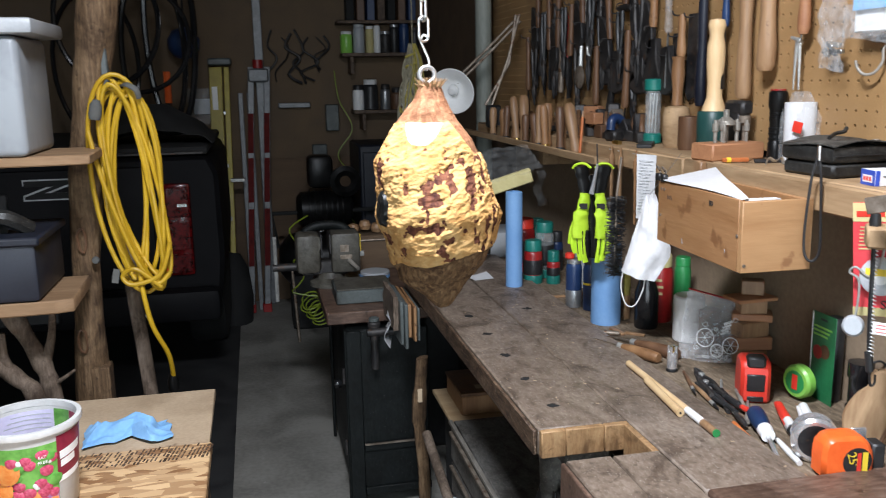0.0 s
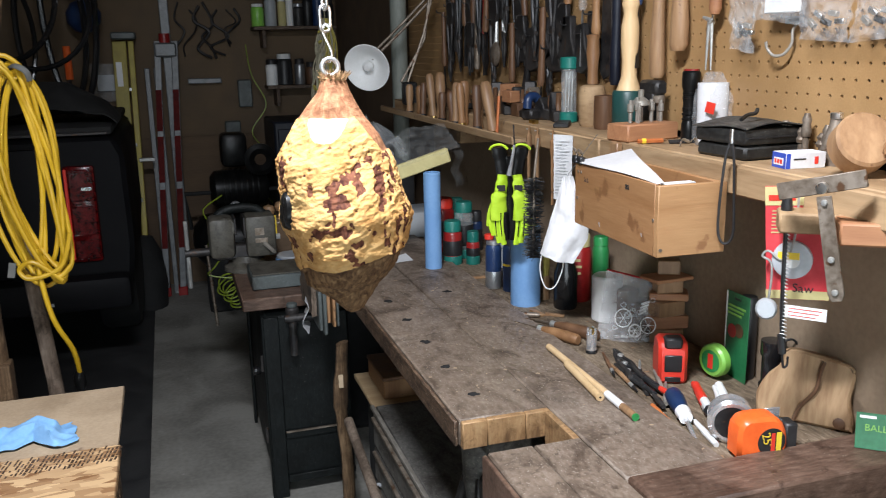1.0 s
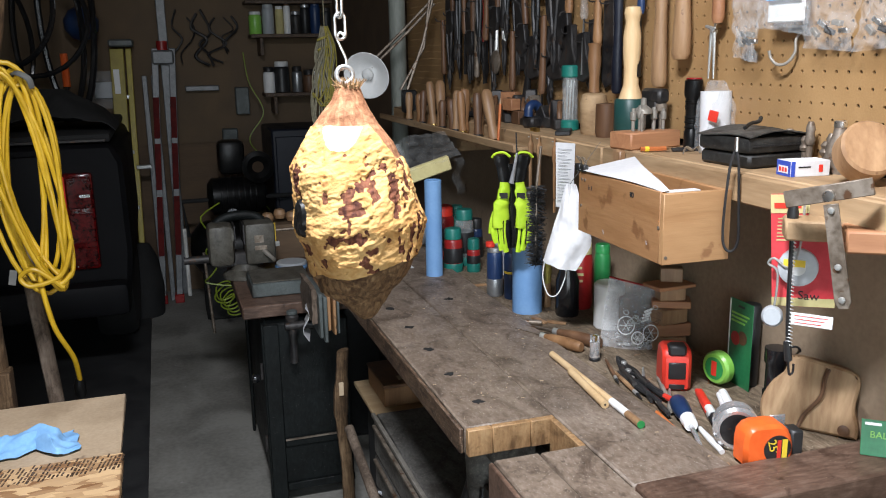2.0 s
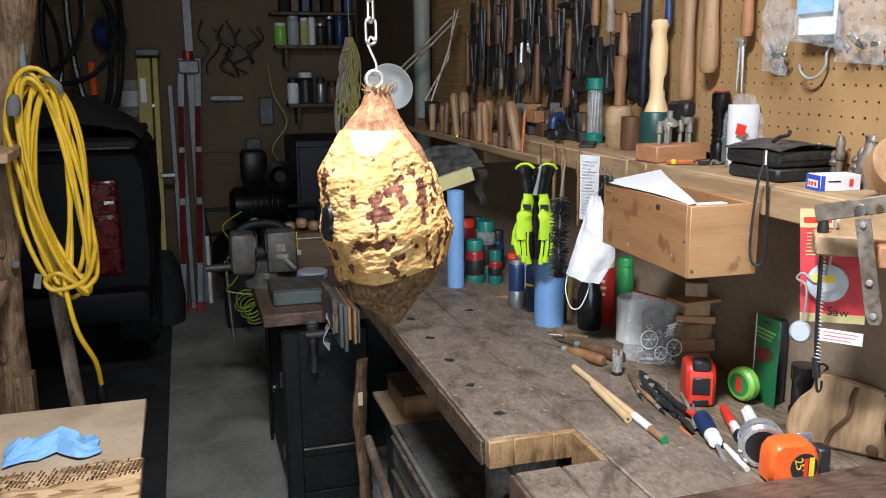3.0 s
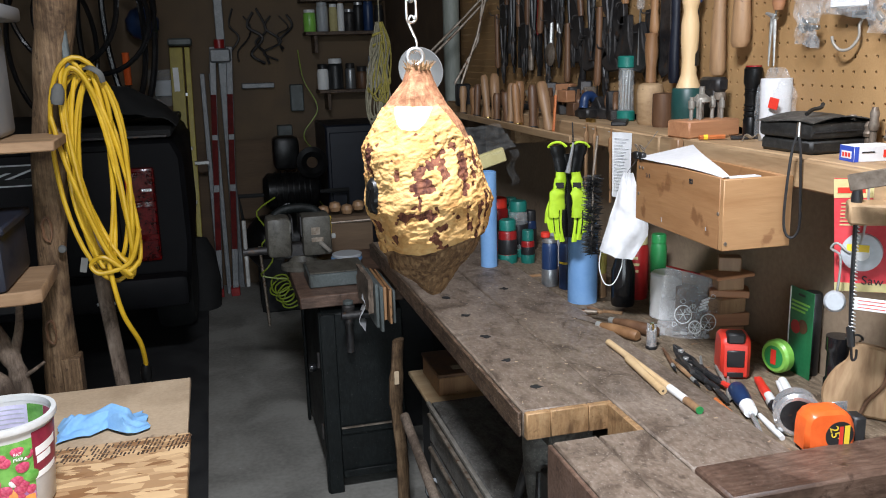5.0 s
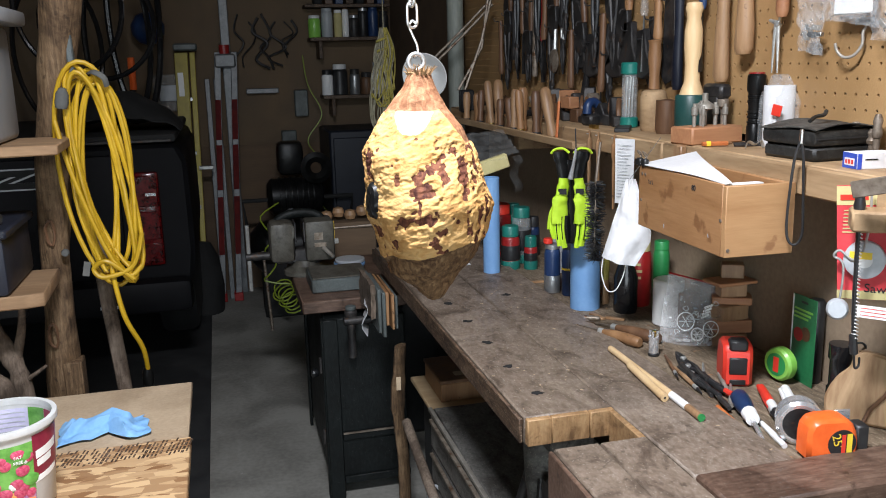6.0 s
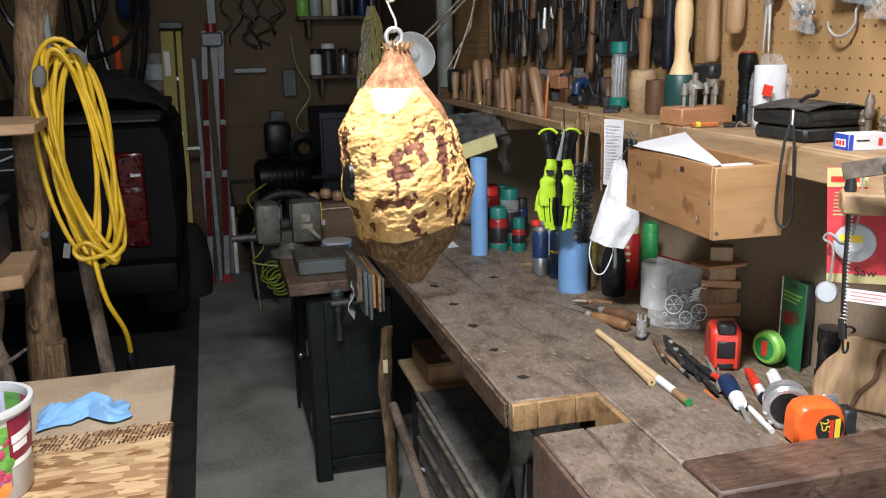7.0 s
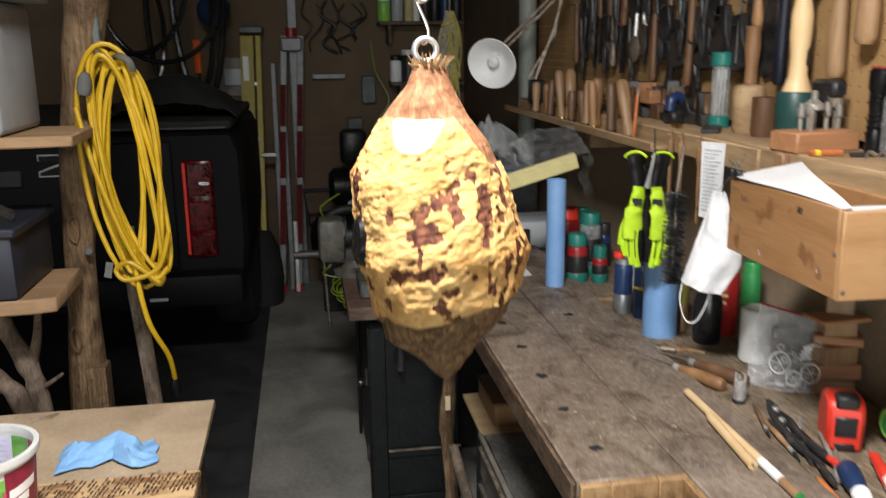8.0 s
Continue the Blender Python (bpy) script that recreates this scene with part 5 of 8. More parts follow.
for dy in (0, 0.02):
    part("clip_wire", tube([(0.004 * math.cos(k * 0.5), dy + 0.005 * math.sin(k * 0.5), 0.012 + 0.014 * abs(math.sin(k * 0.25))) for k in range(13)], 0.0012, 6, True), "steel_old", bclip)
    part("clip_body", box(-0.004, 0.006, dy - 0.008, dy + 0.008, -0.002, 0.012, 0.002), "black", bclip)
mask = thing("face_mask", (0.825, 1.68, 1.125), -42, "white cloth face mask hanging by its loop", "face mask")


def mask_fn(u, v):
    w0 = -0.004 - 0.048 * v
    w1 = 0.014 + 0.034 * min(1, v / 0.6) - 0.030 * max(0, (v - 0.7) / 0.3)
    fold = 0.003 * math.sin(u * 14 + v * 3) * v + 0.006 * noise.noise(Vector((u * 3, v * 4, 2.2))) + 0.0025 * noise.noise(Vector((u * 9, v * 10, 6.1)))
    return (w0 + (w1 - w0) * u, -0.020 * math.sin(math.pi * u) * (0.25 + 0.75 * v) + fold, -0.172 * v - 0.016 * (u - 0.5) * v)


part("cloth", sheet(26, 34, mask_fn, 0.0012), "paper", mask)
part("hang_loop", tube([(0.0, 0, -0.004), (0.046, 0.068, 0.078)], 0.0006, 6), "cord_grey", mask)
part("ear_loop", tube(curve([(-0.048, 0, -0.160), (-0.053, 0, -0.20), (-0.041, 0, -0.236), (-0.022, 0, -0.235), (-0.006, 0, -0.20), (-0.002, 0, -0.168)], 6), 0.0013, 6), "white", mask)

# right of the drawer
strap = thing("wrist_strap", (0.897, 1.252, 1.235), 0, "thin black cord loop hanging from the case", "strap")
part("loop", tube(curve([(0, 0, 0), (-0.006, 0.005, -0.03), (-0.010, 0.008, -0.10), (-0.010, 0.008, -0.145), (-0.005, 0.004, -0.163), (0.003, -0.002, -0.163), (0.008, -0.006, -0.145), (0.007, -0.005, -0.10), (0.004, -0.003, -0.03), (0.001, 0, -0.004)], 6), 0.0022, 8), "black", strap)
part("metal_tip", tube([(0, 0, -0.006), (0, 0, 0.016)], 0.0028, 8), "zinc", strap)
rcard = thing("saw_blade_card", (0.903, 1.1087, 1.1837), -46, "red and yellow hanging card with a round tape reel", "card")
part("card_face", box(-0.042, 0.042, 0, 0.0012, -0.165, 0.0, 0.0004), "card_pink", rcard, "", (0, 0, 0), (0, -4, 0))
part("yellow_band", box(-0.042, 0.042, -0.0006, 0, -0.028, -0.001, 0), "pale_yellow", rcard, "yellow printed band", (0, 0, 0), (0, -4, 0))
part("yellow_band", box(-0.042, 0.042, -0.0006, 0, -0.1645, -0.152, 0), "pale_yellow", rcard, "yellow printed band", (0, 0, 0), (0, -4, 0))
part("card_word", letters("Saw", 0.018), "black", rcard, "black handwriting", (0.018, -0.0008, -0.148), (90, 0, 0))
for k in range(7):
    part("text_bar", box(-0.030, 0.014 + 0.005 * (k * 3 % 4), -0.0008, 0, -0.0009, 0.0009, 0), "pale_yellow", rcard, "", (0, 0, -0.036 - 0.0052 * k), (0, -4, 0))
part("title_bar", box(-0.036, 0.0, -0.0012, -0.0007, -0.004, 0.004, 0), "red", rcard, "red title bar", (0, 0, -0.017), (0, -4, 0))
part("reel", lathe([(0, 0), (0.024, 0), (0.027, 0.002), (0.027, 0.012), (0.024, 0.014), (0, 0.014)], 32), "grey_plastic", rcard, "grey round tape reel", (0.002, 0, -0.105), (90, 0, 0))
part("reel_label", lathe([(0, 0.0142), (0.011, 0.0142), (0.011, 0.0148), (0, 0.0148)], 28), "white", rcard, "", (0.002, 0, -0.105), (90, 0, 0))
part("reel_band", box(-0.017, 0.012, -0.0155, -0.0149, 0.002, 0.012, 0), "yellow", rcard, "", (0.0, 0, -0.105))
bun = thing("bungee_cord", (0.8667, 1.0829, 1.1741), 0, "black and white speckled bungee cord with a hook", "bungee cord")
part("cord", tube(curve([(0, 0, 0), (0.002, 0, -0.07), (0.006, 0.002, -0.15), (0.012, 0.004, -0.21)], 6), 0.0032, 8), "black", bun)
fl = bmesh.new()
for k in range(38):
    z = -0.004 - 0.0054 * k
    s = 0.002 + 0.010 * (k / 38) ** 1.3
    join(fl, box(-0.0034, 0.0034, -0.0034, 0.0034, -0.0007, 0.0007, 0), pose(s, 0.002 * k / 38, z, 0, 25, 20))
part("white_flecks", fl, "white", bun)
part("toggle", lathe([(0, -0.012), (0.007, -0.01), (0.008, 0), (0.006, 0.011), (0, 0.013)], 12), "black", bun, "", (0.0, 0, -0.012))
part("hook", tube(curve([(0.012, 0.004, -0.205), (0.015, 0.004, -0.235), (0.018, 0.004, -0.25), (0.024, 0.004, -0.247), (0.024, 0.004, -0.235)], 5), 0.0018, 8), "iron", bun)
part("hook_sleeve", tube([(0.010, 0.004, -0.20), (0.0145, 0.004, -0.228)], 0.0055, 8), "black", bun)
wire = thing("wire_hanger", (0.8877, 1.1039, 1.1789), -40, "bent grey wire holding a round plastic cap", "wire hook")
part("wire", tube(curve([(0.012, 0, 0), (0.012, 0, -0.05), (0.006, 0, -0.09), (-0.006, 0, -0.10), (-0.022, 0, -0.088), (-0.030, 0, -0.096), (-0.018, 0, -0.105), (-0.016, 0, -0.13), (-0.018, 0, -0.16)], 6), 0.0018, 8), "steel", wire)
part("cap", lathe([(0, 0), (0.015, 0), (0.015, 0.02), (0.012, 0.024), (0, 0.024)], 20), "grey_plastic", wire, "", (-0.02, 0.008, -0.175), (80, 0, 0))
wl = thing("warning_label", (0.8781, 1.0753, 1.0213), -50, "small white paper warning tag with red print", "tag")
part("tag", box(-0.006, 0.048, 0, 0.0008, -0.018, 0, 0.0002), "paper", wl)
for k in range(3):
    part("red_bar", box(-0.002, 0.042 - 0.004 * k, -0.0006, 0, -0.00035, 0.00035, 0), "red", wl, "", (0, 0, -0.004 - 0.005 * k))
jig = thing("steel_gauge", (0.8466, 1.0084, 1.1885), -55, "folding steel gauge with a hanging arm on the shelf edge", "gauge")
part("beam", box(-0.045, 0.062, -0.003, 0.003, -0.002, 0.020, 0.001), "steel_old", jig, "", (0, 0, 0.004), (0, -14, 0))
arm = prism([(-0.009, 0.002), (0.009, 0.002), (0.010, -0.125), (0.006, -0.134), (-0.006, -0.134), (-0.010, -0.125)], -0.002, 0.002, 0.0006)
arm.transform(Matrix.Rotation(radians(90), 4, "X"))
part("arm", arm, "steel_old", jig, "", (0.012, -0.006, 0.0), (0, -11, 0))
for z in (-0.006, -0.078, -0.12):
    part("rivet", lathe([(0, 0), (0.0045, 0), (0.0035, 0.003), (0, 0.004)], 12), "steel", jig, "", (0.012 - 0.19 * z, -0.0082, z), (90, 0, 0))
part("wing_screw", lathe([(0, 0), (0.008, 0), (0.007, 0.006), (0, 0.007)], 14), "zinc", jig, "", (0.008, -0.003, 0.012), (90, 0, 0))
solo("wood_clamp_bar", box(-0.05, 0.12, -0.03, 0.03, 0, 0.03, 0.003), "block_x", "reddish wooden bar sticking out from the shelf", "wood bar", (0.93, 0.985, 1.125), (0, 0, -35))
solo("wood_clamp_bar", box(-0.08, 0.10, -0.025, 0.025, 0, 0.028, 0.003), "shelf", "pale wooden bar under the shelf edge", "wood bar", (0.925, 1.045, 1.128), (0, 0, -35))

# ---- on the shelf ----
SH = 1.193
case = thing("leather_case", (1.008, 1.352, SH), 3, "dusty black leather tool case lying on its box", "case")
part("lower_box", box(-0.062, 0.062, -0.062, 0.062, 0.0, 0.024, 0.005), "leather", case)
part("upper_case", box(-0.066, 0.066, -0.064, 0.064, 0.0245, 0.052, 0.007, 2), "leather", case)
part("flap", sheet(10, 8, lambda u, v: (-0.068 + 0.138 * u, -0.068 + 0.135 * v, 0.053 + 0.006 * math.sin(math.pi * u) + 0.003 * math.sin(v * 5 + u * 4)), 0.002), "leather_dusty", case)
part("seam", box(-0.06, 0.067, -0.0655, -0.0635, 0.036, 0.038, 0), "black", case)
part("tie", tube(curve([(-0.03, -0.01, 0.062), (-0.01, 0.0, 0.068), (0.01, 0.004, 0.070), (0.02, 0.01, 0.076)], 5), 0.0035, 6), "leather", case)
ft = thing("torch", (1.048, 1.592, SH), 0, "black aluminium torch standing on its end", "torch")
part("barrel", lathe([(0, 0), (0.0155, 0), (0.0155, 0.034), (0.0135, 0.037), (0.0135, 0.075), (0.0145, 0.078), (0.0145, 0.098), (0.0175, 0.105), (0.0175, 0.132), (0.015, 0.135), (0, 0.135)], 24), "torch_black", ft)
for z in (0.04, 0.05, 0.06, 0.082, 0.09):
    part("grip_ring", lathe([(0.0136, z), (0.0152, z + 0.001), (0.0152, z + 0.004), (0.0136, z + 0.005)], 20), "torch_black", ft)
part("head_ring", lathe([(0.0152, 0.1355), (0.0152, 0.138), (0.009, 0.138)], 20), "dark_red", ft)
pk = thing("filter_bag", (1.045, 1.515, SH), -68, "clear bag with white paper filter and orange sticker", "package")
part("white_roll", tube([(0, 0, 0.003), (0, 0, 0.115)], [0.027, 0.029], 16, flat=0.6), "paper", pk)
for side_ in (-1, 1):
    part("bag_film", sheet(20, 20, lambda u, v: ((u - 0.5) * 0.084 * (1 - 0.55 * max(0, v - 0.72) / 0.28 * abs(2 * u - 1)) + 0.003 * noise.noise(Vector((v * 7, side_, 1))), side_ * 0.021 * math.sin(math.pi * u) * (1 - v ** 5) + 0.005 * noise.noise(Vector((u * 9, v * 9, 2 + side_))), 0.135 * v * (1 - 0.06 * (2 * u - 1) ** 4)), 0), "bag", pk)
part("orange_label", box(-0.011, 0.008, -0.0285, -0.0275, 0.062, 0.082, 0), "red", pk, "orange sticker", (0, 0, 0), (0, 12, 0))
part("barcode_label", box(0.0, 0.022, -0.0282, -0.0275, 0.010, 0.045, 0), "paper", pk)
for k in range(7):
    part("barcode_bar", box(0.002 + 0.0028 * k, 0.0032 + 0.0028 * k, -0.0286, -0.0283, 0.014, 0.036, 0), "grey_paint", pk)

blk = thing("router_bit_block", (0.982, 1.655, SH), 9, "reddish wooden block with steel router bits standing in it", "bit block")
part("block", box(-0.064, 0.064, -0.034, 0.034, 0, 0.034, 0.003), "block_x", blk)
for (x, y, r, h) in ((-0.032, 0.0, 0.0065, 0.045), (-0.012, 0.004, 0.006, 0.05), (0.026, 0.006, 0.007, 0.045), (0.044, -0.002, 0.006, 0.042), (-0.02, -0.012, 0.004, 0.04)):
    bt_ = part("router_bit", lathe([(0, 0), (r * 0.6, 0), (r * 0.6, h * 0.45), (r, h * 0.5), (r, h * 0.82), (r * 0.6, h * 0.86), (r * 0.6, h), (0, h)], 14), "steel_dull", blk, "", (x, y, 0.0342))
bigb = part("router_bit", lathe([(0, 0), (0.005, 0), (0.005, 0.03), (0.019, 0.034), (0.017, 0.042), (0.006, 0.05), (0.006, 0.064), (0, 0.065)], 20), "steel_dull", blk, "large flared steel bit", (0.0, 0.008, 0.0342))
part("router_bit", lathe([(0, 0), (0.005, 0), (0.005, 0.03), (0.012, 0.036), (0.012, 0.05), (0, 0.052)], 14), "steel_old", blk, "", (0.05, 0.012, 0.0342))

ml = thing("wooden_mallet", (1.028, 1.795, SH), 0, "carver's mallet with dark green round head and pale handle", "mallet")
part("head", lathe([(0, 0), (0.030, 0), (0.0345, 0.006), (0.0345, 0.086), (0.032, 0.09), (0, 0.09)], 30), "dark_green", ml)
part("handle", lathe([(0.0, 0.09), (0.026, 0.0905), (0.024, 0.097), (0.0165, 0.12), (0.0155, 0.15), (0.019, 0.19), (0.019, 0.225), (0.0145, 0.25), (0.0165, 0.262), (0.019, 0.27), (0.016, 0.282), (0, 0.285)], 28), "maple", ml)
ml = thing("wooden_mallet", (1.03, 1.965, SH), 0, "small worn wooden mallet with a brown handle", "mallet")
part("head", lathe([(0, 0), (0.026, 0), (0.031, 0.008), (0.032, 0.075), (0.028, 0.092), (0.02, 0.096), (0, 0.097)], 26), "shelf", ml)
part("handle", lathe([(0, 0.097), (0.013, 0.0975), (0.012, 0.13), (0.016, 0.17), (0.014, 0.2), (0.017, 0.21), (0, 0.212)], 20), "oak", ml)
solo("wooden_mallet", lathe([(0, 0), (0.022, 0), (0.025, 0.01), (0.024, 0.075), (0, 0.078)], 22), "walnut", "dark wooden mallet head on the shelf", "mallet", (1.02, 1.885, SH))
bj = thing("screw_tube", (1.028, 2.085, SH), 0, "clear tube with green end caps and steel rods", "storage tube")
part("tube_wall", lathe([(0.0195, 0.024), (0.0195, 0.132)], 24), "clear_tube", bj)
part("cap", can(0.0225, 0.026, 0.003), "teal", bj, "green plastic cap")
part("cap", can(0.0225, 0.03, 0.003), "teal", bj, "green plastic cap", (0, 0, 0.13))
for k in range(6):
    part("rod", tube([(0.009 * math.cos(k), 0.009 * math.sin(k), 0.027), (0.009 * math.cos(k + 0.5), 0.009 * math.sin(k + 0.5), 0.125)], 0.0022, 6), "steel", bj)
solo("tin_box", box(-0.03, 0.03, -0.02, 0.02, 0, 0.014, 0.003), "grey_paint", "flat grey tin on the shelf", "tin", (1.03, 2.19, SH), (0, 0, 80))
solo("sharpening_stone", box(-0.05, 0.05, -0.018, 0.018, 0, 0.01, 0.002), "black", "dark oil stone lying on the shelf", "stone", (0.97, 2.0, SH), (0, 0, 60))
pen = thing("pencil", (0.955, 1.575, SH + 0.006), -12, "short red pencil with yellow lettering on the shelf", "pencil")
part("shaft", tube([(-0.028, 0, 0), (0.022, 0, 0)], 0.0045, 6), "rust_orange", pen)
part("stripe", tube([(-0.02, 0, 0), (-0.012, 0, 0)], 0.0053, 6), "yellow", pen)
part("tip", tube([(0.022, 0, 0), (0.032, 0, 0)], [0.0045, 0.001], 6), "handle_wood", pen)
pen = thing("knife", (1.01, 1.55, SH + 0.005), -10, "dark folding knife on the shelf", "knife")
part("handle", tube([(-0.03, 0, 0), (0.03, 0, 0)], 0.005, 8, flat=0.5), "iron", pen)
clp = thing("spring_clip", (0.995, 1.51, SH), 0, "small bent steel clip", "clip")
part("strip", tube(curve([(-0.02, 0, 0.002), (-0.014, 0, 0.014), (0, 0, 0.008), (0.012, 0, 0.014), (0.018, 0, 0.002)], 5), 0.004, 6, flat=0.3), "steel", clp)
bx = thing("carton", (0.985, 1.205, SH), -8, "small white and blue carton of bits", "carton")
bx.scale = (0.78, 0.85, 0.8)
part("carton_body", box(-0.042, 0.042, -0.022, 0.022, 0, 0.03, 0.001), "paper", bx)
part("blue_panel", box(-0.0428, -0.0422, -0.0215, 0.0215, 0.0005, 0.0295, 0), "carton_blue", bx, "blue printed panel")
part("blue_panel", box(-0.0415, -0.033, -0.0228, -0.0222, 0.0005, 0.0295, 0), "carton_blue", bx, "blue printed panel")
part("white_panel", box(-0.0434, -0.0429, -0.015, 0.015, 0.006, 0.02, 0), "paper", bx)
for k in (-0.009, 0.0, 0.009):
    part("red_bar", box(-0.044, -0.0435, k - 0.003, k + 0.003, 0.009, 0.017, 0), "red", bx)
part("handwriting_bar", box(-0.026, 0.0, -0.0228, -0.0222, 0.017, 0.0195, 0), "black", bx)
part("red_bar", box(0.018, 0.026, -0.0228, -0.0222, 0.008, 0.022, 0), "red", bx)
for i in range(13):
    y, x = 1.335 - 0.024 * i, 1.058 - 0.013 * (i % 2)
    h = (0.045, 0.06, 0.05, 0.075)[i % 4]
    r = (0.007, 0.009, 0.008)[i % 3]
    rb_ = thing("router_bit", (x, y, SH), 0, "old brown steel router bit standing on the shelf", "router bit", "router bits on the shelf")
    part("shank", can(r * 0.75, h * 0.5, 0.001, 12), "steel_old", rb_)
    part("cutter", lathe([(0, h * 0.5), (r, h * 0.5), (r * 1.25, h * 0.62), (r * 0.9, h * 0.75), (r * 1.1, h * 0.86), (r * 0.6, h), (0, h)], 10), "steel_old", rb_)
grn = thing("oil_can", (1.045, 1.20, SH), 0, "small conical steel oil can", "oil can")
part("cone", lathe([(0, 0), (0.02, 0), (0.022, 0.02), (0.010, 0.062), (0.009, 0.07), (0, 0.07)], 20), "steel_old", grn)
part("collar", can(0.0095, 0.01, 0.001, 16), "zinc", grn, "", (0, 0, 0.0705))
wm = thing("wooden_knocker", (0.99, 1.09, SH), -20, "pale round wooden mallet head with a square handle", "mallet")
b = lathe([(0, -0.020), (0.037, -0.020), (0.041, -0.016), (0.041, 0.016), (0.037, 0.020), (0, 0.020)], 36)
b.transform(Matrix.Rotation(radians(60), 4, "X"))
part("head", b, "handle_wood", wm, "", (0, 0, 0.046))
part("handle", box(0.0, 0.20, -0.011, 0.011, -0.010, 0.010, 0.003), "oak", wm, "", (0.02, -0.03, 0.045), (0, 8, -45))

# wooden handles of chisels in the rack at the far end of the shelf
hs = [(2.25, 0.125, "handle_wood", 16, 1), (2.335, 0.11, "walnut", 4, 0), (2.365, 0.085, "handle_wood", 5, 1), (2.46, 0.11, "oak", 3, 0), (2.49, 0.115, "oak", -1, 1), (2.52, 0.11, "handle_wood", 4, 0), (2.585, 0.085, "walnut", 5, 1),
      (2.65, 0.08, "walnut", 0, 0), (2.70, 0.135, "handle_wood", 12, 1), (2.735, 0.13, "handle_wood", 8, 0), (2.80, 0.10, "oak", -2, 1), (2.86, 0.10, "walnut", 2, 0), (2.93, 0.09, "oak", -6, 1), (3.02, 0.09, "handle_wood", 0, 0)]
for i, (y, h, mt, tilt, deep) in enumerate(hs):
    c = thing("wood_chisel", (0.876 + 0.014 * deep, y, 1.1605), 0, "wood chisel with a turned wooden handle standing on the ledge", "chisel", "chisels on the ledge", rot=(-tilt * 1.3, 3 * (i % 3) - 2, 0))
    h, r = h * 1.1, (0.0165, 0.0135, 0.015, 0.0125)[i % 4]
    part("handle", lathe([(r * f, z * h) for f, z in ((0, 0), (0.8, 0), (0.95, 0.08), (0.74, 0.3), (1, 0.65), (0.93, 0.93), (0.6, 1), (0, 1.0))], 14), mt, c)
    part("ferrule", lathe([(0.0112, 0.0), (0.0128, 0.001), (0.0128, 0.009), (0.0112, 0.01)], 14), "brass" if i % 3 == 0 else "iron", c)
for i, (x, y, z, s) in enumerate(((1.0, 2.33, SH, 0.036), (0.985, 2.36, SH + 0.0365, 0.032), (1.01, 2.43, SH, 0.05), (1.0, 2.40, SH + 0.0505, 0.035))):
    solo("wood_block", box(-s / 2, s / 2, -s * 0.7, s * 0.7, 0, s, 0.002), "block_x" if i % 2 else "walnut", "small wood block on the shelf", "wood block", (x, y, z), (0, 0, 12 * i), "blocks on the shelf")
vz = thing("tape_dispenser", (0.985, 2.20, SH), 20, "dark blue cast iron bench tool on the shelf", "bench tool")
part("body", box(-0.03, 0.03, -0.02, 0.02, 0.0, 0.03, 0.006), "iron", vz)
part("arch", tube(curve([(-0.025, 0, 0.03), (-0.02, 0, 0.055), (0.0, 0, 0.06), (0.02, 0, 0.045)], 5), 0.012, 10), "navy", vz)
pen = thing("pencil", (0.872, 2.18, 1.160), 0, "orange pencil standing in the rack", "pencil", rot=(0, 4, 0))
part("shaft", tube([(0, 0, 0), (0, 0, 0.10)], 0.0036, 6), "rust_orange", pen)
part("tip", tube([(0, 0, 0.10), (0, 0, 0.115)], [0.0036, 0.0005], 6), "handle_wood", pen)
for k in range(2):
    bit = thing("brass_fitting", (0.94, 2.09 + 0.02 * k, SH), 0, "small brass nut on the shelf", "fitting", "brass nuts")
    part("nut", lathe([(0.004, 0), (0.009, 0), (0.009, 0.009), (0.004, 0.009), (0.004, 0)], 6), "brass", bit)

for k, (x, y, ln_, rz, mt) in enumerate(((0.868, 1.46, 0.11, 250, "iron"), (0.90, 1.50, 0.09, 240, "black"), (0.885, 1.385, 0.10, 238, "steel_dull"), (0.845, 1.405, 0.12, 258, "iron"))):
    rd = thing("small_file", (x, y, TR + 0.005 + 0.002 * k), rz, "thin steel needle file among the tools in the tray", "file", "files in the tray")
    part("blade", tube([(0, 0, 0), (ln_ * 0.6, 0, 0)], [0.002, 0.0035], 6), "steel", rd)
    part("grip", tube([(ln_ * 0.6, 0, 0), (ln_ * 0.8, 0, 0), (ln_, 0, 0)], [0.004, 0.0055, 0.004], 8), mt, rd)
for k, (x, y, ln_, rz, r, mt) in enumerate(((0.838, 1.50, 0.13, 262, 0.0045, "handle_wood"), (0.853, 1.56, 0.12, 252, 0.004, "walnut"), (0.895, 1.44, 0.12, 248, 0.0042, "steel_dull"), (0.925, 1.36, 0.14, 246, 0.0055, "red"), (0.948, 1.33, 0.13, 243, 0.005, "white"))):
    bd = thing("brush_tool", (x, y, TR + 0.006 + 0.0015 * k), rz, "slim brush or scriber lying in the tool tray", "brush", "slim tools in the tray")
    part("shaft", tube([(0, 0, 0), (ln_ * 0.4, 0, 0.001), (ln_ * 0.72, 0, 0)], [r * 0.7, r, r * 0.8], 8), mt, bd)
    part("ferrule", tube([(ln_ * 0.72, 0, 0), (ln_ * 0.84, 0, 0)], r * 0.82, 8), "steel", bd)
    part("tip", tube([(ln_ * 0.84, 0, 0), (ln_, 0, -0.001)], [r * 0.75, r * 0.2], 8), "black", bd)
shv = bmesh.new()
rv = random.Random(17)
for k in range(160):
    x, y = rv.uniform(0.815, 1.05), rv.uniform(1.11, 2.6)
    sz = rv.choice((0.001, 0.0015, 0.002, 0.004))
    join(shv, box(-sz, sz, -sz * 0.4, sz * 0.4, 0, 0.0008, 0), pose(x, y, TR + 0.0003, 0, 0, rv.uniform(0, 180)))
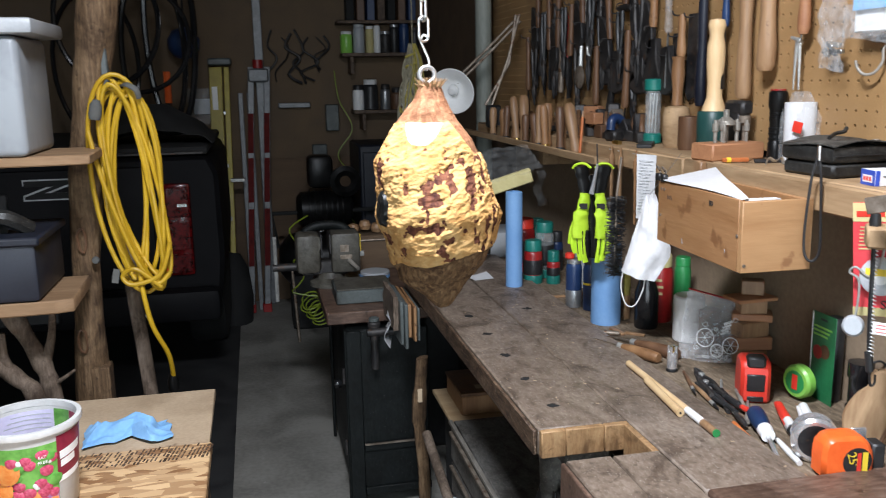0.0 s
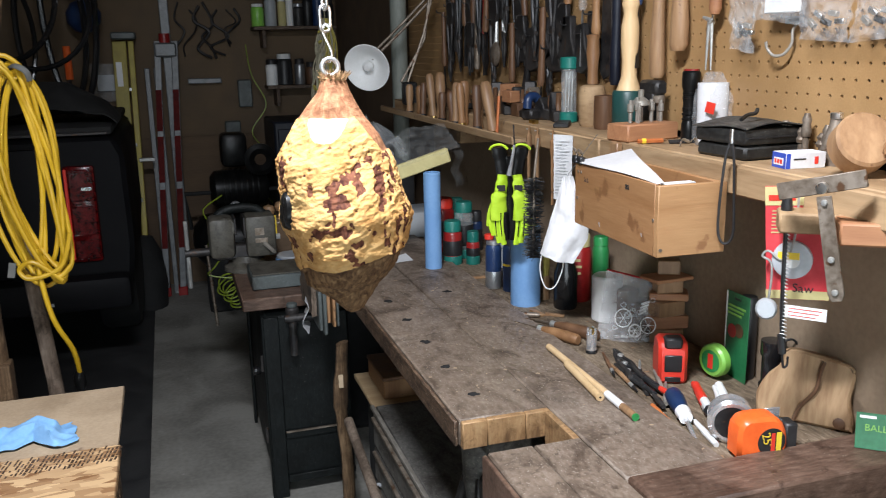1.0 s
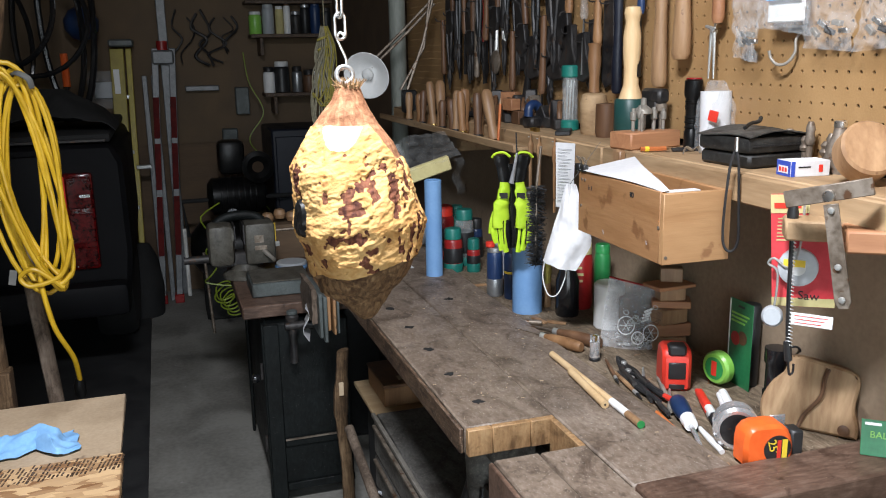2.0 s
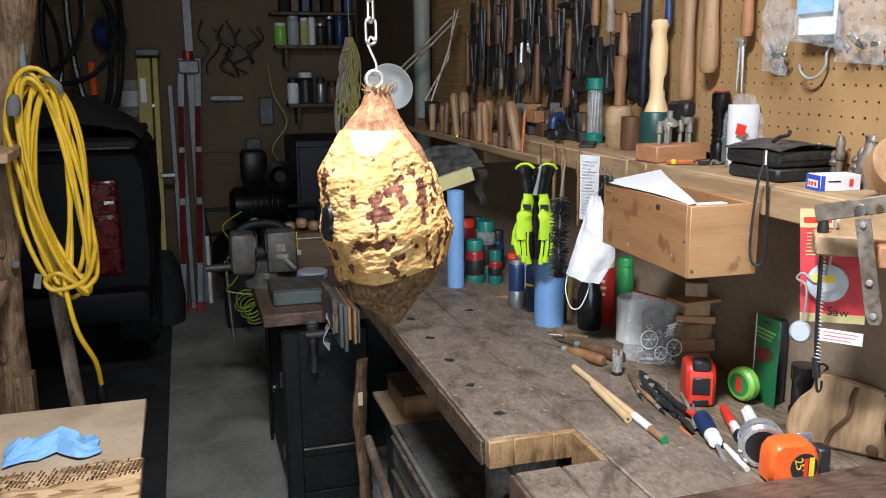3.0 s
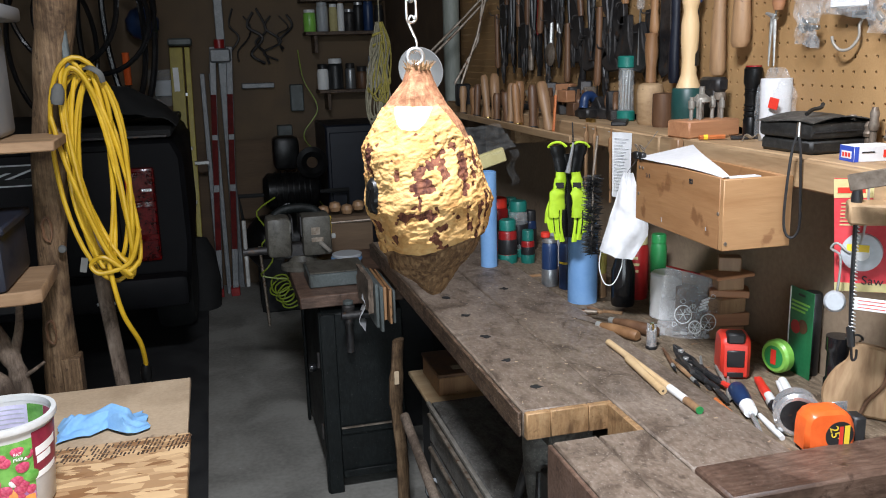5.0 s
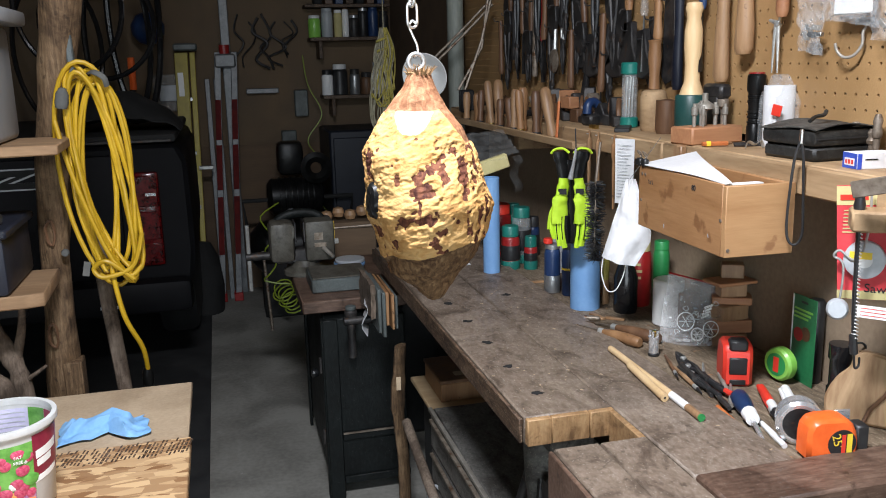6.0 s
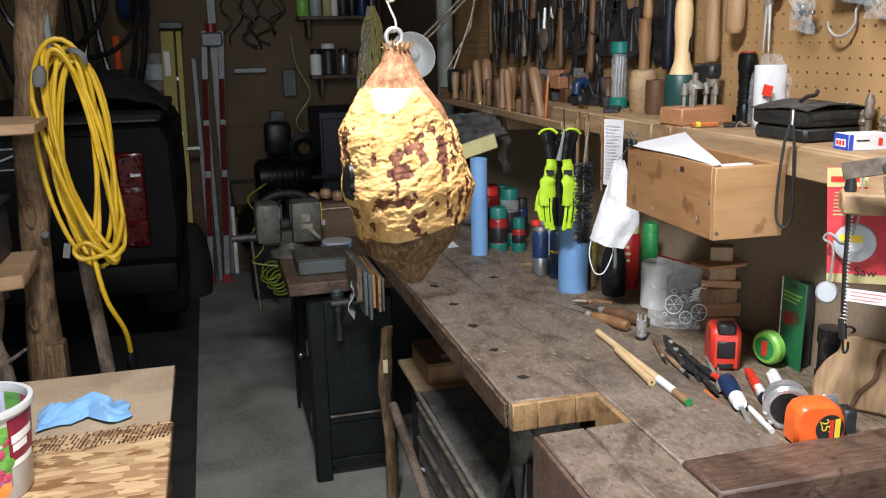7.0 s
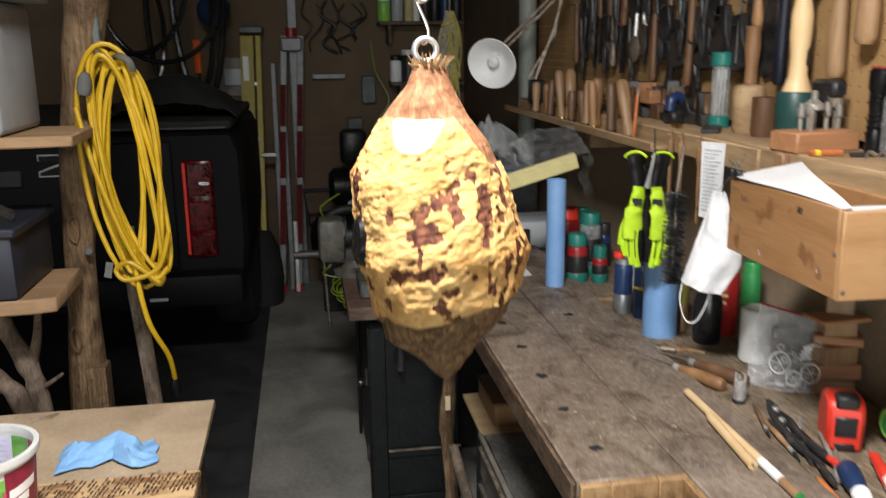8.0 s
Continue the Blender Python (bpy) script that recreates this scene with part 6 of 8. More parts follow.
tagged(part("wood_shavings", shv, "handle_wood"), "pale wood shavings in the tool tray", "wood shavings", kind="stuff")
for k, (x, y, l_, w_) in enumerate(((0.845, 1.86, 0.05, 0.012), (0.875, 1.83, 0.045, 0.01), (0.815, 2.2, 0.06, 0.01))):
    solo("wood_scrap", box(-l_ / 2, l_ / 2, -w_ / 2, w_ / 2, 0, 0.006, 0.001), "handle_wood", "thin scrap of wood lying in the tray", "wood scrap", (x, y, TR), (0, 0, 100 + 40 * k), "wood scraps")

# ---- tools on the pegboard ----
PX = WALL_X - 0.012


def peg(parent, z=0.0):
    part("peg_hook", tube(curve([(0.008, 0, z), (-0.02, 0, z - 0.002), (-0.026, 0, z + 0.008)], 4), 0.0018, 6), "iron", parent)


def hung_handle(y, z, ln_, r, material, label, cat, head=None, tilt=0.0, x=PX - 0.022, head_mat="iron", group="hanging tools"):
    """A tool hanging head up or head down from a peg; handle along -z."""
    t = thing("hand_tool" if cat == "tool" else cat.replace(" ", "_"), (x, y, z), 0, label, cat, group, rot=(tilt, 0, 0))
    prof_ = [(0, -ln_), (r * 0.8, -ln_ + 0.001), (r * 1.1, -ln_ + 0.012), (r * 1.05, -ln_ * 0.75), (r * 0.82, -ln_ * 0.45), (r * 0.95, -ln_ * 0.15), (r * 0.8, 0), (0, 0.001)]
    b_ = lathe(prof_, 14)
    for v in b_.verts:
        v.co += Vector((0.10 * r * noise.noise(v.co * 60 + Vector((y * 9, 0, 0))), 0.22 * r * noise.noise(Vector((y * 31, 0.3, v.co.z * 11))) + 0.10 * r * noise.noise(v.co * 70), 0))
        v.co.x *= 0.85
    part("handle", b_, material, t)
    if head == "hammer":
        b_ = lathe([(0, -0.05), (0.011, -0.05), (0.012, -0.046), (0.009, -0.036), (0.010, 0.0), (0.009, 0.03), (0.004, 0.055), (0, 0.056)], 12)
        b_.transform(Matrix.Rotation(radians(90), 4, "X"))
        part("head", b_, head_mat, t, "", (0, 0, 0.01))
    elif head == "axe":
        b_ = prism([(-0.018, 0.0), (-0.015, 0.055), (-0.05, 0.098), (-0.075, 0.075), (-0.082, 0.0), (-0.075, -0.065), (-0.045, -0.05)], -0.007, 0.007, 0.002)
        b_.transform(Matrix.Rotation(radians(90), 4, "Y") @ Matrix.Rotation(radians(90), 4, "Z"))
        part("blade", b_, head_mat, t, "", (0, 0.02, -0.01), (0, 0, 0))
    elif head == "blade":
        part("ferrule", can(r * 0.7, 0.015, 0.001, 12), "brass", t)
        part("blade", tube([(0, 0, 0.015), (0, 0, 0.08), (0, 0, 0.17)], [0.006, 0.008, 0.007], 8, flat=0.25), head_mat, t)
    elif head == "down_blade":
        part("blade", tube([(0, 0, -ln_), (0, 0, -ln_ - 0.06), (0, 0, -ln_ - 0.13)], [0.006, 0.012, 0.017], 8, flat=0.2), head_mat, t)
    peg(t, 0.0)
    return t


def hung_pliers(y, z, ln_, material, label, head_mat="iron", spread=0.012, x=PX - 0.02):
    """Two-legged tool (pliers, snips) hanging jaws down."""
    t = thing("pliers", (x, y, z), 0, label, "pliers", "hanging pliers and snips")
    for s in (-1, 1):
        part("grip", tube(curve([(0, s * spread * 1.4, 0), (0, s * spread * 1.5, -ln_ * 0.25), (0, s * spread * 0.6, -ln_ * 0.55), (0, s * 0.004, -ln_ * 0.68)], 5), 0.006, 8), material, t)
        part("jaw", tube([(0, -s * 0.003, -ln_ * 0.66), (0, -s * 0.009, -ln_ * 0.8), (0, -s * 0.002, -ln_)], [0.008, 0.010, 0.003], 8, flat=0.6), head_mat, t)
    b_ = can(0.012, 0.012, 0.002, 14)
    b_.transform(Matrix.Rotation(radians(90), 4, "Y"))
    part("pivot", b_, head_mat, t, "", (-0.006, 0, -ln_ * 0.66))
    peg(t, -0.004)
    return t


for y, z, ln_, tone in ((1.955, 1.50, 0.20, "iron"), (2.03, 1.46, 0.17, "iron"), (1.845, 1.40, 0.10, "walnut")):
    sw = thing("scraper_blade", (PX - 0.006, y, z), 0, "broad dark steel blade hanging flat on the board", "blade", "blades on the board")
    b_ = prism([(-0.020, 0.0), (0.022, 0.0), (0.030, -ln_ * 0.9), (0.012, -ln_), (-0.028, -ln_ * 0.93)], -0.0015, 0.0015, 0.0005)
    b_.transform(Matrix.Rotation(radians(90), 4, "Z") @ Matrix.Rotation(radians(90), 4, "X"))
    part("blade", b_, tone, sw)
    peg(sw, -0.006)
hung_handle(1.637, 1.575, 0.21, 0.019, "handle_wood", "thick pale wooden club handle hanging on the board", "club")
hung_handle(1.712, 1.575, 0.265, 0.017, "handle_wood", "tapered wooden handle hanging on the board", "club")
hung_handle(1.52, 1.56, 0.13, 0.012, "block_x", "short red-brown wooden handle", "club")
hung_handle(1.79, 1.56, 0.10, 0.009, "navy", "blue plastic file handle", "file", "down_blade")
hung_handle(1.885, 1.54, 0.25, 0.013, "navy_dark", "long dark screwdriver with a black handle", "screwdriver", "blade")
hung_handle(1.98, 1.50, 0.10, 0.012, "oak", "brown-handled file on the board", "file", "down_blade")
hung_handle(2.05, 1.56, 0.10, 0.011, "bag_dust", "clear plastic-handled chisel on the board", "chisel", "down_blade", head_mat="steel")
hung_handle(2.13, 1.48, 0.12, 0.013, "oak", "hatchet with a wooden handle, blade down", "hatchet", "axe", 180)
hung_handle(2.20, 1.54, 0.22, 0.012, "walnut", "hatchet with a dark handle on the board", "hatchet", "axe", 176)
hung_handle(2.30, 1.55, 0.20, 0.013, "walnut", "hammer with a brown wooden handle", "hammer", "hammer", 183)
hung_handle(2.36, 1.40, 0.16, 0.012, "iron", "dark steel bar tool leaning on the board", "pry bar", None, 14)
hung_handle(2.41, 1.55, 0.16, 0.012, "handle_wood", "pale-handled adze on the board", "adze", "axe", 170)
hung_pliers(2.24, 1.38, 0.14, "black", "black-handled pliers hanging on the board")
hung_pliers(2.47, 1.58, 0.26, "black", "long-handled black snips hanging on the board")
hung_pliers(2.56, 1.60, 0.28, "steel", "large steel shears hanging on the board", "iron")
hung_pliers(2.66, 1.58, 0.27, "black", "black loppers hanging on the board")
hung_pliers(2.74, 1.56, 0.22, "dark_red", "red-handled wrench hanging on the board", "iron")
hung_pliers(2.84, 1.60, 0.30, "iron", "iron tongs hanging on the board")
hung_pliers(2.96, 1.58, 0.28, "black", "black tinsnips hanging on the board", "iron")
hung_handle(2.52, 1.55, 0.26, 0.014, "walnut", "brown wooden hammer handle on the board", "hammer", "hammer", 181)
hung_handle(2.62, 1.52, 0.20, 0.009, "iron", "long iron rod tool hanging on the board", "rod")
hung_handle(2.79, 1.55, 0.24, 0.010, "steel_old", "steel bar hanging on the board", "rod")
hung_handle(2.90, 1.55, 0.22, 0.012, "walnut", "dark handle hanging on the board", "hammer", "hammer", 178)
hung_handle(3.05, 1.52, 0.20, 0.012, "iron", "iron tool hanging at the far end of the board", "rod")
rt_ = random.Random(21)
for k in range(4, 26):
    y = 2.04 + 0.042 * k + rt_.uniform(-0.01, 0.01)
    z = 1.50 + rt_.uniform(-0.06, 0.12)
    kind = k % 5
    if kind == 0:
        hung_handle(y, z, rt_.uniform(0.14, 0.22), 0.011, "walnut", "old wooden-handled tool hanging on the board", "chisel", "down_blade", rt_.uniform(-4, 4), PX - 0.035, "iron")
    elif kind == 1:
        hung_pliers(y, z, rt_.uniform(0.16, 0.24), "black", "black-handled pliers hanging on the board", "iron", 0.010, PX - 0.04)
    elif kind == 2:
        hung_handle(y, z, rt_.uniform(0.12, 0.2), 0.010, "iron", "dark iron rasp hanging on the board", "rasp", None, rt_.uniform(-6, 6), PX - 0.03)
    elif kind == 3:
        hung_handle(y, z - 0.02, rt_.uniform(0.16, 0.24), 0.012, "walnut", "hatchet with a dark worn handle on the board", "hatchet", "axe", 178 + rt_.uniform(-5, 5), PX - 0.03)
    else:
        hung_pliers(y, z + 0.02, rt_.uniform(0.2, 0.28), "iron", "rusty iron shears hanging on the board", "iron", 0.014, PX - 0.03)
for k, (y, x, w, h) in enumerate(((2.17, 1.03, 0.05, 0.05), (2.27, 1.02, 0.06, 0.07), (2.56, 1.0, 0.05, 0.06), (2.66, 0.99, 0.06, 0.05), (2.80, 0.98, 0.07, 0.06))):
    pn_ = thing("block_plane", (x, y, SH), 12 * k, "small dark iron plane on the shelf", "plane", "planes on the shelf")
    part("sole", box(-w * 0.4, w * 0.4, -w, w, 0, 0.018, 0.004), "iron", pn_)
    part("knob", lathe([(0, 0.018), (0.012, 0.018), (0.009, 0.03), (0.014, h * 0.8), (0.0, h)], 14), "walnut", pn_, "", (0, w * 0.5, 0))
    part("iron_wedge", box(-w * 0.3, w * 0.3, -0.006, 0.006, 0, h, 0.002), "steel_old", pn_, "", (0, -w * 0.3, 0.015), (-25, 0, 0))
rj_ = random.Random(9)
for k in range(9):
    y = 2.14 + 0.055 * k
    hh = rj_.uniform(0.05, 0.10)
    jp = thing("iron_jack_plane", (1.02 - 0.012 * (k % 3), y, SH), rj_.uniform(50, 120), "old black iron hand plane standing on the shelf", "plane", "dark planes along the shelf")
    part("body", prism([(-0.045, 0), (0.05, 0), (0.05, 0.018), (0.02, 0.022), (0.012, hh), (-0.006, hh), (-0.018, 0.03), (-0.045, 0.026)], -0.016, 0.016, 0.003), "iron", jp, "", (0, 0, 0), (90, 0, 0))
    part("grip", tube(curve([(-0.032, 0, 0.026), (-0.026, 0, 0.045), (-0.034, 0, 0.07)], 5), 0.007, 8), "walnut", jp)
for k in range(6):
    z = 1.385 + 0.022 * (k % 2)
    ah = thing("hanging_axe", (PX - 0.02, 2.05 + 0.074 * k, z), 0, "dark iron axe head hanging on the board", "axe head", "axe heads on the board")
    b_ = prism([(-0.02, 0.045), (0.02, 0.045), (0.026, -0.01), (0.055, -0.058), (0.0, -0.074), (-0.05, -0.060), (-0.026, -0.01)], -0.009, 0.009, 0.003)
    b_.transform(Matrix.Rotation(radians(90), 4, "Z") @ Matrix.Rotation(radians(90), 4, "X"))
    part("head", b_, "iron", ah, "", (0, 0, 0), (8 * (k % 3) - 8, 0, 0))
    peg(ah, 0.025)
gw = thing("trowel", (PX - 0.03, 2.60, 1.36), 0, "round grey steel scraper head hanging on the board", "scraper")
b_ = lathe([(0, 0), (0.034, 0.0), (0.036, 0.003), (0.03, 0.008), (0, 0.01)], 20)
b_.transform(Matrix.Rotation(radians(-90), 4, "Y"))
part("disc", b_, "steel_old", gw)
part("stem", tube([(0, 0, 0.02), (0.004, 0, 0.16)], [0.008, 0.005], 8), "steel", gw)
gw2 = thing("trowel", (PX - 0.03, 2.69, 1.34), 0, "dark oval scraper hanging on the board", "scraper")
part("disc", tube([(0, 0, -0.035), (0, 0, 0), (0, 0, 0.035)], [0.01, 0.024, 0.012], 12, flat=0.3), "iron", gw2)
part("stem", tube([(0, 0, 0.02), (0.004, 0, 0.20)], [0.007, 0.006], 8), "black", gw2)
# small steel compass and pincers by the bags
cp = thing("dividers", (PX - 0.014, 1.545, 1.415), 0, "small steel dividers hanging from a hook", "dividers")
for s in (-1, 1):
    part("leg", tube([(0, 0.003 * s, 0.01), (0, 0.006 * s, -0.03), (0, 0.008 * s, -0.085)], [0.004, 0.003, 0.0015], 8), "steel", cp)
part("wing_nut", tube([(0, 0.022, 0.012), (0, 0, 0.006), (0, -0.006, 0.0)], [0.003, 0.005, 0.006], 8), "steel", cp)
part("hanger", tube([(0.004, 0, 0.0), (0.004, -0.004, 0.07)], 0.002, 6), "steel", cp)
pincer = thing("plier_stand", (1.03, 1.70, SH), 0, "dark steel pincers standing on the shelf", "pincers")
part("jaw_block", box(-0.012, 0.012, -0.02, 0.02, 0.0, 0.11, 0.004), "iron", pincer)
part("jaw_cap", box(-0.014, 0.014, -0.035, 0.035, 0.085, 0.115, 0.006), "iron", pincer)
hk = thing("peg_hook", (PX, 1.332, 1.412), 0, "large bent steel peg hook with a label plate", "hook")
part("hook", tube(curve([(0.006, 0, 0), (-0.004, 0, -0.015), (-0.006, -0.002, -0.035), (-0.012, 0.008, -0.052), (-0.018, 0.024, -0.055), (-0.022, 0.036, -0.045), (-0.024, 0.040, -0.032)], 6), 0.0026, 10), "steel_dull", hk)
part("label_plate", box(-0.004, -0.002, -0.022, 0.020, -0.004, 0.008, 0), "grey_plastic", hk)
part("label_text_bar", box(-0.0045, -0.004, -0.014, 0.012, 0.0, 0.004, 0), "black", hk)


def hanging_bag(y, z, w, h, seed, extra=None):
    t = thing("parts_bag", (PX - 0.012, y, z), 0, "crumpled clear plastic bag of small parts on the pegboard", "plastic bag", "bags on the pegboard")

    def fn(side):
        return lambda u, v: (-0.004 - side * (0.018 * math.sin(math.pi * u) * math.sin(math.pi * min(1, v * 0.9 + 0.08))) + 0.008 * noise.noise(Vector((u * 7, v * 7, seed))) - 0.012 - 0.005 * noise.noise(Vector((u * 17, v * 15, seed + 3))),
                             (u - 0.5) * w * (1 + 0.15 * math.sin(v * 4 + seed)) + 0.008 * noise.noise(Vector((v * 5, seed, u * 3))), -h * v + 0.02 * (u - 0.5) * math.sin(seed * 2))
    part("front_film", sheet(40, 40, fn(1), 0), "bag", t)
    part("back_film", sheet(12, 12, fn(-0.4), 0), "bag", t)
    for q in range(5):
        part("small_part", box(-0.004, 0.004, -0.009, 0.009, 0, 0.008, 0.001), ("zinc", "steel_dull", "iron")[q % 3], t, "", (-0.014, (q - 2) * w * 0.13, -h * 0.8 + 0.012 * (q % 2)), (10 * q, 0, 0))
    return t


hanging_bag(1.43, 1.50, 0.07, 0.135, 1.3)
bg = hanging_bag(1.33, 1.52, 0.10, 0.11, 4.1)
part("blue_tag", box(-0.03, -0.028, -0.045, 0.035, -0.06, -0.035, 0), "blue_rag", bg, "pale blue printed tag")
part("inner_card", box(-0.022, -0.012, -0.04, 0.04, -0.095, -0.02, 0.002), "white", bg)
part("clear_shell", box(-0.05, -0.02, -0.04, 0.035, -0.105, -0.05, 0.006, 2), "bag", bg, "clear blister shell")
hanging_bag(1.235, 1.50, 0.12, 0.12, 7.7)
bg = hanging_bag(1.13, 1.50, 0.10, 0.12, 9.2)
part("price_tag", box(-0.03, -0.028, -0.04, -0.02, -0.03, -0.008, 0), "white", bg)

# ---- post, shelves and cord at the passage ----
post = thing("rough_post", (-0.392, 2.37, 0), 0, "rough peeled tree trunk post, brown with dark knots", "post")
pts, rad = [], []
for k in range(101):
    z = 0.025 * k
    pts.append((-0.036 + 0.052 * min(z, 1.6) ** 2 + 0.09 * max(0, z - 1.6) + 0.006 * math.sin(z * 4.1), 0.01 * math.sin(z * 3), z))
    rad.append(0.0405 + 0.004 * math.sin(z * 5.3) + 0.003 * math.sin(z * 13))
b_ = tube(pts, rad, 44)
for v in b_.verts:
    d = noise.noise(Vector((v.co.x * 25, v.co.y * 25, v.co.z * 6))) * 0.006 + noise.noise(Vector((v.co.x * 90, v.co.y * 90, v.co.z * 12))) * 0.003
    q = Vector((v.co.x + 0.036 - 0.052 * min(v.co.z, 1.6) ** 2, v.co.y, 0)).normalized()
    v.co += q * d
part("trunk", b_, "pole", post, sharp=70)
part("stub", box(-0.005, 0.040, -0.042, 0.02, 0.45, 0.645, 0.003), "pole", post, "sawn-off branch stub")
for z, kx in ((0.72, -0.016), (0.98, 0.006)):
    b_ = tube([(0.011 * math.cos(q * 0.449), 0, 0.030 * math.sin(q * 0.449)) for q in range(14)], 0.0035, 6, True)
    for v in b_.verts:
        v.co += Vector((0.004 * noise.noise(v.co * 50 + Vector((z, 0, 0))), 0, 0.006 * noise.noise(v.co * 40)))
    part("knot_ring", b_, "walnut", post, "dark ring of an overgrown knot", (kx, -0.0415, z))
part("metal_strap", box(0.088, 0.104, -0.044, -0.016, 1.34, 1.45, 0.003), "grey_paint", post, "grey metal hanger plate")
# stands for the cord's clear plug end hanging at the post
part("reflector", lathe([(0, 0), (0.010, 0), (0.008, 0.008), (0, 0.01)], 12), "cord_grey", post, "grey plug end of the cord", (0.035, -0.046, 0.93), (90, 0, 0))
# horizontal shelves of rough boards to the side of the post
for z, th, yy in ((1.192, 0.022, 2.06), (0.868, 0.03, 2.05)):
    s_ = thing("side_shelf", (0, 0, z), 0, "rough-edged pine board shelf fixed to the post", "shelf", "shelves beside the post")
    o = [(-1.5, yy + 0.36), (-1.5, yy - 0.015), (-0.9, yy - 0.02), (-0.5, yy - 0.01), (-0.40, yy - 0.004), (-0.302 - 0.06 * (z < 1), yy + 0.01), (-0.31 - 0.06 * (z < 1), yy + 0.25), (-0.47, yy + 0.25), (-0.47, yy + 0.36)]
    part("board", prism(o, 0, th, 0.003), "side_board", s_)
tote = thing("grey_tote", (-0.752, 2.17, 1.215), 0, "translucent grey plastic storage tote with a lid", "storage box")
part("box_wall", box(-0.32, 0.335, -0.13, 0.13, 0.0, 0.25, 0.015, 3), "tote_grey", tote)
part("lid", box(-0.34, 0.372, -0.15, 0.15, 0.252, 0.285, 0.008, 2), "grey_plastic", tote, "grey plastic lid")
part("printed_mark", tube([(-0.16 + 0.014 * k, -0.1325, 0.07 + 0.012 * math.sin(k * 1.3) + 0.002 * k) for k in range(14)], 0.003, 5), "lime", tote, "green printed mark")
for k in range(3):
    part("ridge", box(0.10 + 0.07 * k, 0.106 + 0.07 * k, -0.134, -0.129, 0.02, 0.23, 0.001), "tote_grey", tote)
tote2 = thing("blue_tote", (-0.74, 2.17, 0.899), 0, "dark blue plastic tub with rope and rags", "storage box")
part("tub_wall", box(-0.30, 0.315, -0.13, 0.13, 0.0, 0.135, 0.012, 2), "navy_dark", tote2)
part("rim", box(-0.31, 0.325, -0.14, 0.14, 0.125, 0.145, 0.005), "navy_dark", tote2)
for k in range(9):
    rx = -0.2 + 0.055 * k
    part("rag", tube(curve([(rx - 0.05, -0.06, 0.145), (rx, -0.09, 0.165 + 0.01 * (k % 3)), (rx + 0.05, -0.05, 0.15)], 5), 0.018, 8), "leather", tote2, "grey cloth")
part("tin", can(0.045, 0.09, 0.004), "brass", tote2, "dull brass tin", (0.12, -0.05, 0.13))
for route, r, forks in ((((-0.70, 2.20, 1.05), (-0.60, 2.21, 0.92), (-0.522, 2.20, 0.812), (-0.476, 2.20, 0.705), (-0.460, 2.20, 0.613), (-0.44, 2.22, 0.30), (-0.43, 2.22, 0.0)), 0.0185,
                        (((-0.474, 2.20, 0.70), (-0.458, 2.195, 0.745), (-0.446, 2.19, 0.79), (-0.440, 2.19, 0.845)), ((-0.449, 2.19, 0.662), (-0.425, 2.18, 0.678), (-0.402, 2.18, 0.694)))),
                       (((-0.75, 2.16, 0.95), (-0.63, 2.17, 0.80), (-0.537, 2.18, 0.691), (-0.493, 2.18, 0.622), (-0.47, 2.20, 0.35), (-0.47, 2.22, 0.0)), 0.018, (((-0.537, 2.18, 0.691), (-0.55, 2.17, 0.74), (-0.55, 2.17, 0.80)),))):
    dw = thing("driftwood_branch", (0, 0, 0), 0, "grey weathered driftwood branch leaning beside the post", "branch", "driftwood branches")
    m_ = curve(route, 8)
    b_ = tube(m_, [r * (1.0 + 0.12 * math.sin(q * 0.9) + 0.006 * q) for q in range(len(m_))], 14)
    for v in b_.verts:
        v.co += Vector((1, 1, 0)) * 0.0025 * noise.noise(v.co * 30)
    part("branch", b_, "driftwood", dw)
    for q, fork in enumerate(forks):
        m_ = curve(fork, 6)
        part("fork" if q == 0 else "twig", tube(m_, [(r * 0.72 if q == 0 else 0.006) * (1.0 - 0.5 * i / len(m_)) for i in range(len(m_))], 10), "driftwood", dw)
ax = thing("leaning_stick", (-0.285, 2.42, 0), 0, "smooth brown wooden tool handle leaning behind the cord", "tool handle")
part("shaft", tube(curve([(0.05, 0.0, 0.0), (0.02, 0.02, 0.45), (-0.012, 0.05, 0.82), (-0.02, 0.06, 0.95)], 8), 0.021, 12, flat=0.75), "driftwood", ax)

cordt = thing("extension_cord", (-0.250, 2.30, 1.344), 0, "coiled yellow extension cord hanging on the post", "extension cord")
cordt.scale = (1.1, 1.1, 1.1)
rc_ = random.Random(12)
for k in range(9):
    w, h = rc_.uniform(0.034, 0.072), 0.203 + 0.004 * k + rc_.uniform(-0.025, 0.014)
    yo, sh, lean = -0.004 * k, rc_.uniform(-0.010, 0.010), rc_.uniform(-0.036, 0.024)
    loop = []
    for q in range(36):
        a = 2 * math.pi * q / 36
        sn = math.sin(a)
        loop.append((sh + w * math.cos(a) * (1.0 + 0.12 * sn) + 0.012 * sn * sn * (sn < 0) + lean * sn - 0.003 * sn, yo - 0.006 * math.cos(3 * a + k), -0.205 + h * sn + 0.01 * math.cos(a)))
    part("cord_loop", tube(loop, 0.0052, 8, True), "cord", cordt)
part("cord_cross", tube(curve([(-0.075, -0.05, -0.08), (-0.05, -0.06, -0.2), (0.0, -0.06, -0.36), (0.04, -0.06, -0.42), (0.07, -0.055, -0.40)], 8), 0.0052, 8), "cord", cordt)
part("cord_knot", tube(curve([(0.075, -0.05, -0.33), (0.05, -0.062, -0.40), (-0.01, -0.064, -0.42), (-0.03, -0.06, -0.40), (0.0, -0.066, -0.385), (0.05, -0.06, -0.43)], 8), 0.0052, 8), "cord", cordt)
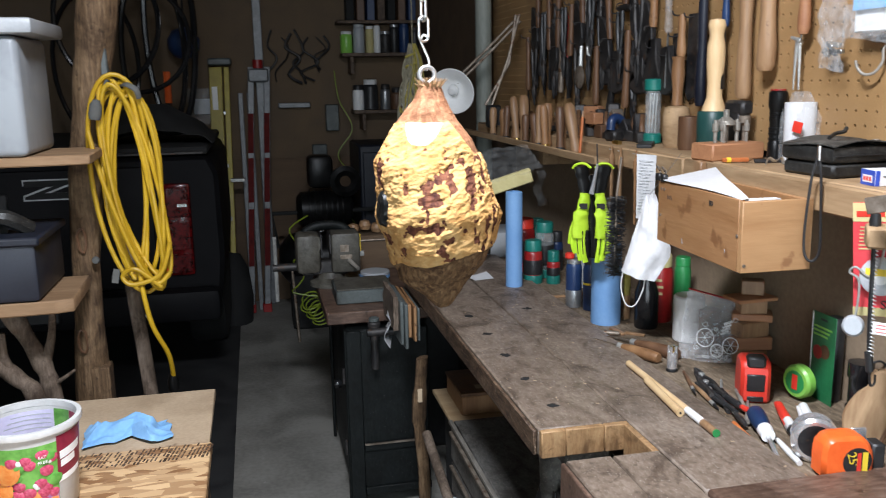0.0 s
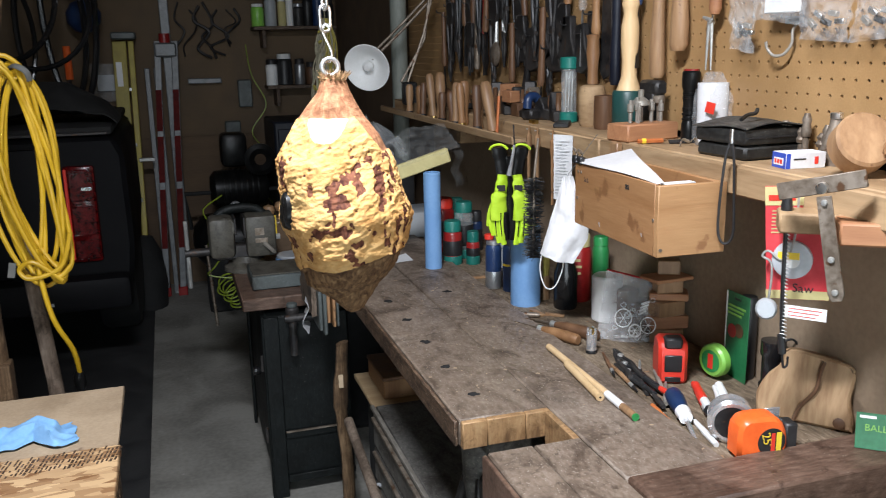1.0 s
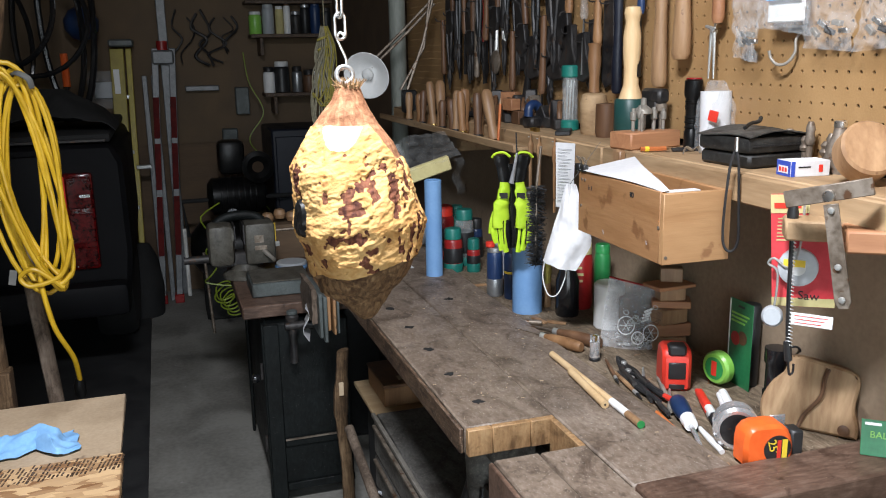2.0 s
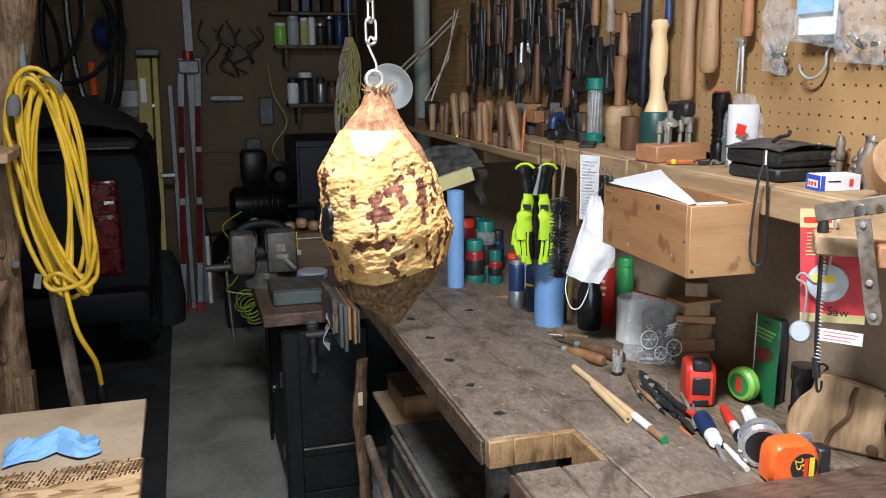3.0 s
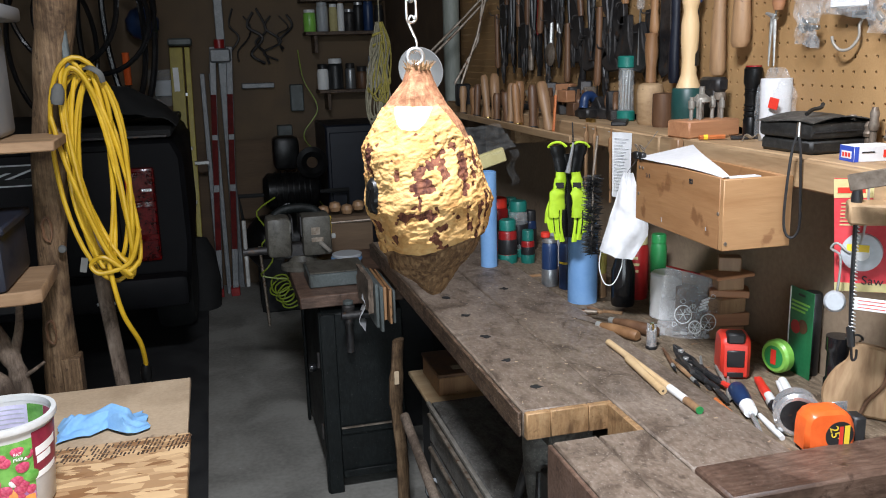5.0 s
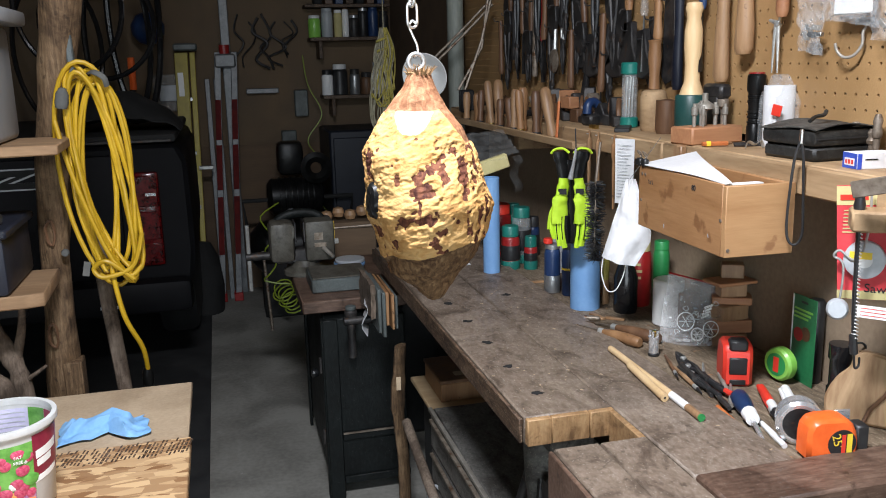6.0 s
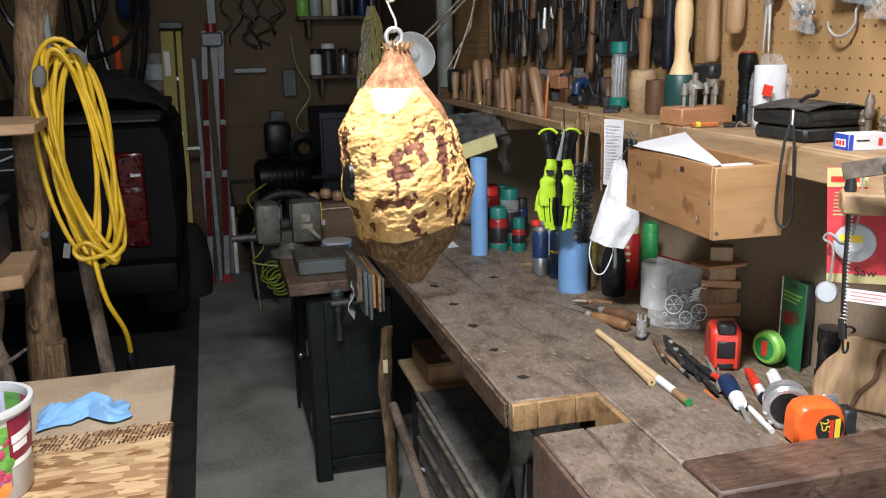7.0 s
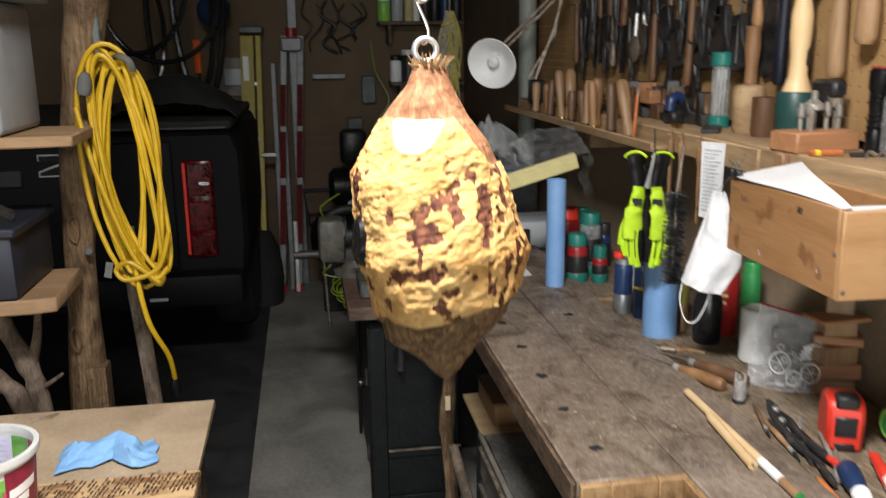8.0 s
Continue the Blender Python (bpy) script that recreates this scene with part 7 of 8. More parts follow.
part("cord_tail", tube(curve([(0.005, -0.05, -0.36), (0.008, -0.055, -0.43), (0.022, -0.05, -0.52), (0.048, -0.02, -0.60), (0.052, 0.01, -0.665)], 8), 0.0056, 10), "cord", cordt)
plug = part("plug", lathe([(0, 0), (0.010, 0.0), (0.013, 0.01), (0.013, 0.03), (0.008, 0.045), (0, 0.046)], 14), "torch_black", cordt, "dark plug end", (0.050, 0.012, -0.705))
part("socket_end", lathe([(0, -0.022), (0.011, -0.022), (0.014, -0.012), (0.013, 0.008), (0.007, 0.02), (0, 0.022)], 12), "cord_grey", cordt, "grey socket end", (-0.055, -0.05, -0.035), (0, 10, 0))
part("tie_wrap", tube(curve([(-0.012, 0.012, 0.012), (0.01, -0.036, 0.016), (0.03, -0.046, 0.004), (0.034, -0.040, -0.014)], 5), 0.0065, 8, flat=0.5), "cord_grey", cordt, "grey tie strap")
part("price_tag", box(-0.007, 0.007, -0.001, 0.0, -0.016, 0.016, 0), "cord_grey", cordt, "", (-0.045, -0.055, -0.40), (0, 12, 0))

# ---- low table with tub and rag ----
tbl = thing("low_table", (0, 0, 0), 0, "low work table topped with brown board and a printed strand board", "table")
part("brown_board", box(-1.15, -0.073, 1.735, 2.05, 0.646, 0.662, 0.002), "cardboard", tbl)
part("strand_board", box(-1.15, -0.067, 1.05, 1.733, 0.648, 0.666, 0.002), "osb", tbl)
for x in (-1.1, -0.16):
    for y in (1.12, 1.96):
        part("leg", box(x, x + 0.06, y, y + 0.06, 0, 0.645, 0.003), "bench_edge", tbl)
part("apron", box(-1.1, -0.12, 1.07, 1.09, 0.56, 0.645, 0.002), "bench_edge", tbl)
rs = random.Random(6)
for k in range(34):
    xx, ly = -0.076 - 0.0072 * k - 0.004 * (k // 6), 1.660 + rs.uniform(0, 0.012)
    line = bmesh.new()
    heavy = 0.0026 if k % 9 == 1 else 0.0017
    while ly < 1.722:
        w_ = rs.uniform(0.006, 0.016)
        o = 0.18 * (ly - 1.66)
        join(line, box(-heavy, heavy, 0, w_, 0, 0.0004, 0), pose(xx + o, ly, 0.6661, 0, 0, -10))
        ly += w_ + rs.uniform(0.002, 0.005) + (0.012 if rs.random() < 0.12 else 0)
    part("printed_line", line, "bench_edge", tbl)
rag = thing("blue_rag", (-0.236, 1.815, 0.6635), 8, "crumpled light blue paper shop towel", "rag")


def rag_fn(u, v):
    n_ = noise.noise(Vector((u * 3.2, v * 2.5, 0.7))) + 0.5 * noise.noise(Vector((u * 7.0, v * 6.0, 2.7)))
    edge = min(u, 1 - u, v, 1 - v) * 6
    notch = 0.035 * max(0, 1 - abs(u - 0.55) * 6) * (1 - v)
    return ((u - 0.5) * 0.17 + 0.012 * n_, (v - 0.5) * 0.10 + 0.016 * math.sin(u * 6) + notch, 0.004 + max(0, 0.5 + n_) * 0.028 * min(1, edge + 0.12))


part("towel", sheet(40, 28, rag_fn, 0.0012), "blue_rag", rag)
tub = thing("fruit_tub", (-0.345, 1.545, 0.6665), 0, "open white plastic tub printed with coloured fruit", "tub")
part("tub_wall", lathe([(0, 0.0), (0.062, 0), (0.066, 0.006), (0.078, 0.150), (0.0765, 0.150), (0.0645, 0.008), (0, 0.006)], 40), "tub_white", tub)
part("rim", lathe([(0.0755, 0.147), (0.083, 0.147), (0.084, 0.152), (0.083, 0.157), (0.0755, 0.157), (0.0755, 0.147)], 40), "tub_white", tub, "thick white rim")
rf = random.Random(3)


def round_tub(a0, a1, z0, z1, out=0.0004, inner=False, slant=0.0):
    """A printed patch that follows the tub's wall."""
    def fn(u, v):
        z = z0 + (z1 - z0) * v + slant * u
        r_ = (0.0642 + 0.0121 * z / 0.15 - out) if inner else (0.0655 + 0.0125 * z / 0.15 + out)
        a_ = a0 + (a1 - a0) * u
        return (r_ * math.cos(a_), r_ * math.sin(a_), z)
    return sheet(14, 4, fn, 0.0002)


part("printed_ground", round_tub(-3.0, -0.78, 0.028, 0.132), "leaf_print", tub, "green printed picture")
for k in range(70):
    a, z = rf.uniform(3.3, 5.45), rf.uniform(0.022, 0.118)
    kind = ("orange_print", "raspberry", "raspberry", "leaf_print", "raspberry", "white")[k % 6]
    s = {"orange_print": 0.022, "raspberry": 0.0095, "leaf_print": 0.011, "white": 0.006}[kind] * rf.uniform(0.8, 1.15)
    o = lathe([(0, 0.0012), (s * 0.6, 0.0007), (s, -0.0012)], 14)
    rr = 0.0668 + 0.0125 * z / 0.15
    part("printed_fruit", o, kind, tub, "", (rr * math.cos(a), rr * math.sin(a), z), (0, 86, math.degrees(a)))
part("printed_panel", round_tub(-0.80, 0.1, 0.062, 0.140, 0.0008), "magenta", tub, "dark red printed panel")
part("printed_word_bar", round_tub(-0.74, -0.1, 0.098, 0.112, 0.0014, False, 0.006), "white", tub)
part("printed_word_bar", round_tub(-0.72, -0.3, 0.084, 0.096, 0.0014, False, 0.004), "white", tub)
part("printed_word_bar", round_tub(-0.80, -0.1, 0.058, 0.068, 0.0014, False, 0.006), "white", tub)
part("printed_badge", round_tub(-1.15, -0.8, 0.022, 0.042, 0.0016, False, 0.004), "purple", tub, "purple printed badge")
for word, z in (("FAT", 0.112), ("FREE", 0.103)):
    a = -1.12
    rr = 0.0672 + 0.0125 * z / 0.15
    part("printed_word", letters(word, 0.007), "white", tub, "", (rr * math.cos(a) + 0.0012 * math.cos(a), rr * math.sin(a) + 0.0012 * math.sin(a), z), (90, 0, math.degrees(a) + 90))
part("contents", lathe([(0, 0.03), (0.03, 0.033), (0.06, 0.03), (0.0655, 0.029)], 24), "white", tub, "pale dregs")
part("inner_print", round_tub(1.25, 2.5, 0.085, 0.140, 0.0004, True), "lilac", tub, "pale lilac label seen through the wall")
for k in range(6):
    part("inner_text_bar", round_tub(1.32, 2.4 - 0.1 * (k % 3), 0.092 + 0.008 * k, 0.0937 + 0.008 * k, 0.0010, True), "grey_plastic", tub)
part("inner_print", round_tub(0.8, 1.24, 0.08, 0.142, 0.0004, True), "leaf_print", tub)
part("inner_print", round_tub(0.25, 0.79, 0.08, 0.142, 0.0004, True), "magenta", tub)

# ---- pickup truck parked behind the post ----
truck = thing("pickup_truck", (-1.05, 3.86, 0), 0, "black pickup truck parked tail outward, red tail lamp", "truck")
b_ = prism([(-0.93, 0.42), (-0.95, 0.60), (-0.95, 0.98), (-0.92, 1.06), (0.90, 1.06), (0.935, 0.98), (0.94, 0.60), (0.92, 0.42)], 0, 1.45, 0.02)
b_.transform(Matrix(((1, 0, 0, 0), (0, 0, 1, 0), (0, 1, 0, 0), (0, 0, 0, 1))))
part("bed_body", b_, "truck_paint", truck)
part("tailgate", box(-0.70, 0.66, -0.018, -0.001, 0.50, 1.02, 0.012, 2), "truck_paint", truck)
part("gate_handle", box(-0.12, 0.10, -0.035, -0.019, 0.86, 0.93, 0.006), "black", truck)
lamp = part("tail_lamp", box(0.695, 0.815, -0.022, 0.02, 0.545, 0.945, 0.012, 2), "tail_red", truck, "red tail lamp")
part("lamp_lens", box(0.714, 0.808, -0.027, -0.0225, 0.80, 0.93, 0.004), "tail_red", lamp)
part("lamp_lens", box(0.714, 0.808, -0.027, -0.0225, 0.56, 0.64, 0.004), "tail_red", lamp)
part("lamp_lens", box(0.714, 0.808, -0.027, -0.0225, 0.66, 0.78, 0.004), "tail_red", lamp)
# strip in a brighter red, for the light this edge catches
part("lamp_edge", box(0.698, 0.710, -0.026, -0.0225, 0.56, 0.935, 0.003), "red", lamp, "tail lamp edge painted brighter red for the light on it")
# chrome bar added as a glint on the lens
part("lamp_glint_bar", box(0.760, 0.800, -0.0285, -0.0272, 0.845, 0.858, 0), "chrome", lamp)
part("bumper", box(-0.93, 0.92, -0.13, -0.02, 0.36, 0.50, 0.03, 2), "truck_paint", truck)
part("bumper_step", box(-0.30, 0.28, -0.15, -0.131, 0.40, 0.47, 0.008), "black", truck)
part("plate_bar", box(0.55, 0.62, -0.134, -0.131, 0.40, 0.412, 0), "grey_plastic", truck)
for grow, depth, name in ((0.0, 0.0222, "silver"), (-0.006, 0.0232, "torch_black")):
    g = grow
    o = [(0.16 - g, 0.985 + g), (0.36 + g, 0.985 + g), (0.36 + g, 0.962 - g), (0.25 + g, 0.922 - g), (0.36 + g, 0.922 - g), (0.36 + g, 0.897 - g), (0.16 - g, 0.897 - g), (0.16 - g, 0.920 + g), (0.27 - g, 0.960 + g), (0.16 - g, 0.960 + g)]
    part("badge", prism(o, 0.0186, depth), name, truck, "silver and red angular badge", (0, 0, 0), (90, 0, 0))
part("bed_cover", box(-0.90, 0.90, 0.0, 1.4, 1.062, 1.10, 0.015, 2), "black_matt", truck, "matt black bed cover")
part("cover_edge", box(-0.88, 0.88, -0.012, -0.001, 1.066, 1.078, 0.002), "iron", truck)
for s in (-0.88, 0.70):
    w_ = lathe([(0, 0), (0.2, 0), (0.34, 0.02), (0.36, 0.05), (0.36, 0.17), (0.34, 0.2), (0.2, 0.22), (0, 0.22)], 32)
    w_.transform(Matrix.Rotation(radians(90), 4, "Y"))
    part("wheel", w_, "black_matt", truck, "", (s, 0.85, 0.36))
bag_ = thing("black_cover", (-0.33, 4.0, 1.10), 0, "bulky black cloth cover lying on the truck bed", "cover")
part("cloth", sheet(20, 16, lambda u, v: (-0.32 + 0.52 * u, -0.05 + 0.5 * v, 0.005 + 0.17 * math.sin(math.pi * min(1, u * 1.02)) ** 0.6 * math.sin(math.pi * (0.12 + 0.85 * v)) + 0.02 * noise.noise(Vector((u * 6, v * 5, 1)))), 0.004), "black_matt", bag_)

# ---- black hoses, tyres and small things over the truck ----
for k, (x, z, rx_, rz_, th) in enumerate(((-0.62, 1.66, 0.24, 0.30, 0.013), (-0.50, 1.58, 0.26, 0.26, 0.012), (-0.42, 1.50, 0.15, 0.42, 0.014), (-0.70, 1.45, 0.2, 0.36, 0.012), (-0.34, 1.62, 0.12, 0.5, 0.016))):
    h_ = thing("black_hose", (x, 4.6 + 0.03 * k, z), 0, "black rubber hose loop hanging in the dark", "hose", "hanging black hoses")
    part("loop", tube([(rx_ * math.cos(a * 0.196), 0.03 * math.sin(a * 0.4), rz_ * math.sin(a * 0.196)) for a in range(32)], th, 8, True), "black_gloss", h_)
    part("tie", tube([(0, 0, rz_ - 0.02), (0, 0.02, rz_ + 0.5)], 0.004, 5), "black", h_)
bl = thing("buoy", (-0.31, 5.2, 1.58), 0, "dark blue ball hanging on the far wall", "ball")
part("ball", lathe([(0, -0.09), (0.05, -0.075), (0.085, -0.03), (0.09, 0.02), (0.06, 0.07), (0.02, 0.09), (0, 0.09)], 20), "navy", bl)
part("strap", tube([(0, 0, 0.09), (0, 0.12, 0.3), (0, 0.225, 0.34)], 0.006, 6), "black", bl)
sd = thing("hanging_screwdriver", (-0.43, 5.36, 1.25), 0, "orange-handled tool hanging on the far wall", "screwdriver")
part("handle", tube([(0, 0, 0), (0, 0, 0.18)], 0.02, 8), "orange", sd)
part("shank", tube([(0, 0, -0.15), (0, 0, 0)], 0.010, 6), "iron", sd)
cardw = thing("parts_card", (-0.24, 5.38, 1.21), 0, "pale plastic-covered card hanging on the far wall", "card")
part("card_face", box(-0.085, 0.075, -0.01, 0, -0.09, 0.12, 0.002), "bag_dust", cardw)
part("card_body", box(-0.05, 0.05, -0.02, -0.011, -0.03, 0.06, 0.002), "grey_plastic", cardw)

# ladders against the far wall


def rails(parent, x0, x1, y0, y1, z1, w, d, material, top_shift=0.0):
    for x in (x0, x1):
        b2 = box(-w / 2, w / 2, -d / 2, d / 2, 0, z1, 0.003)
        for v in b2.verts:
            k_ = v.co.z / z1
            v.co.x += x + top_shift * k_
            v.co.y += y0 + (y1 - y0) * k_
        part("rail", b2, material, parent)


lad = thing("stepladder", (0, 0, 0), 0, "yellow fibreglass stepladder leaning on the far wall", "stepladder")
for (x, w, y0) in ((-0.178, 0.072, 4.97), (-0.118, 0.030, 5.0)):
    b2 = box(-w / 2, w / 2, -0.02, 0.02, 0, 1.45, 0.003)
    for v in b2.verts:
        k_ = v.co.z / 1.45
        v.co.x += x + 0.028 * k_
        v.co.y += y0 + 0.30 * k_
    part("rail", b2, "ladder_yellow", lad)
part("top_cap", box(-0.19, -0.06, 5.22, 5.38, 1.46, 1.50, 0.008), "grey_paint", lad, "grey top cap")
for k in range(4):
    part("tread", box(-0.13, -0.105, 5.0 + 0.075 * k, 5.04 + 0.075 * k, 0.28 + 0.30 * k, 0.30 + 0.30 * k, 0.002), "silver", lad)
part("label", box(-0.175, -0.145, 5.20, 5.215, 1.12, 1.34, 0), "white", lad, "white warning label")
part("spreader", box(-0.10, -0.02, 5.10, 5.13, 0.80, 0.82, 0.002), "steel", lad)
lad2 = thing("silver_rail_pair", (0, 0, 0), 0, "pair of bare aluminium rails leaning on the wall", "ladder rails")
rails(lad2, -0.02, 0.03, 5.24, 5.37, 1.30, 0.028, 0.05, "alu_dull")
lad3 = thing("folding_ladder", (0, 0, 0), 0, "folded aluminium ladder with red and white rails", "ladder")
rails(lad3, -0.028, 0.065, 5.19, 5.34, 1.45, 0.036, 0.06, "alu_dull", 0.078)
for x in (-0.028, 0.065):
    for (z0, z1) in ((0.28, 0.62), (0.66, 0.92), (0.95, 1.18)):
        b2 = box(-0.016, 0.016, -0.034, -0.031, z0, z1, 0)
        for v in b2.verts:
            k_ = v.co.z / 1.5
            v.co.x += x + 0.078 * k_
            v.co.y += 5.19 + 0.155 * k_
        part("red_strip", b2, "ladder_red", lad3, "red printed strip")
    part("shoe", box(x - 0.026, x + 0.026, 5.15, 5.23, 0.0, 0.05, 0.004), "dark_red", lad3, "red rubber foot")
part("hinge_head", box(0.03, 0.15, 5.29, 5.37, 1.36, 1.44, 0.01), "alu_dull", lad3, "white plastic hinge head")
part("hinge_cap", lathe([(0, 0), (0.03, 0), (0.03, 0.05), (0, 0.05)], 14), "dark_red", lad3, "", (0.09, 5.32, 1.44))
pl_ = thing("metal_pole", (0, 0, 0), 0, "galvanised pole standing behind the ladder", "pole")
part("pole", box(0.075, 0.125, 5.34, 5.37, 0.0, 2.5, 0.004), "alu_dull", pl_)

# far wall: brackets, outlet, shelves with cans and bottles
sb = thing("wall_bar", (0, 0, 0), 0, "narrow pale bar fixed on the far wall", "bar")
part("bar", box(0.20, 0.39, 5.36, 5.41, 1.205, 1.235, 0.004), "alu_dull", sb)
ob_ = thing("outlet_box", (0, 0, 0), 0, "grey electrical box on the far wall", "outlet box")
part("cover", box(0.48, 0.56, 5.36, 5.41, 1.06, 1.22, 0.006), "grey_paint", ob_)
part("lower_cover", box(0.39, 0.48, 5.36, 5.41, 0.90, 0.98, 0.006), "grey_paint", ob_)
cl = thing("hanging_clamps", (0.33, 5.395, 1.5), 0, "rusty old clamps hanging on the far wall", "clamps")
rk_ = random.Random(17)
for k in range(7):
    cx = -0.15 + 0.05 * k + rk_.uniform(-0.02, 0.02)
    part("clamp", tube(curve([(cx, 0, 0.10 + rk_.uniform(0, 0.08))] + [(cx + rk_.uniform(-0.06, 0.06), -0.01 - 0.02 * (q % 2), 0.06 - 0.07 * q + rk_.uniform(-0.02, 0.02)) for q in range(rk_.randint(2, 4))], 6), rk_.uniform(0.004, 0.009), 6), "iron", cl)
for i, (z, x0, x1, yy) in enumerate(((1.50, 0.58, 1.06, 5.22), (1.165, 0.64, 1.06, 5.22))):
    fs = thing("far_shelf", (0, 0, z), 0, "dark wooden shelf on the far wall", "shelf", "far wall shelves")
    part("board", box(x0, x1, yy, 5.41, 0, 0.02, 0.002), "bench_edge", fs)
    part("bracket", box(x0 + 0.05, x0 + 0.07, yy + 0.02, 5.41, -0.10, -0.001, 0.002), "bench_edge", fs)
cs = [(0.615, 0.036, 0.11, "lime", "white"), (0.69, 0.034, 0.15, "grey_plastic", "grey_plastic"), (0.755, 0.024, 0.14, "pale_yellow", "white"), (0.80, 0.020, 0.16, "white", "walnut"), (0.85, 0.03, 0.11, "iron", "silver"),
      (0.905, 0.028, 0.15, "black", "silver"), (0.965, 0.03, 0.16, "navy", "navy"), (1.03, 0.028, 0.13, "black", "iron")]
for (x, r, h, m1, m2) in cs:
    capped_can("paint_can", (x, 5.30, 1.52), r, h, m1, m2, "small paint or spray can on the far shelf", 0.018, "can")
for (x, r, h, m1, m2) in ((0.675, 0.034, 0.12, "white", "black"), (0.75, 0.045, 0.15, "black", "white"), (0.84, 0.03, 0.12, "silver", "iron"), (0.91, 0.034, 0.10, "walnut", "iron"), (0.98, 0.03, 0.16, "white", "grey_plastic")):
    t = capped_can("bottle", (x, 5.30, 1.185), r, h, m1, m2, "plastic bottle on the lower far shelf", 0.03, "bottle")
part("white_label", box(-0.048, 0.0, -0.048, -0.044, 0.02, 0.12, 0), "white", t)
for k in range(7):
    bk = (0.62 + 0.062 * k, 0.22 + 0.03 * (k % 3))
    solo("book", box(0, 0.045, 0, 0.12, 0, bk[1], 0.003), ("black_matt", "walnut", "navy", "bench_edge")[k % 4], "dark box file standing on the far upper shelf", "book", (bk[0], 5.28, 1.71), (0, 0, 0), "upper shelf boxes")
fs = thing("far_shelf", (0, 0, 1.69), 0, "dark upper shelf on the far wall", "shelf", "far wall shelves")
part("board", box(0.56, 1.06, 5.24, 5.41, 0, 0.018, 0.002), "bench_edge", fs)

# rope bundle, clamp lamp, white post and wall junk near the bench end
rp = thing("rope_bundle", (0.665, 3.45, 1.30), 0, "bundle of yellow and grey rope hanging", "rope")
rp.scale = (0.7, 0.8, 0.9)
rr_ = random.Random(5)
for k in range(22):
    a, yel = rr_.uniform(-0.05, 0.05), k < 10
    lo = -0.20 + (0.10 if yel else 0) + rr_.uniform(-0.03, 0.03)
    wv_ = [rr_.uniform(-0.014, 0.014) for q in range(8)]
    part("strand", tube(curve([(a * 0.35 + 0.01, 0.01 * (k % 3), 0.22), (a * 0.9 + 0.02 + wv_[0], -0.01 * (k % 4), 0.13), (a * 1.1 + wv_[1], 0.004 * (k % 3), 0.03), (a * 1.2 - 0.02 + wv_[2], 0.0, -0.07), (a * 1.2 - 0.03 + wv_[3], -0.01, lo + 0.03),
                               (a - 0.01, -0.02, lo), (a * 0.8 + 0.02 + wv_[4], -0.012, lo + 0.04), (a * 0.6 + 0.02 + wv_[5], 0, -0.03), (a * 0.8 + wv_[6], 0.01, 0.09), (a * 0.4 + 0.01, 0.01, 0.2)], 5), 0.0040, 6), "rope_yellow" if yel else "rope", rp)
part("binding", tube([(0.03 * math.cos(a * 0.6), 0.02 * math.sin(a * 0.6), 0.10 + 0.004 * a) for a in range(24)], 0.006, 6), "rope_yellow", rp)
part("hang_cord", tube([(0.01, 0, 0.21), (0.01, 0.01, 1.447)], 0.003, 5), "rope", rp)
wp = thing("white_post", (0.952, 3.42, 0), 0, "grey-white painted pipe post by the wall", "post")
part("pipe", lathe([(0, 0), (0.032, 0), (0.032, 2.55), (0, 2.55)], 20), "pipe_grey", wp)
lm = thing("clamp_lamp", (0.775, 3.22, 1.315), 0, "unlit white metal clamp lamp with a bulb on an arm", "lamp", rot=(0, 0, 0))
b_ = lathe([(0.0, 0.07), (0.02, 0.07), (0.024, 0.05), (0.045, 0.035), (0.075, 0.008), (0.087, 0.0), (0.085, -0.001), (0.071, 0.006), (0.04, 0.031), (0.02, 0.045), (0, 0.045)], 36)
part("reflector_dish", b_, "white", lm, "white enamel reflector", (0, 0, 0), (-74, 0, -34))
part("bulb", lathe([(0, -0.004), (0.012, -0.002), (0.021, 0.01), (0.02, 0.022), (0.012, 0.034), (0.01, 0.044)], 20), "white", lm, "white glass bulb", (0, 0, 0), (-74, 0, -34))
part("socket", lathe([(0.016, 0.065), (0.017, 0.075), (0.014, 0.12), (0, 0.122)], 16), "grey_plastic", lm, "", (0, 0, 0), (-74, 0, -34))
part("vent_ring", tube([(0.022 * math.cos(a * 0.4), 0.022 * math.sin(a * 0.4), 0.055) for a in range(16)], 0.004, 5, True), "iron", lm, "", (0, 0, 0), (-74, 0, -34))
for o in (0.0, 0.022):
    part("arm", tube([(0.03, 0.03, 0.05 - o), (0.14, -0.02, 0.16 - o), (0.24, -0.08, 0.27 - o)], 0.005, 6), "steel_old", lm, "grey sprung lamp arm")
for o in (0.0, 0.025):
    part("lower_arm", tube([(0.235 - o * 0.5, -0.08, 0.27), (0.19, -0.10, 0.12 - o), (0.12 - o, -0.12, -0.05)], 0.005, 6), "steel_old", lm)
part("clamp_base", box(0.10, 0.15, -0.14, -0.10, -0.13, -0.05, 0.006), "black", lm)
gb = thing("grocery_bag", (0.77, 3.15, 0.98), 0, "crumpled white plastic bag on a dark box", "plastic bag")
part("film", sheet(20, 16, lambda u, v: (-0.11 + 0.23 * u, -0.05 + 0.12 * v, 0.10 * math.sin(math.pi * u) ** 0.7 * math.sin(math.pi * (0.1 + 0.85 * v)) + 0.05 * noise.noise(Vector((u * 5, v * 5, 3))) + 0.03), 0.001), "bag", gb)
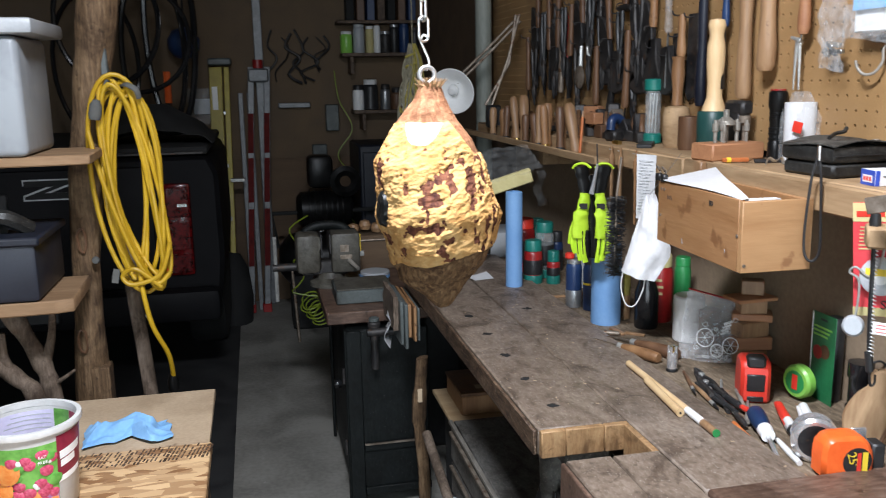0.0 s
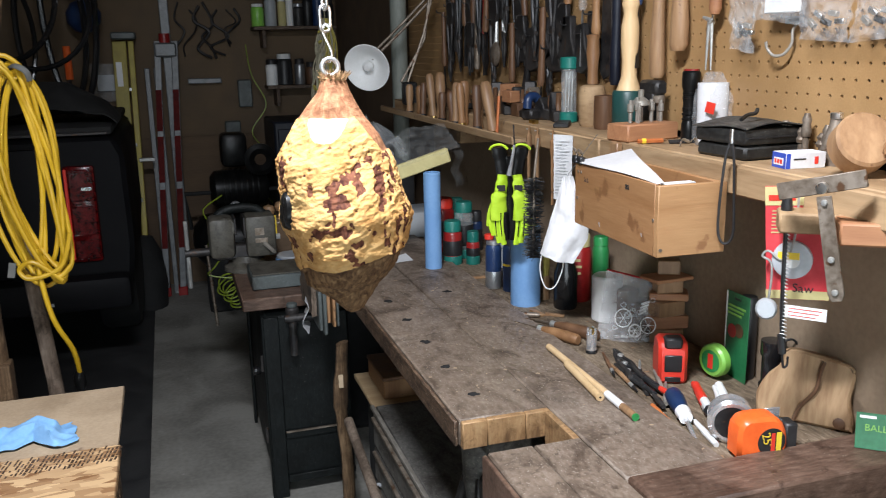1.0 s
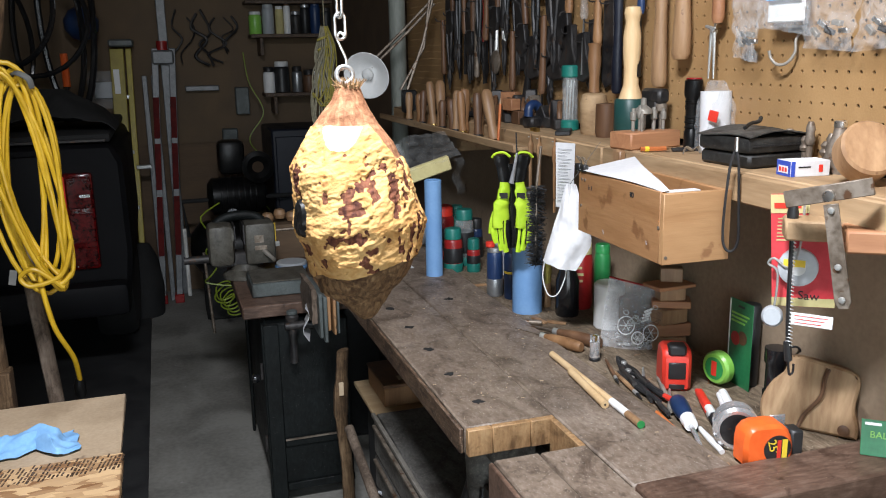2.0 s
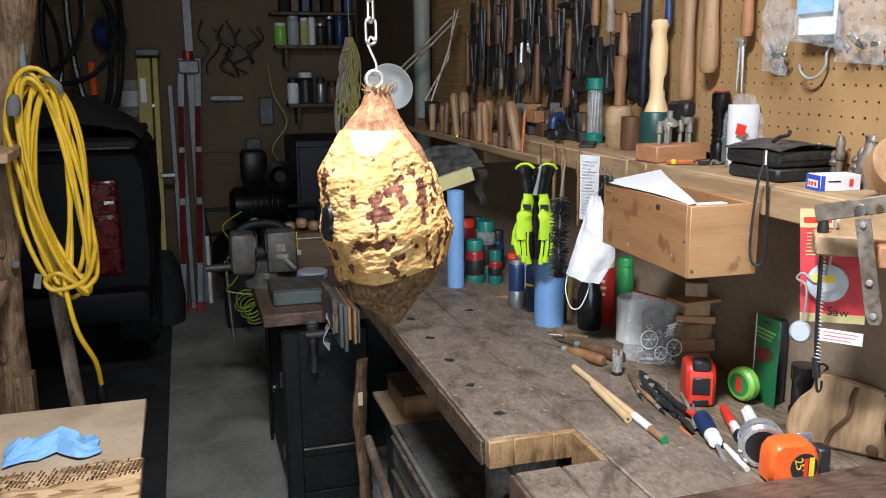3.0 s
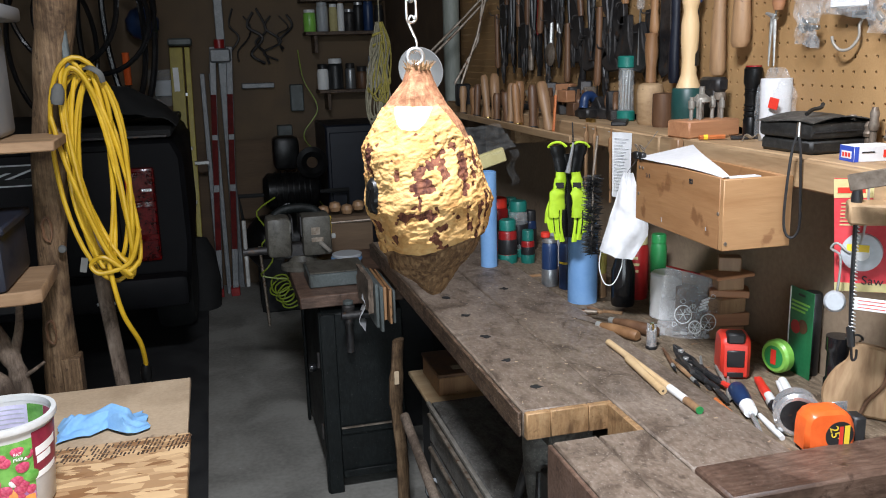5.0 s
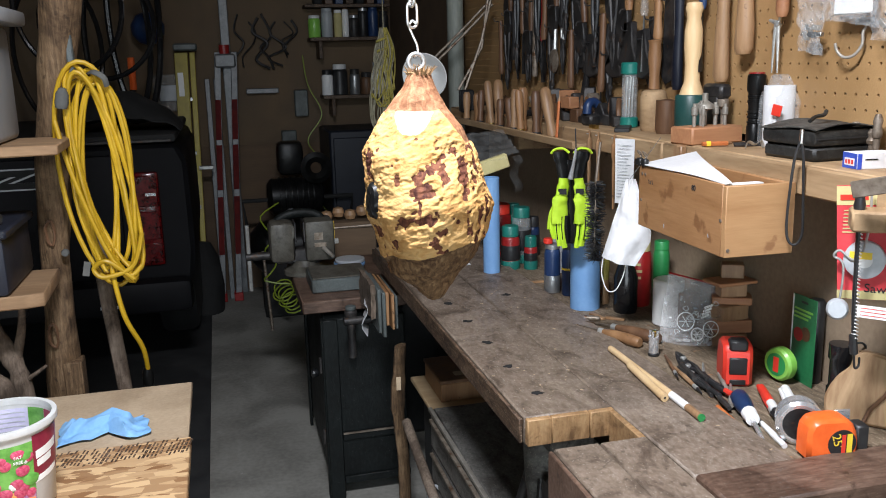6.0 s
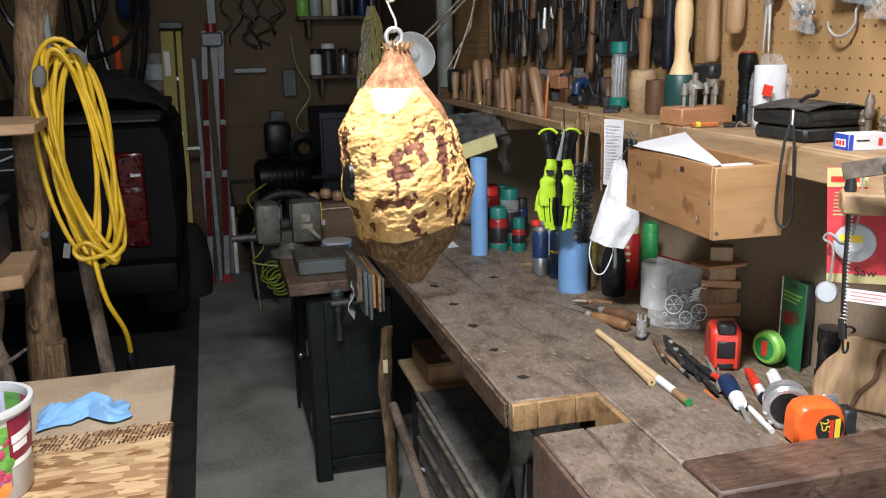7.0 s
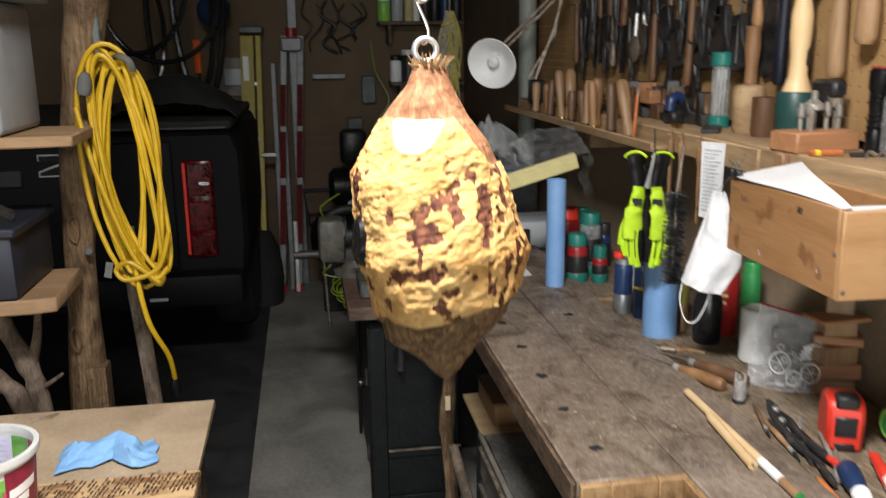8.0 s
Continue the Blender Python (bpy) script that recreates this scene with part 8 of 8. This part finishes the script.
part("inner_film", sheet(16, 12, lambda u, v: (-0.09 + 0.17 * u, -0.03 + 0.09 * v, 0.15 * math.sin(math.pi * u) * math.sin(math.pi * (0.1 + 0.85 * v)) + 0.05 * noise.noise(Vector((u * 7, v * 5, 9)))), 0.001), "bag_dust", gb)
dk = thing("storage_case", (0, 0, 0), 0, "dark stacked plastic tool cases behind the bench", "case")
part("upper_case", box(0.62, 0.90, 3.05, 3.30, 0.80, 0.955, 0.02, 2), "black", dk)
part("purple_lid", box(0.63, 0.90, 3.06, 3.30, 0.956, 0.975, 0.006), "navy", dk, "blue plastic tray lid")
part("lower_case", box(0.60, 0.95, 3.02, 3.35, 0.0, 0.798, 0.02), "black", dk)
gcase = thing("drill_case", (0.80, 2.84, 0.0), 0, "pale grey power tool case with black latches", "case")
part("shell", box(-0.10, 0.13, -0.08, 0.08, 0.74, 0.86, 0.012, 2), "grey_plastic", gcase)
for x in (-0.04, 0.06):
    part("latch", box(x, x + 0.03, -0.092, -0.081, 0.79, 0.84, 0.004), "black", gcase)
part("yellow_badge", box(-0.08, -0.05, -0.084, -0.081, 0.76, 0.78, 0), "yellow", gcase)
part("stand", box(-0.09, 0.12, -0.07, 0.07, 0.0, 0.739, 0.004), "black_matt", gcase)
solo("paper_scrap", sheet(4, 4, lambda u, v: (0.06 * u, 0.05 * v, 0.002 + 0.01 * u * v), 0.0005), "paper", "scrap of white paper on the bench end", "paper", (0.645, 2.40, 0.7895), (0, 0, 10))

# ---- machine cabinet with vise, and junk under the bench ----
mc = thing("machine_cabinet", (0, 0, 0), 0, "black sheet-steel machine cabinet with worn edges", "cabinet")
part("cabinet_body", box(0.295, 0.55, 2.635, 3.25, 0.05, 0.60, 0.006), "machine", mc)
part("front_frame", box(0.288, 0.335, 2.622, 2.634, 0.0, 0.60, 0.003), "machine", mc)
part("front_rail", box(0.336, 0.55, 2.622, 2.634, 0.20, 0.225, 0.002), "machine", mc)
part("rail_edge", box(0.336, 0.55, 2.616, 2.6215, 0.222, 0.227, 0), "steel_old", mc)
part("front_rail", box(0.336, 0.55, 2.622, 2.634, 0.05, 0.075, 0.002), "machine", mc)
part("side_frame", box(0.284, 0.2945, 2.63, 2.66, 0.0, 0.60, 0.002), "machine", mc)
part("side_frame", box(0.284, 0.2945, 3.22, 3.25, 0.0, 0.60, 0.002), "machine", mc)
part("knob", lathe([(0, 0), (0.012, 0), (0.016, 0.012), (0.013, 0.022), (0, 0.024)], 14), "black_gloss", mc, "black knob", (0.284, 2.79, 0.375), (0, -90, 0))
for z in (0.18, 0.42):
    part("hinge", tube([(0.282, 2.66, z), (0.282, 2.66, z + 0.05)], 0.006, 8), "iron", mc)
part("pipe_handle", lathe([(0, 0), (0.012, 0), (0.012, 0.11), (0.018, 0.115), (0.020, 0.145), (0.016, 0.15), (0, 0.15)], 16), "iron", mc, "", (0.372, 2.58, 0.49))
part("handle_top", can(0.016, 0.012, 0.002, 16), "grey_paint", mc, "", (0.372, 2.58, 0.6405))
mt = thing("machine_table", (0, 0, 0), 0, "rusty iron table with a grey steel block on it", "machine table")
part("table_plate", box(0.235, 0.56, 2.655, 3.25, 0.615, 0.655, 0.004), "rail", mt, "rust-brown plate edge")
part("grey_block", box(0.275, 0.465, 2.74, 2.92, 0.656, 0.70, 0.004), "grey_paint", mt)
part("block_top", box(0.28, 0.46, 2.745, 2.915, 0.7005, 0.705, 0.001), "vise_paint", mt)
vs = thing("bench_vise", (0.285, 3.04, 0.656), 0, "old grey-brown cast iron bench vise", "vise")
part("base", lathe([(0, 0), (0.075, 0), (0.075, 0.015), (0.05, 0.03), (0.045, 0.05), (0, 0.05)], 24), "vise_paint", vs)
part("fixed_jaw", box(0.0, 0.10, -0.06, 0.06, 0.05, 0.19, 0.012, 2), "vise_paint", vs)
part("moving_jaw", box(-0.12, -0.035, -0.06, 0.06, 0.05, 0.19, 0.02, 2), "vise_paint", vs)
part("slide", box(-0.10, 0.06, -0.03, 0.03, 0.04, 0.09, 0.006), "iron", vs)
b_ = lathe([(0, -0.055), (0.032, -0.055), (0.036, -0.05), (0.036, 0.05), (0.032, 0.055), (0, 0.055)], 28)
b_.transform(Matrix.Rotation(radians(90), 4, "X"))
part("rounded_back", b_, "vise_paint", vs, "", (-0.065, 0.0, 0.155))
part("arch", tube(curve([(-0.095, 0.035, 0.13), (-0.08, 0.035, 0.185), (-0.02, 0.035, 0.205), (0.05, 0.035, 0.195), (0.085, 0.035, 0.15)], 6), 0.020, 12, flat=0.8), "machine", vs, "arched casting behind the jaws")
part("jaw_face", box(-0.036, -0.030, -0.058, 0.058, 0.12, 0.188, 0.001), "iron", vs)
part("jaw_face", box(-0.006, 0.0, -0.058, 0.058, 0.12, 0.188, 0.001), "iron", vs)
part("lock_lever", tube([(0.06, -0.06, 0.095), (0.085, -0.11, 0.075)], [0.008, 0.006], 8), "steel_dull", vs)
part("screw", tube([(-0.10, 0, 0.07), (-0.20, 0, 0.07)], 0.014, 12), "iron", vs)
part("tommy_bar", tube([(-0.19, 0, 0.18), (-0.19, 0, -0.05)], 0.007, 8), "steel", vs)
part("bolt", tube([(0.10, -0.03, 0.11), (0.115, -0.03, 0.11)], 0.010, 6), "steel", vs)
part("casting_mark", box(0.03, 0.07, -0.0625, -0.0605, 0.10, 0.115, 0), "steel_old", vs)
part("casting_mark", box(0.03, 0.06, -0.0625, -0.0605, 0.125, 0.15, 0), "steel_old", vs)
ds = thing("sanding_discs", (0.43, 3.0, 0.656), 0, "small stack of grey sanding discs", "discs")
for k in range(4):
    part("disc", can(0.055 - 0.003 * (k % 2), 0.011, 0.002, 24), "grey_plastic" if k % 2 else "blue_tube", ds, "", (0.002 * k, 0, 0.012 * k))
bxs = thing("parts_bin", (0.47, 3.32, 0.0), 0, "open wooden bin of small parts behind the vise", "bin")
part("bin_body", box(-0.11, 0.11, -0.05, 0.10, 0.60, 0.78, 0.004), "dark_ply", bxs)
part("support", box(-0.10, 0.10, -0.04, 0.09, 0.0, 0.599, 0.004), "black_matt", bxs)
part("yellow_card", box(-0.10, -0.05, -0.055, -0.051, 0.72, 0.79, 0), "yellow", bxs)
for k in range(4):
    part("wood_knob", lathe([(0, 0), (0.018, 0.004), (0.024, 0.02), (0.018, 0.036), (0, 0.042)], 14), "handle_wood", bxs, "pale wooden knob", (-0.07 + 0.045 * k, 0.0, 0.781 + 0.012 * (k % 2)))
part("steel_rod", tube([(-0.08, -0.045, 0.76), (0.10, -0.06, 0.765)], 0.005, 8), "steel_old", bxs)

wv = thing("woodworking_vise", (0.0, 0.0, 0.0), 0, "wooden-jawed vise with grey plates on the bench side", "vise")
for (x0, x1, mt_, z0, z1, y0) in ((0.420, 0.430, "grey_paint", 0.625, 0.752, 2.37), (0.431, 0.441, "grey_paint", 0.615, 0.745, 2.36), (0.442, 0.452, "oak", 0.645, 0.742, 2.37),
                                  (0.457, 0.465, "oak", 0.635, 0.738, 2.36), (0.466, 0.4725, "grey_paint", 0.64, 0.735, 2.35)):
    part("jaw_plate", box(x0, x1, y0, 2.60, z0, z1, 0.002), mt_, wv)
slab = box(0.406, 0.419, 2.40, 2.60, 0.66, 0.757, 0)
bmesh.ops.subdivide_edges(slab, edges=list(slab.edges), cuts=7, use_grid_fill=True)
for v in slab.verts:
    v.co += Vector((0.004 * noise.noise(v.co * 60), 0.006 * noise.noise(v.co * 40 + Vector((3, 0, 0))), 0.007 * noise.noise(v.co * 45 + Vector((0, 5, 0)))))
part("jaw_lining", slab, "driftwood", wv, "torn pale wood jaw lining")
part("screw", tube([(0.34, 2.50, 0.63), (0.428, 2.50, 0.63)], 0.012, 12), "iron", wv)
part("white_rag", sheet(8, 8, lambda u, v: (0.395 + 0.02 * u + 0.01 * math.sin(v * 7), 2.46 + 0.10 * u, 0.69 - 0.10 * v), 0.001), "paper", wv, "torn white paper strip")

ch = thing("tool_chest", (0, 0, 0), 0, "dark grey steel tool chest under the bench", "tool chest")
part("lid_edge", box(0.524, 0.5345, 1.62, 2.24, 0.434, 0.443, 0.001), "steel_dull", ch, "bright worn lid edge")
part("chest_body", box(0.535, 0.88, 1.62, 2.24, 0.03, 0.44, 0.006), "chest", ch)
for k in range(4):
    part("drawer_front", box(0.526, 0.5345, 1.64, 2.22, 0.045 + 0.098 * k, 0.135 + 0.098 * k, 0.003), "chest", ch)
    part("drawer_pull", box(0.516, 0.5255, 1.66, 2.20, 0.126 + 0.098 * k, 0.133 + 0.098 * k, 0.001), "steel_old", ch)
hookp = thing("steam_pipe", (0, 0, 0), 0, "grey iron pipe leaning beside the chest", "pipe")
part("pipe", tube([(0.462, 2.24, 0.41), (0.49, 1.9, 0.24), (0.52, 1.55, 0.02)], 0.013, 12), "driftwood", hookp)
hk2 = thing("s_hook", (0.515, 2.16, 0.2), 0, "curled white-painted iron hook", "hook")
part("hook", tube(curve([(0, 0, 0.0), (-0.014, 0, 0.015), (-0.012, 0, 0.04), (0.004, 0, 0.05), (0.014, 0, 0.042)], 6), 0.0045, 8), "grey_plastic", hk2)
part("stem", tube([(0, 0, 0), (0.02, 0.0, -0.03), (0.032, 0, -0.05)], 0.0045, 8), "grey_plastic", hk2)
sk = thing("canoe_paddle", (0, 0, 0), 0, "weathered wooden stake standing beside the bench", "stake")
b_ = tube(curve([(0.487, 2.42, 0.0), (0.487, 2.42, 0.2), (0.476, 2.42, 0.38), (0.487, 2.41, 0.57)], 8), [0.027] * 8 + [0.025] * 8 + [0.032] * 4 + [0.026] * 5, 12, flat=0.45)
part("stake_body", b_, "pole", sk)
part("worn_spot", box(0.468, 0.482, 2.393, 2.397, 0.44, 0.48, 0.001), "cardboard", sk)
lb = thing("loose_shelf_board", (0, 0, 0), 0, "pale plywood board resting on blocks under the bench", "board")
part("board", box(0.545, 0.78, 2.27, 2.56, 0.40, 0.412, 0.002), "ply_light", lb)
part("block", box(0.58, 0.76, 2.36, 2.54, 0.0, 0.399, 0.004), "black_matt", lb)
wbx = thing("wooden_box", (0.585, 2.33, 0.4125), 0, "flat brown wooden box on the plywood board", "box")
part("box_body", box(0, 0.18, 0, 0.20, 0.0, 0.055, 0.003), "oak", wbx)
part("lid", box(-0.004, 0.184, -0.004, 0.204, 0.0555, 0.066, 0.003), "walnut", wbx, "dark brown lid")
part("label", box(0.05, 0.09, 0.03, 0.06, 0.0661, 0.0668, 0), "cardboard", wbx)

# compressor, green air hose and black machine at the far end
cpx = thing("air_compressor", (0.42, 4.85, 0), 0, "black air compressor in the dark by the far wall", "compressor")
b_ = lathe([(0, -0.28), (0.08, -0.27), (0.14, -0.22), (0.15, -0.18), (0.15, 0.18), (0.14, 0.22), (0.08, 0.27), (0, 0.28)], 28)
b_.transform(Matrix.Rotation(radians(90), 4, "Y"))
part("tank", b_, "torch_black", cpx, "", (0, 0, 0.38))
b_ = lathe([(0, -0.17), (0.07, -0.165), (0.10, -0.14), (0.10, 0.10), (0.085, 0.13), (0.04, 0.15), (0, 0.15)], 24)
b_.transform(Matrix.Rotation(radians(90), 4, "Y"))
part("motor", b_, "torch_black", cpx, "", (0, 0, 0.66))
for k in range(7):
    part("cooling_fin", lathe([(0.098, 0), (0.108, 0.002), (0.108, 0.006), (0.098, 0.008)], 20), "torch_black", cpx, "", (-0.10 + 0.03 * k, 0, 0.66), (0, 90, 0))
part("fan_cover", lathe([(0.03, 0.01), (0.05, 0.0), (0.085, 0), (0.085, 0.02), (0.06, 0.03), (0.03, 0.01)], 24), "torch_black", cpx, "", (0.10, -0.10, 0.82), (90, 0, 0))
part("gauge", lathe([(0, 0), (0.03, 0), (0.03, 0.02), (0, 0.02)], 18), "chrome", cpx, "", (-0.05, -0.12, 0.58), (90, 0, 0))
part("gauge", lathe([(0, 0), (0.022, 0), (0.022, 0.02), (0, 0.02)], 18), "chrome", cpx, "", (0.06, -0.12, 0.56), (90, 0, 0))
part("pump_head", box(-0.10, 0.04, -0.07, 0.07, 0.78, 0.96, 0.03, 2), "torch_black", cpx)
part("handle_bar", tube([(-0.28, 0, 0.45), (-0.30, -0.05, 0.65), (0.30, -0.05, 0.65), (0.28, 0, 0.45)], 0.012, 8), "black_matt", cpx)
for x in (-0.2, 0.2):
    part("foot", box(x - 0.02, x + 0.02, -0.10, 0.10, 0, 0.26, 0.003), "black_matt", cpx)
hs_ = thing("air_hose", (0, 0, 0), 0, "yellow-green coiled air hose hanging to the floor", "hose")
part("hose_upper", tube(curve([(0.53, 5.25, 1.42), (0.55, 5.22, 1.25), (0.62, 5.2, 1.08), (0.53, 5.2, 0.92), (0.64, 5.2, 0.76), (0.54, 5.2, 0.64), (0.62, 5.2, 0.5)], 8), 0.0036, 6), "hose_green", hs_)
rh_ = random.Random(31)
hose = [(0.30, 4.62, 0.66), (0.20, 4.58, 0.60)] + [(0.235 + 0.035 * math.sin(k * 1.9) + rh_.uniform(-0.01, 0.01), 4.5 + 0.03 * math.cos(k * 1.9), 0.54 - 0.045 * k) for k in range(7)]
for k in range(60):
    a = k * 0.62
    hose.append((0.275 + 0.0012 * k + (0.048 + 0.012 * math.sin(k * 0.9)) * math.cos(a), 4.50 + 0.06 * math.sin(a), 0.23 - 0.0017 * k + 0.03 * math.sin(a + 0.5)))
part("hose_coil", tube(curve(hose, 3), 0.0042, 6), "hose_green", hs_)
bs = thing("black_stand", (0, 0, 0), 0, "black cloth-covered bin with a chrome pole", "stand")
part("bin", box(0.20, 0.42, 4.72, 5.0, 0.0, 0.33, 0.015), "black_matt", bs)
part("pole", tube([(0.22, 4.5, 0.0), (0.20, 4.55, 0.42)], 0.008, 10), "steel_old", bs)
bs2 = thing("black_bag", (0, 0, 0), 0, "black bag on the floor by the truck", "bag")
part("bag_body", tube([(-0.14, 5.0, 0.0), (-0.14, 5.0, 0.15), (-0.13, 5.02, 0.32), (-0.12, 5.03, 0.40)], [0.12, 0.13, 0.10, 0.05], 16), "black_matt", bs2)
dk2 = thing("dark_cabinet", (0, 0, 0), 0, "dark cabinet standing against the far wall", "cabinet")
part("cabinet_body", box(0.62, 1.05, 4.9, 5.40, 0, 1.0, 0.01), "navy_dark", dk2)
part("door", box(0.64, 1.03, 4.885, 4.899, 0.06, 0.96, 0.004), "navy_dark", dk2)
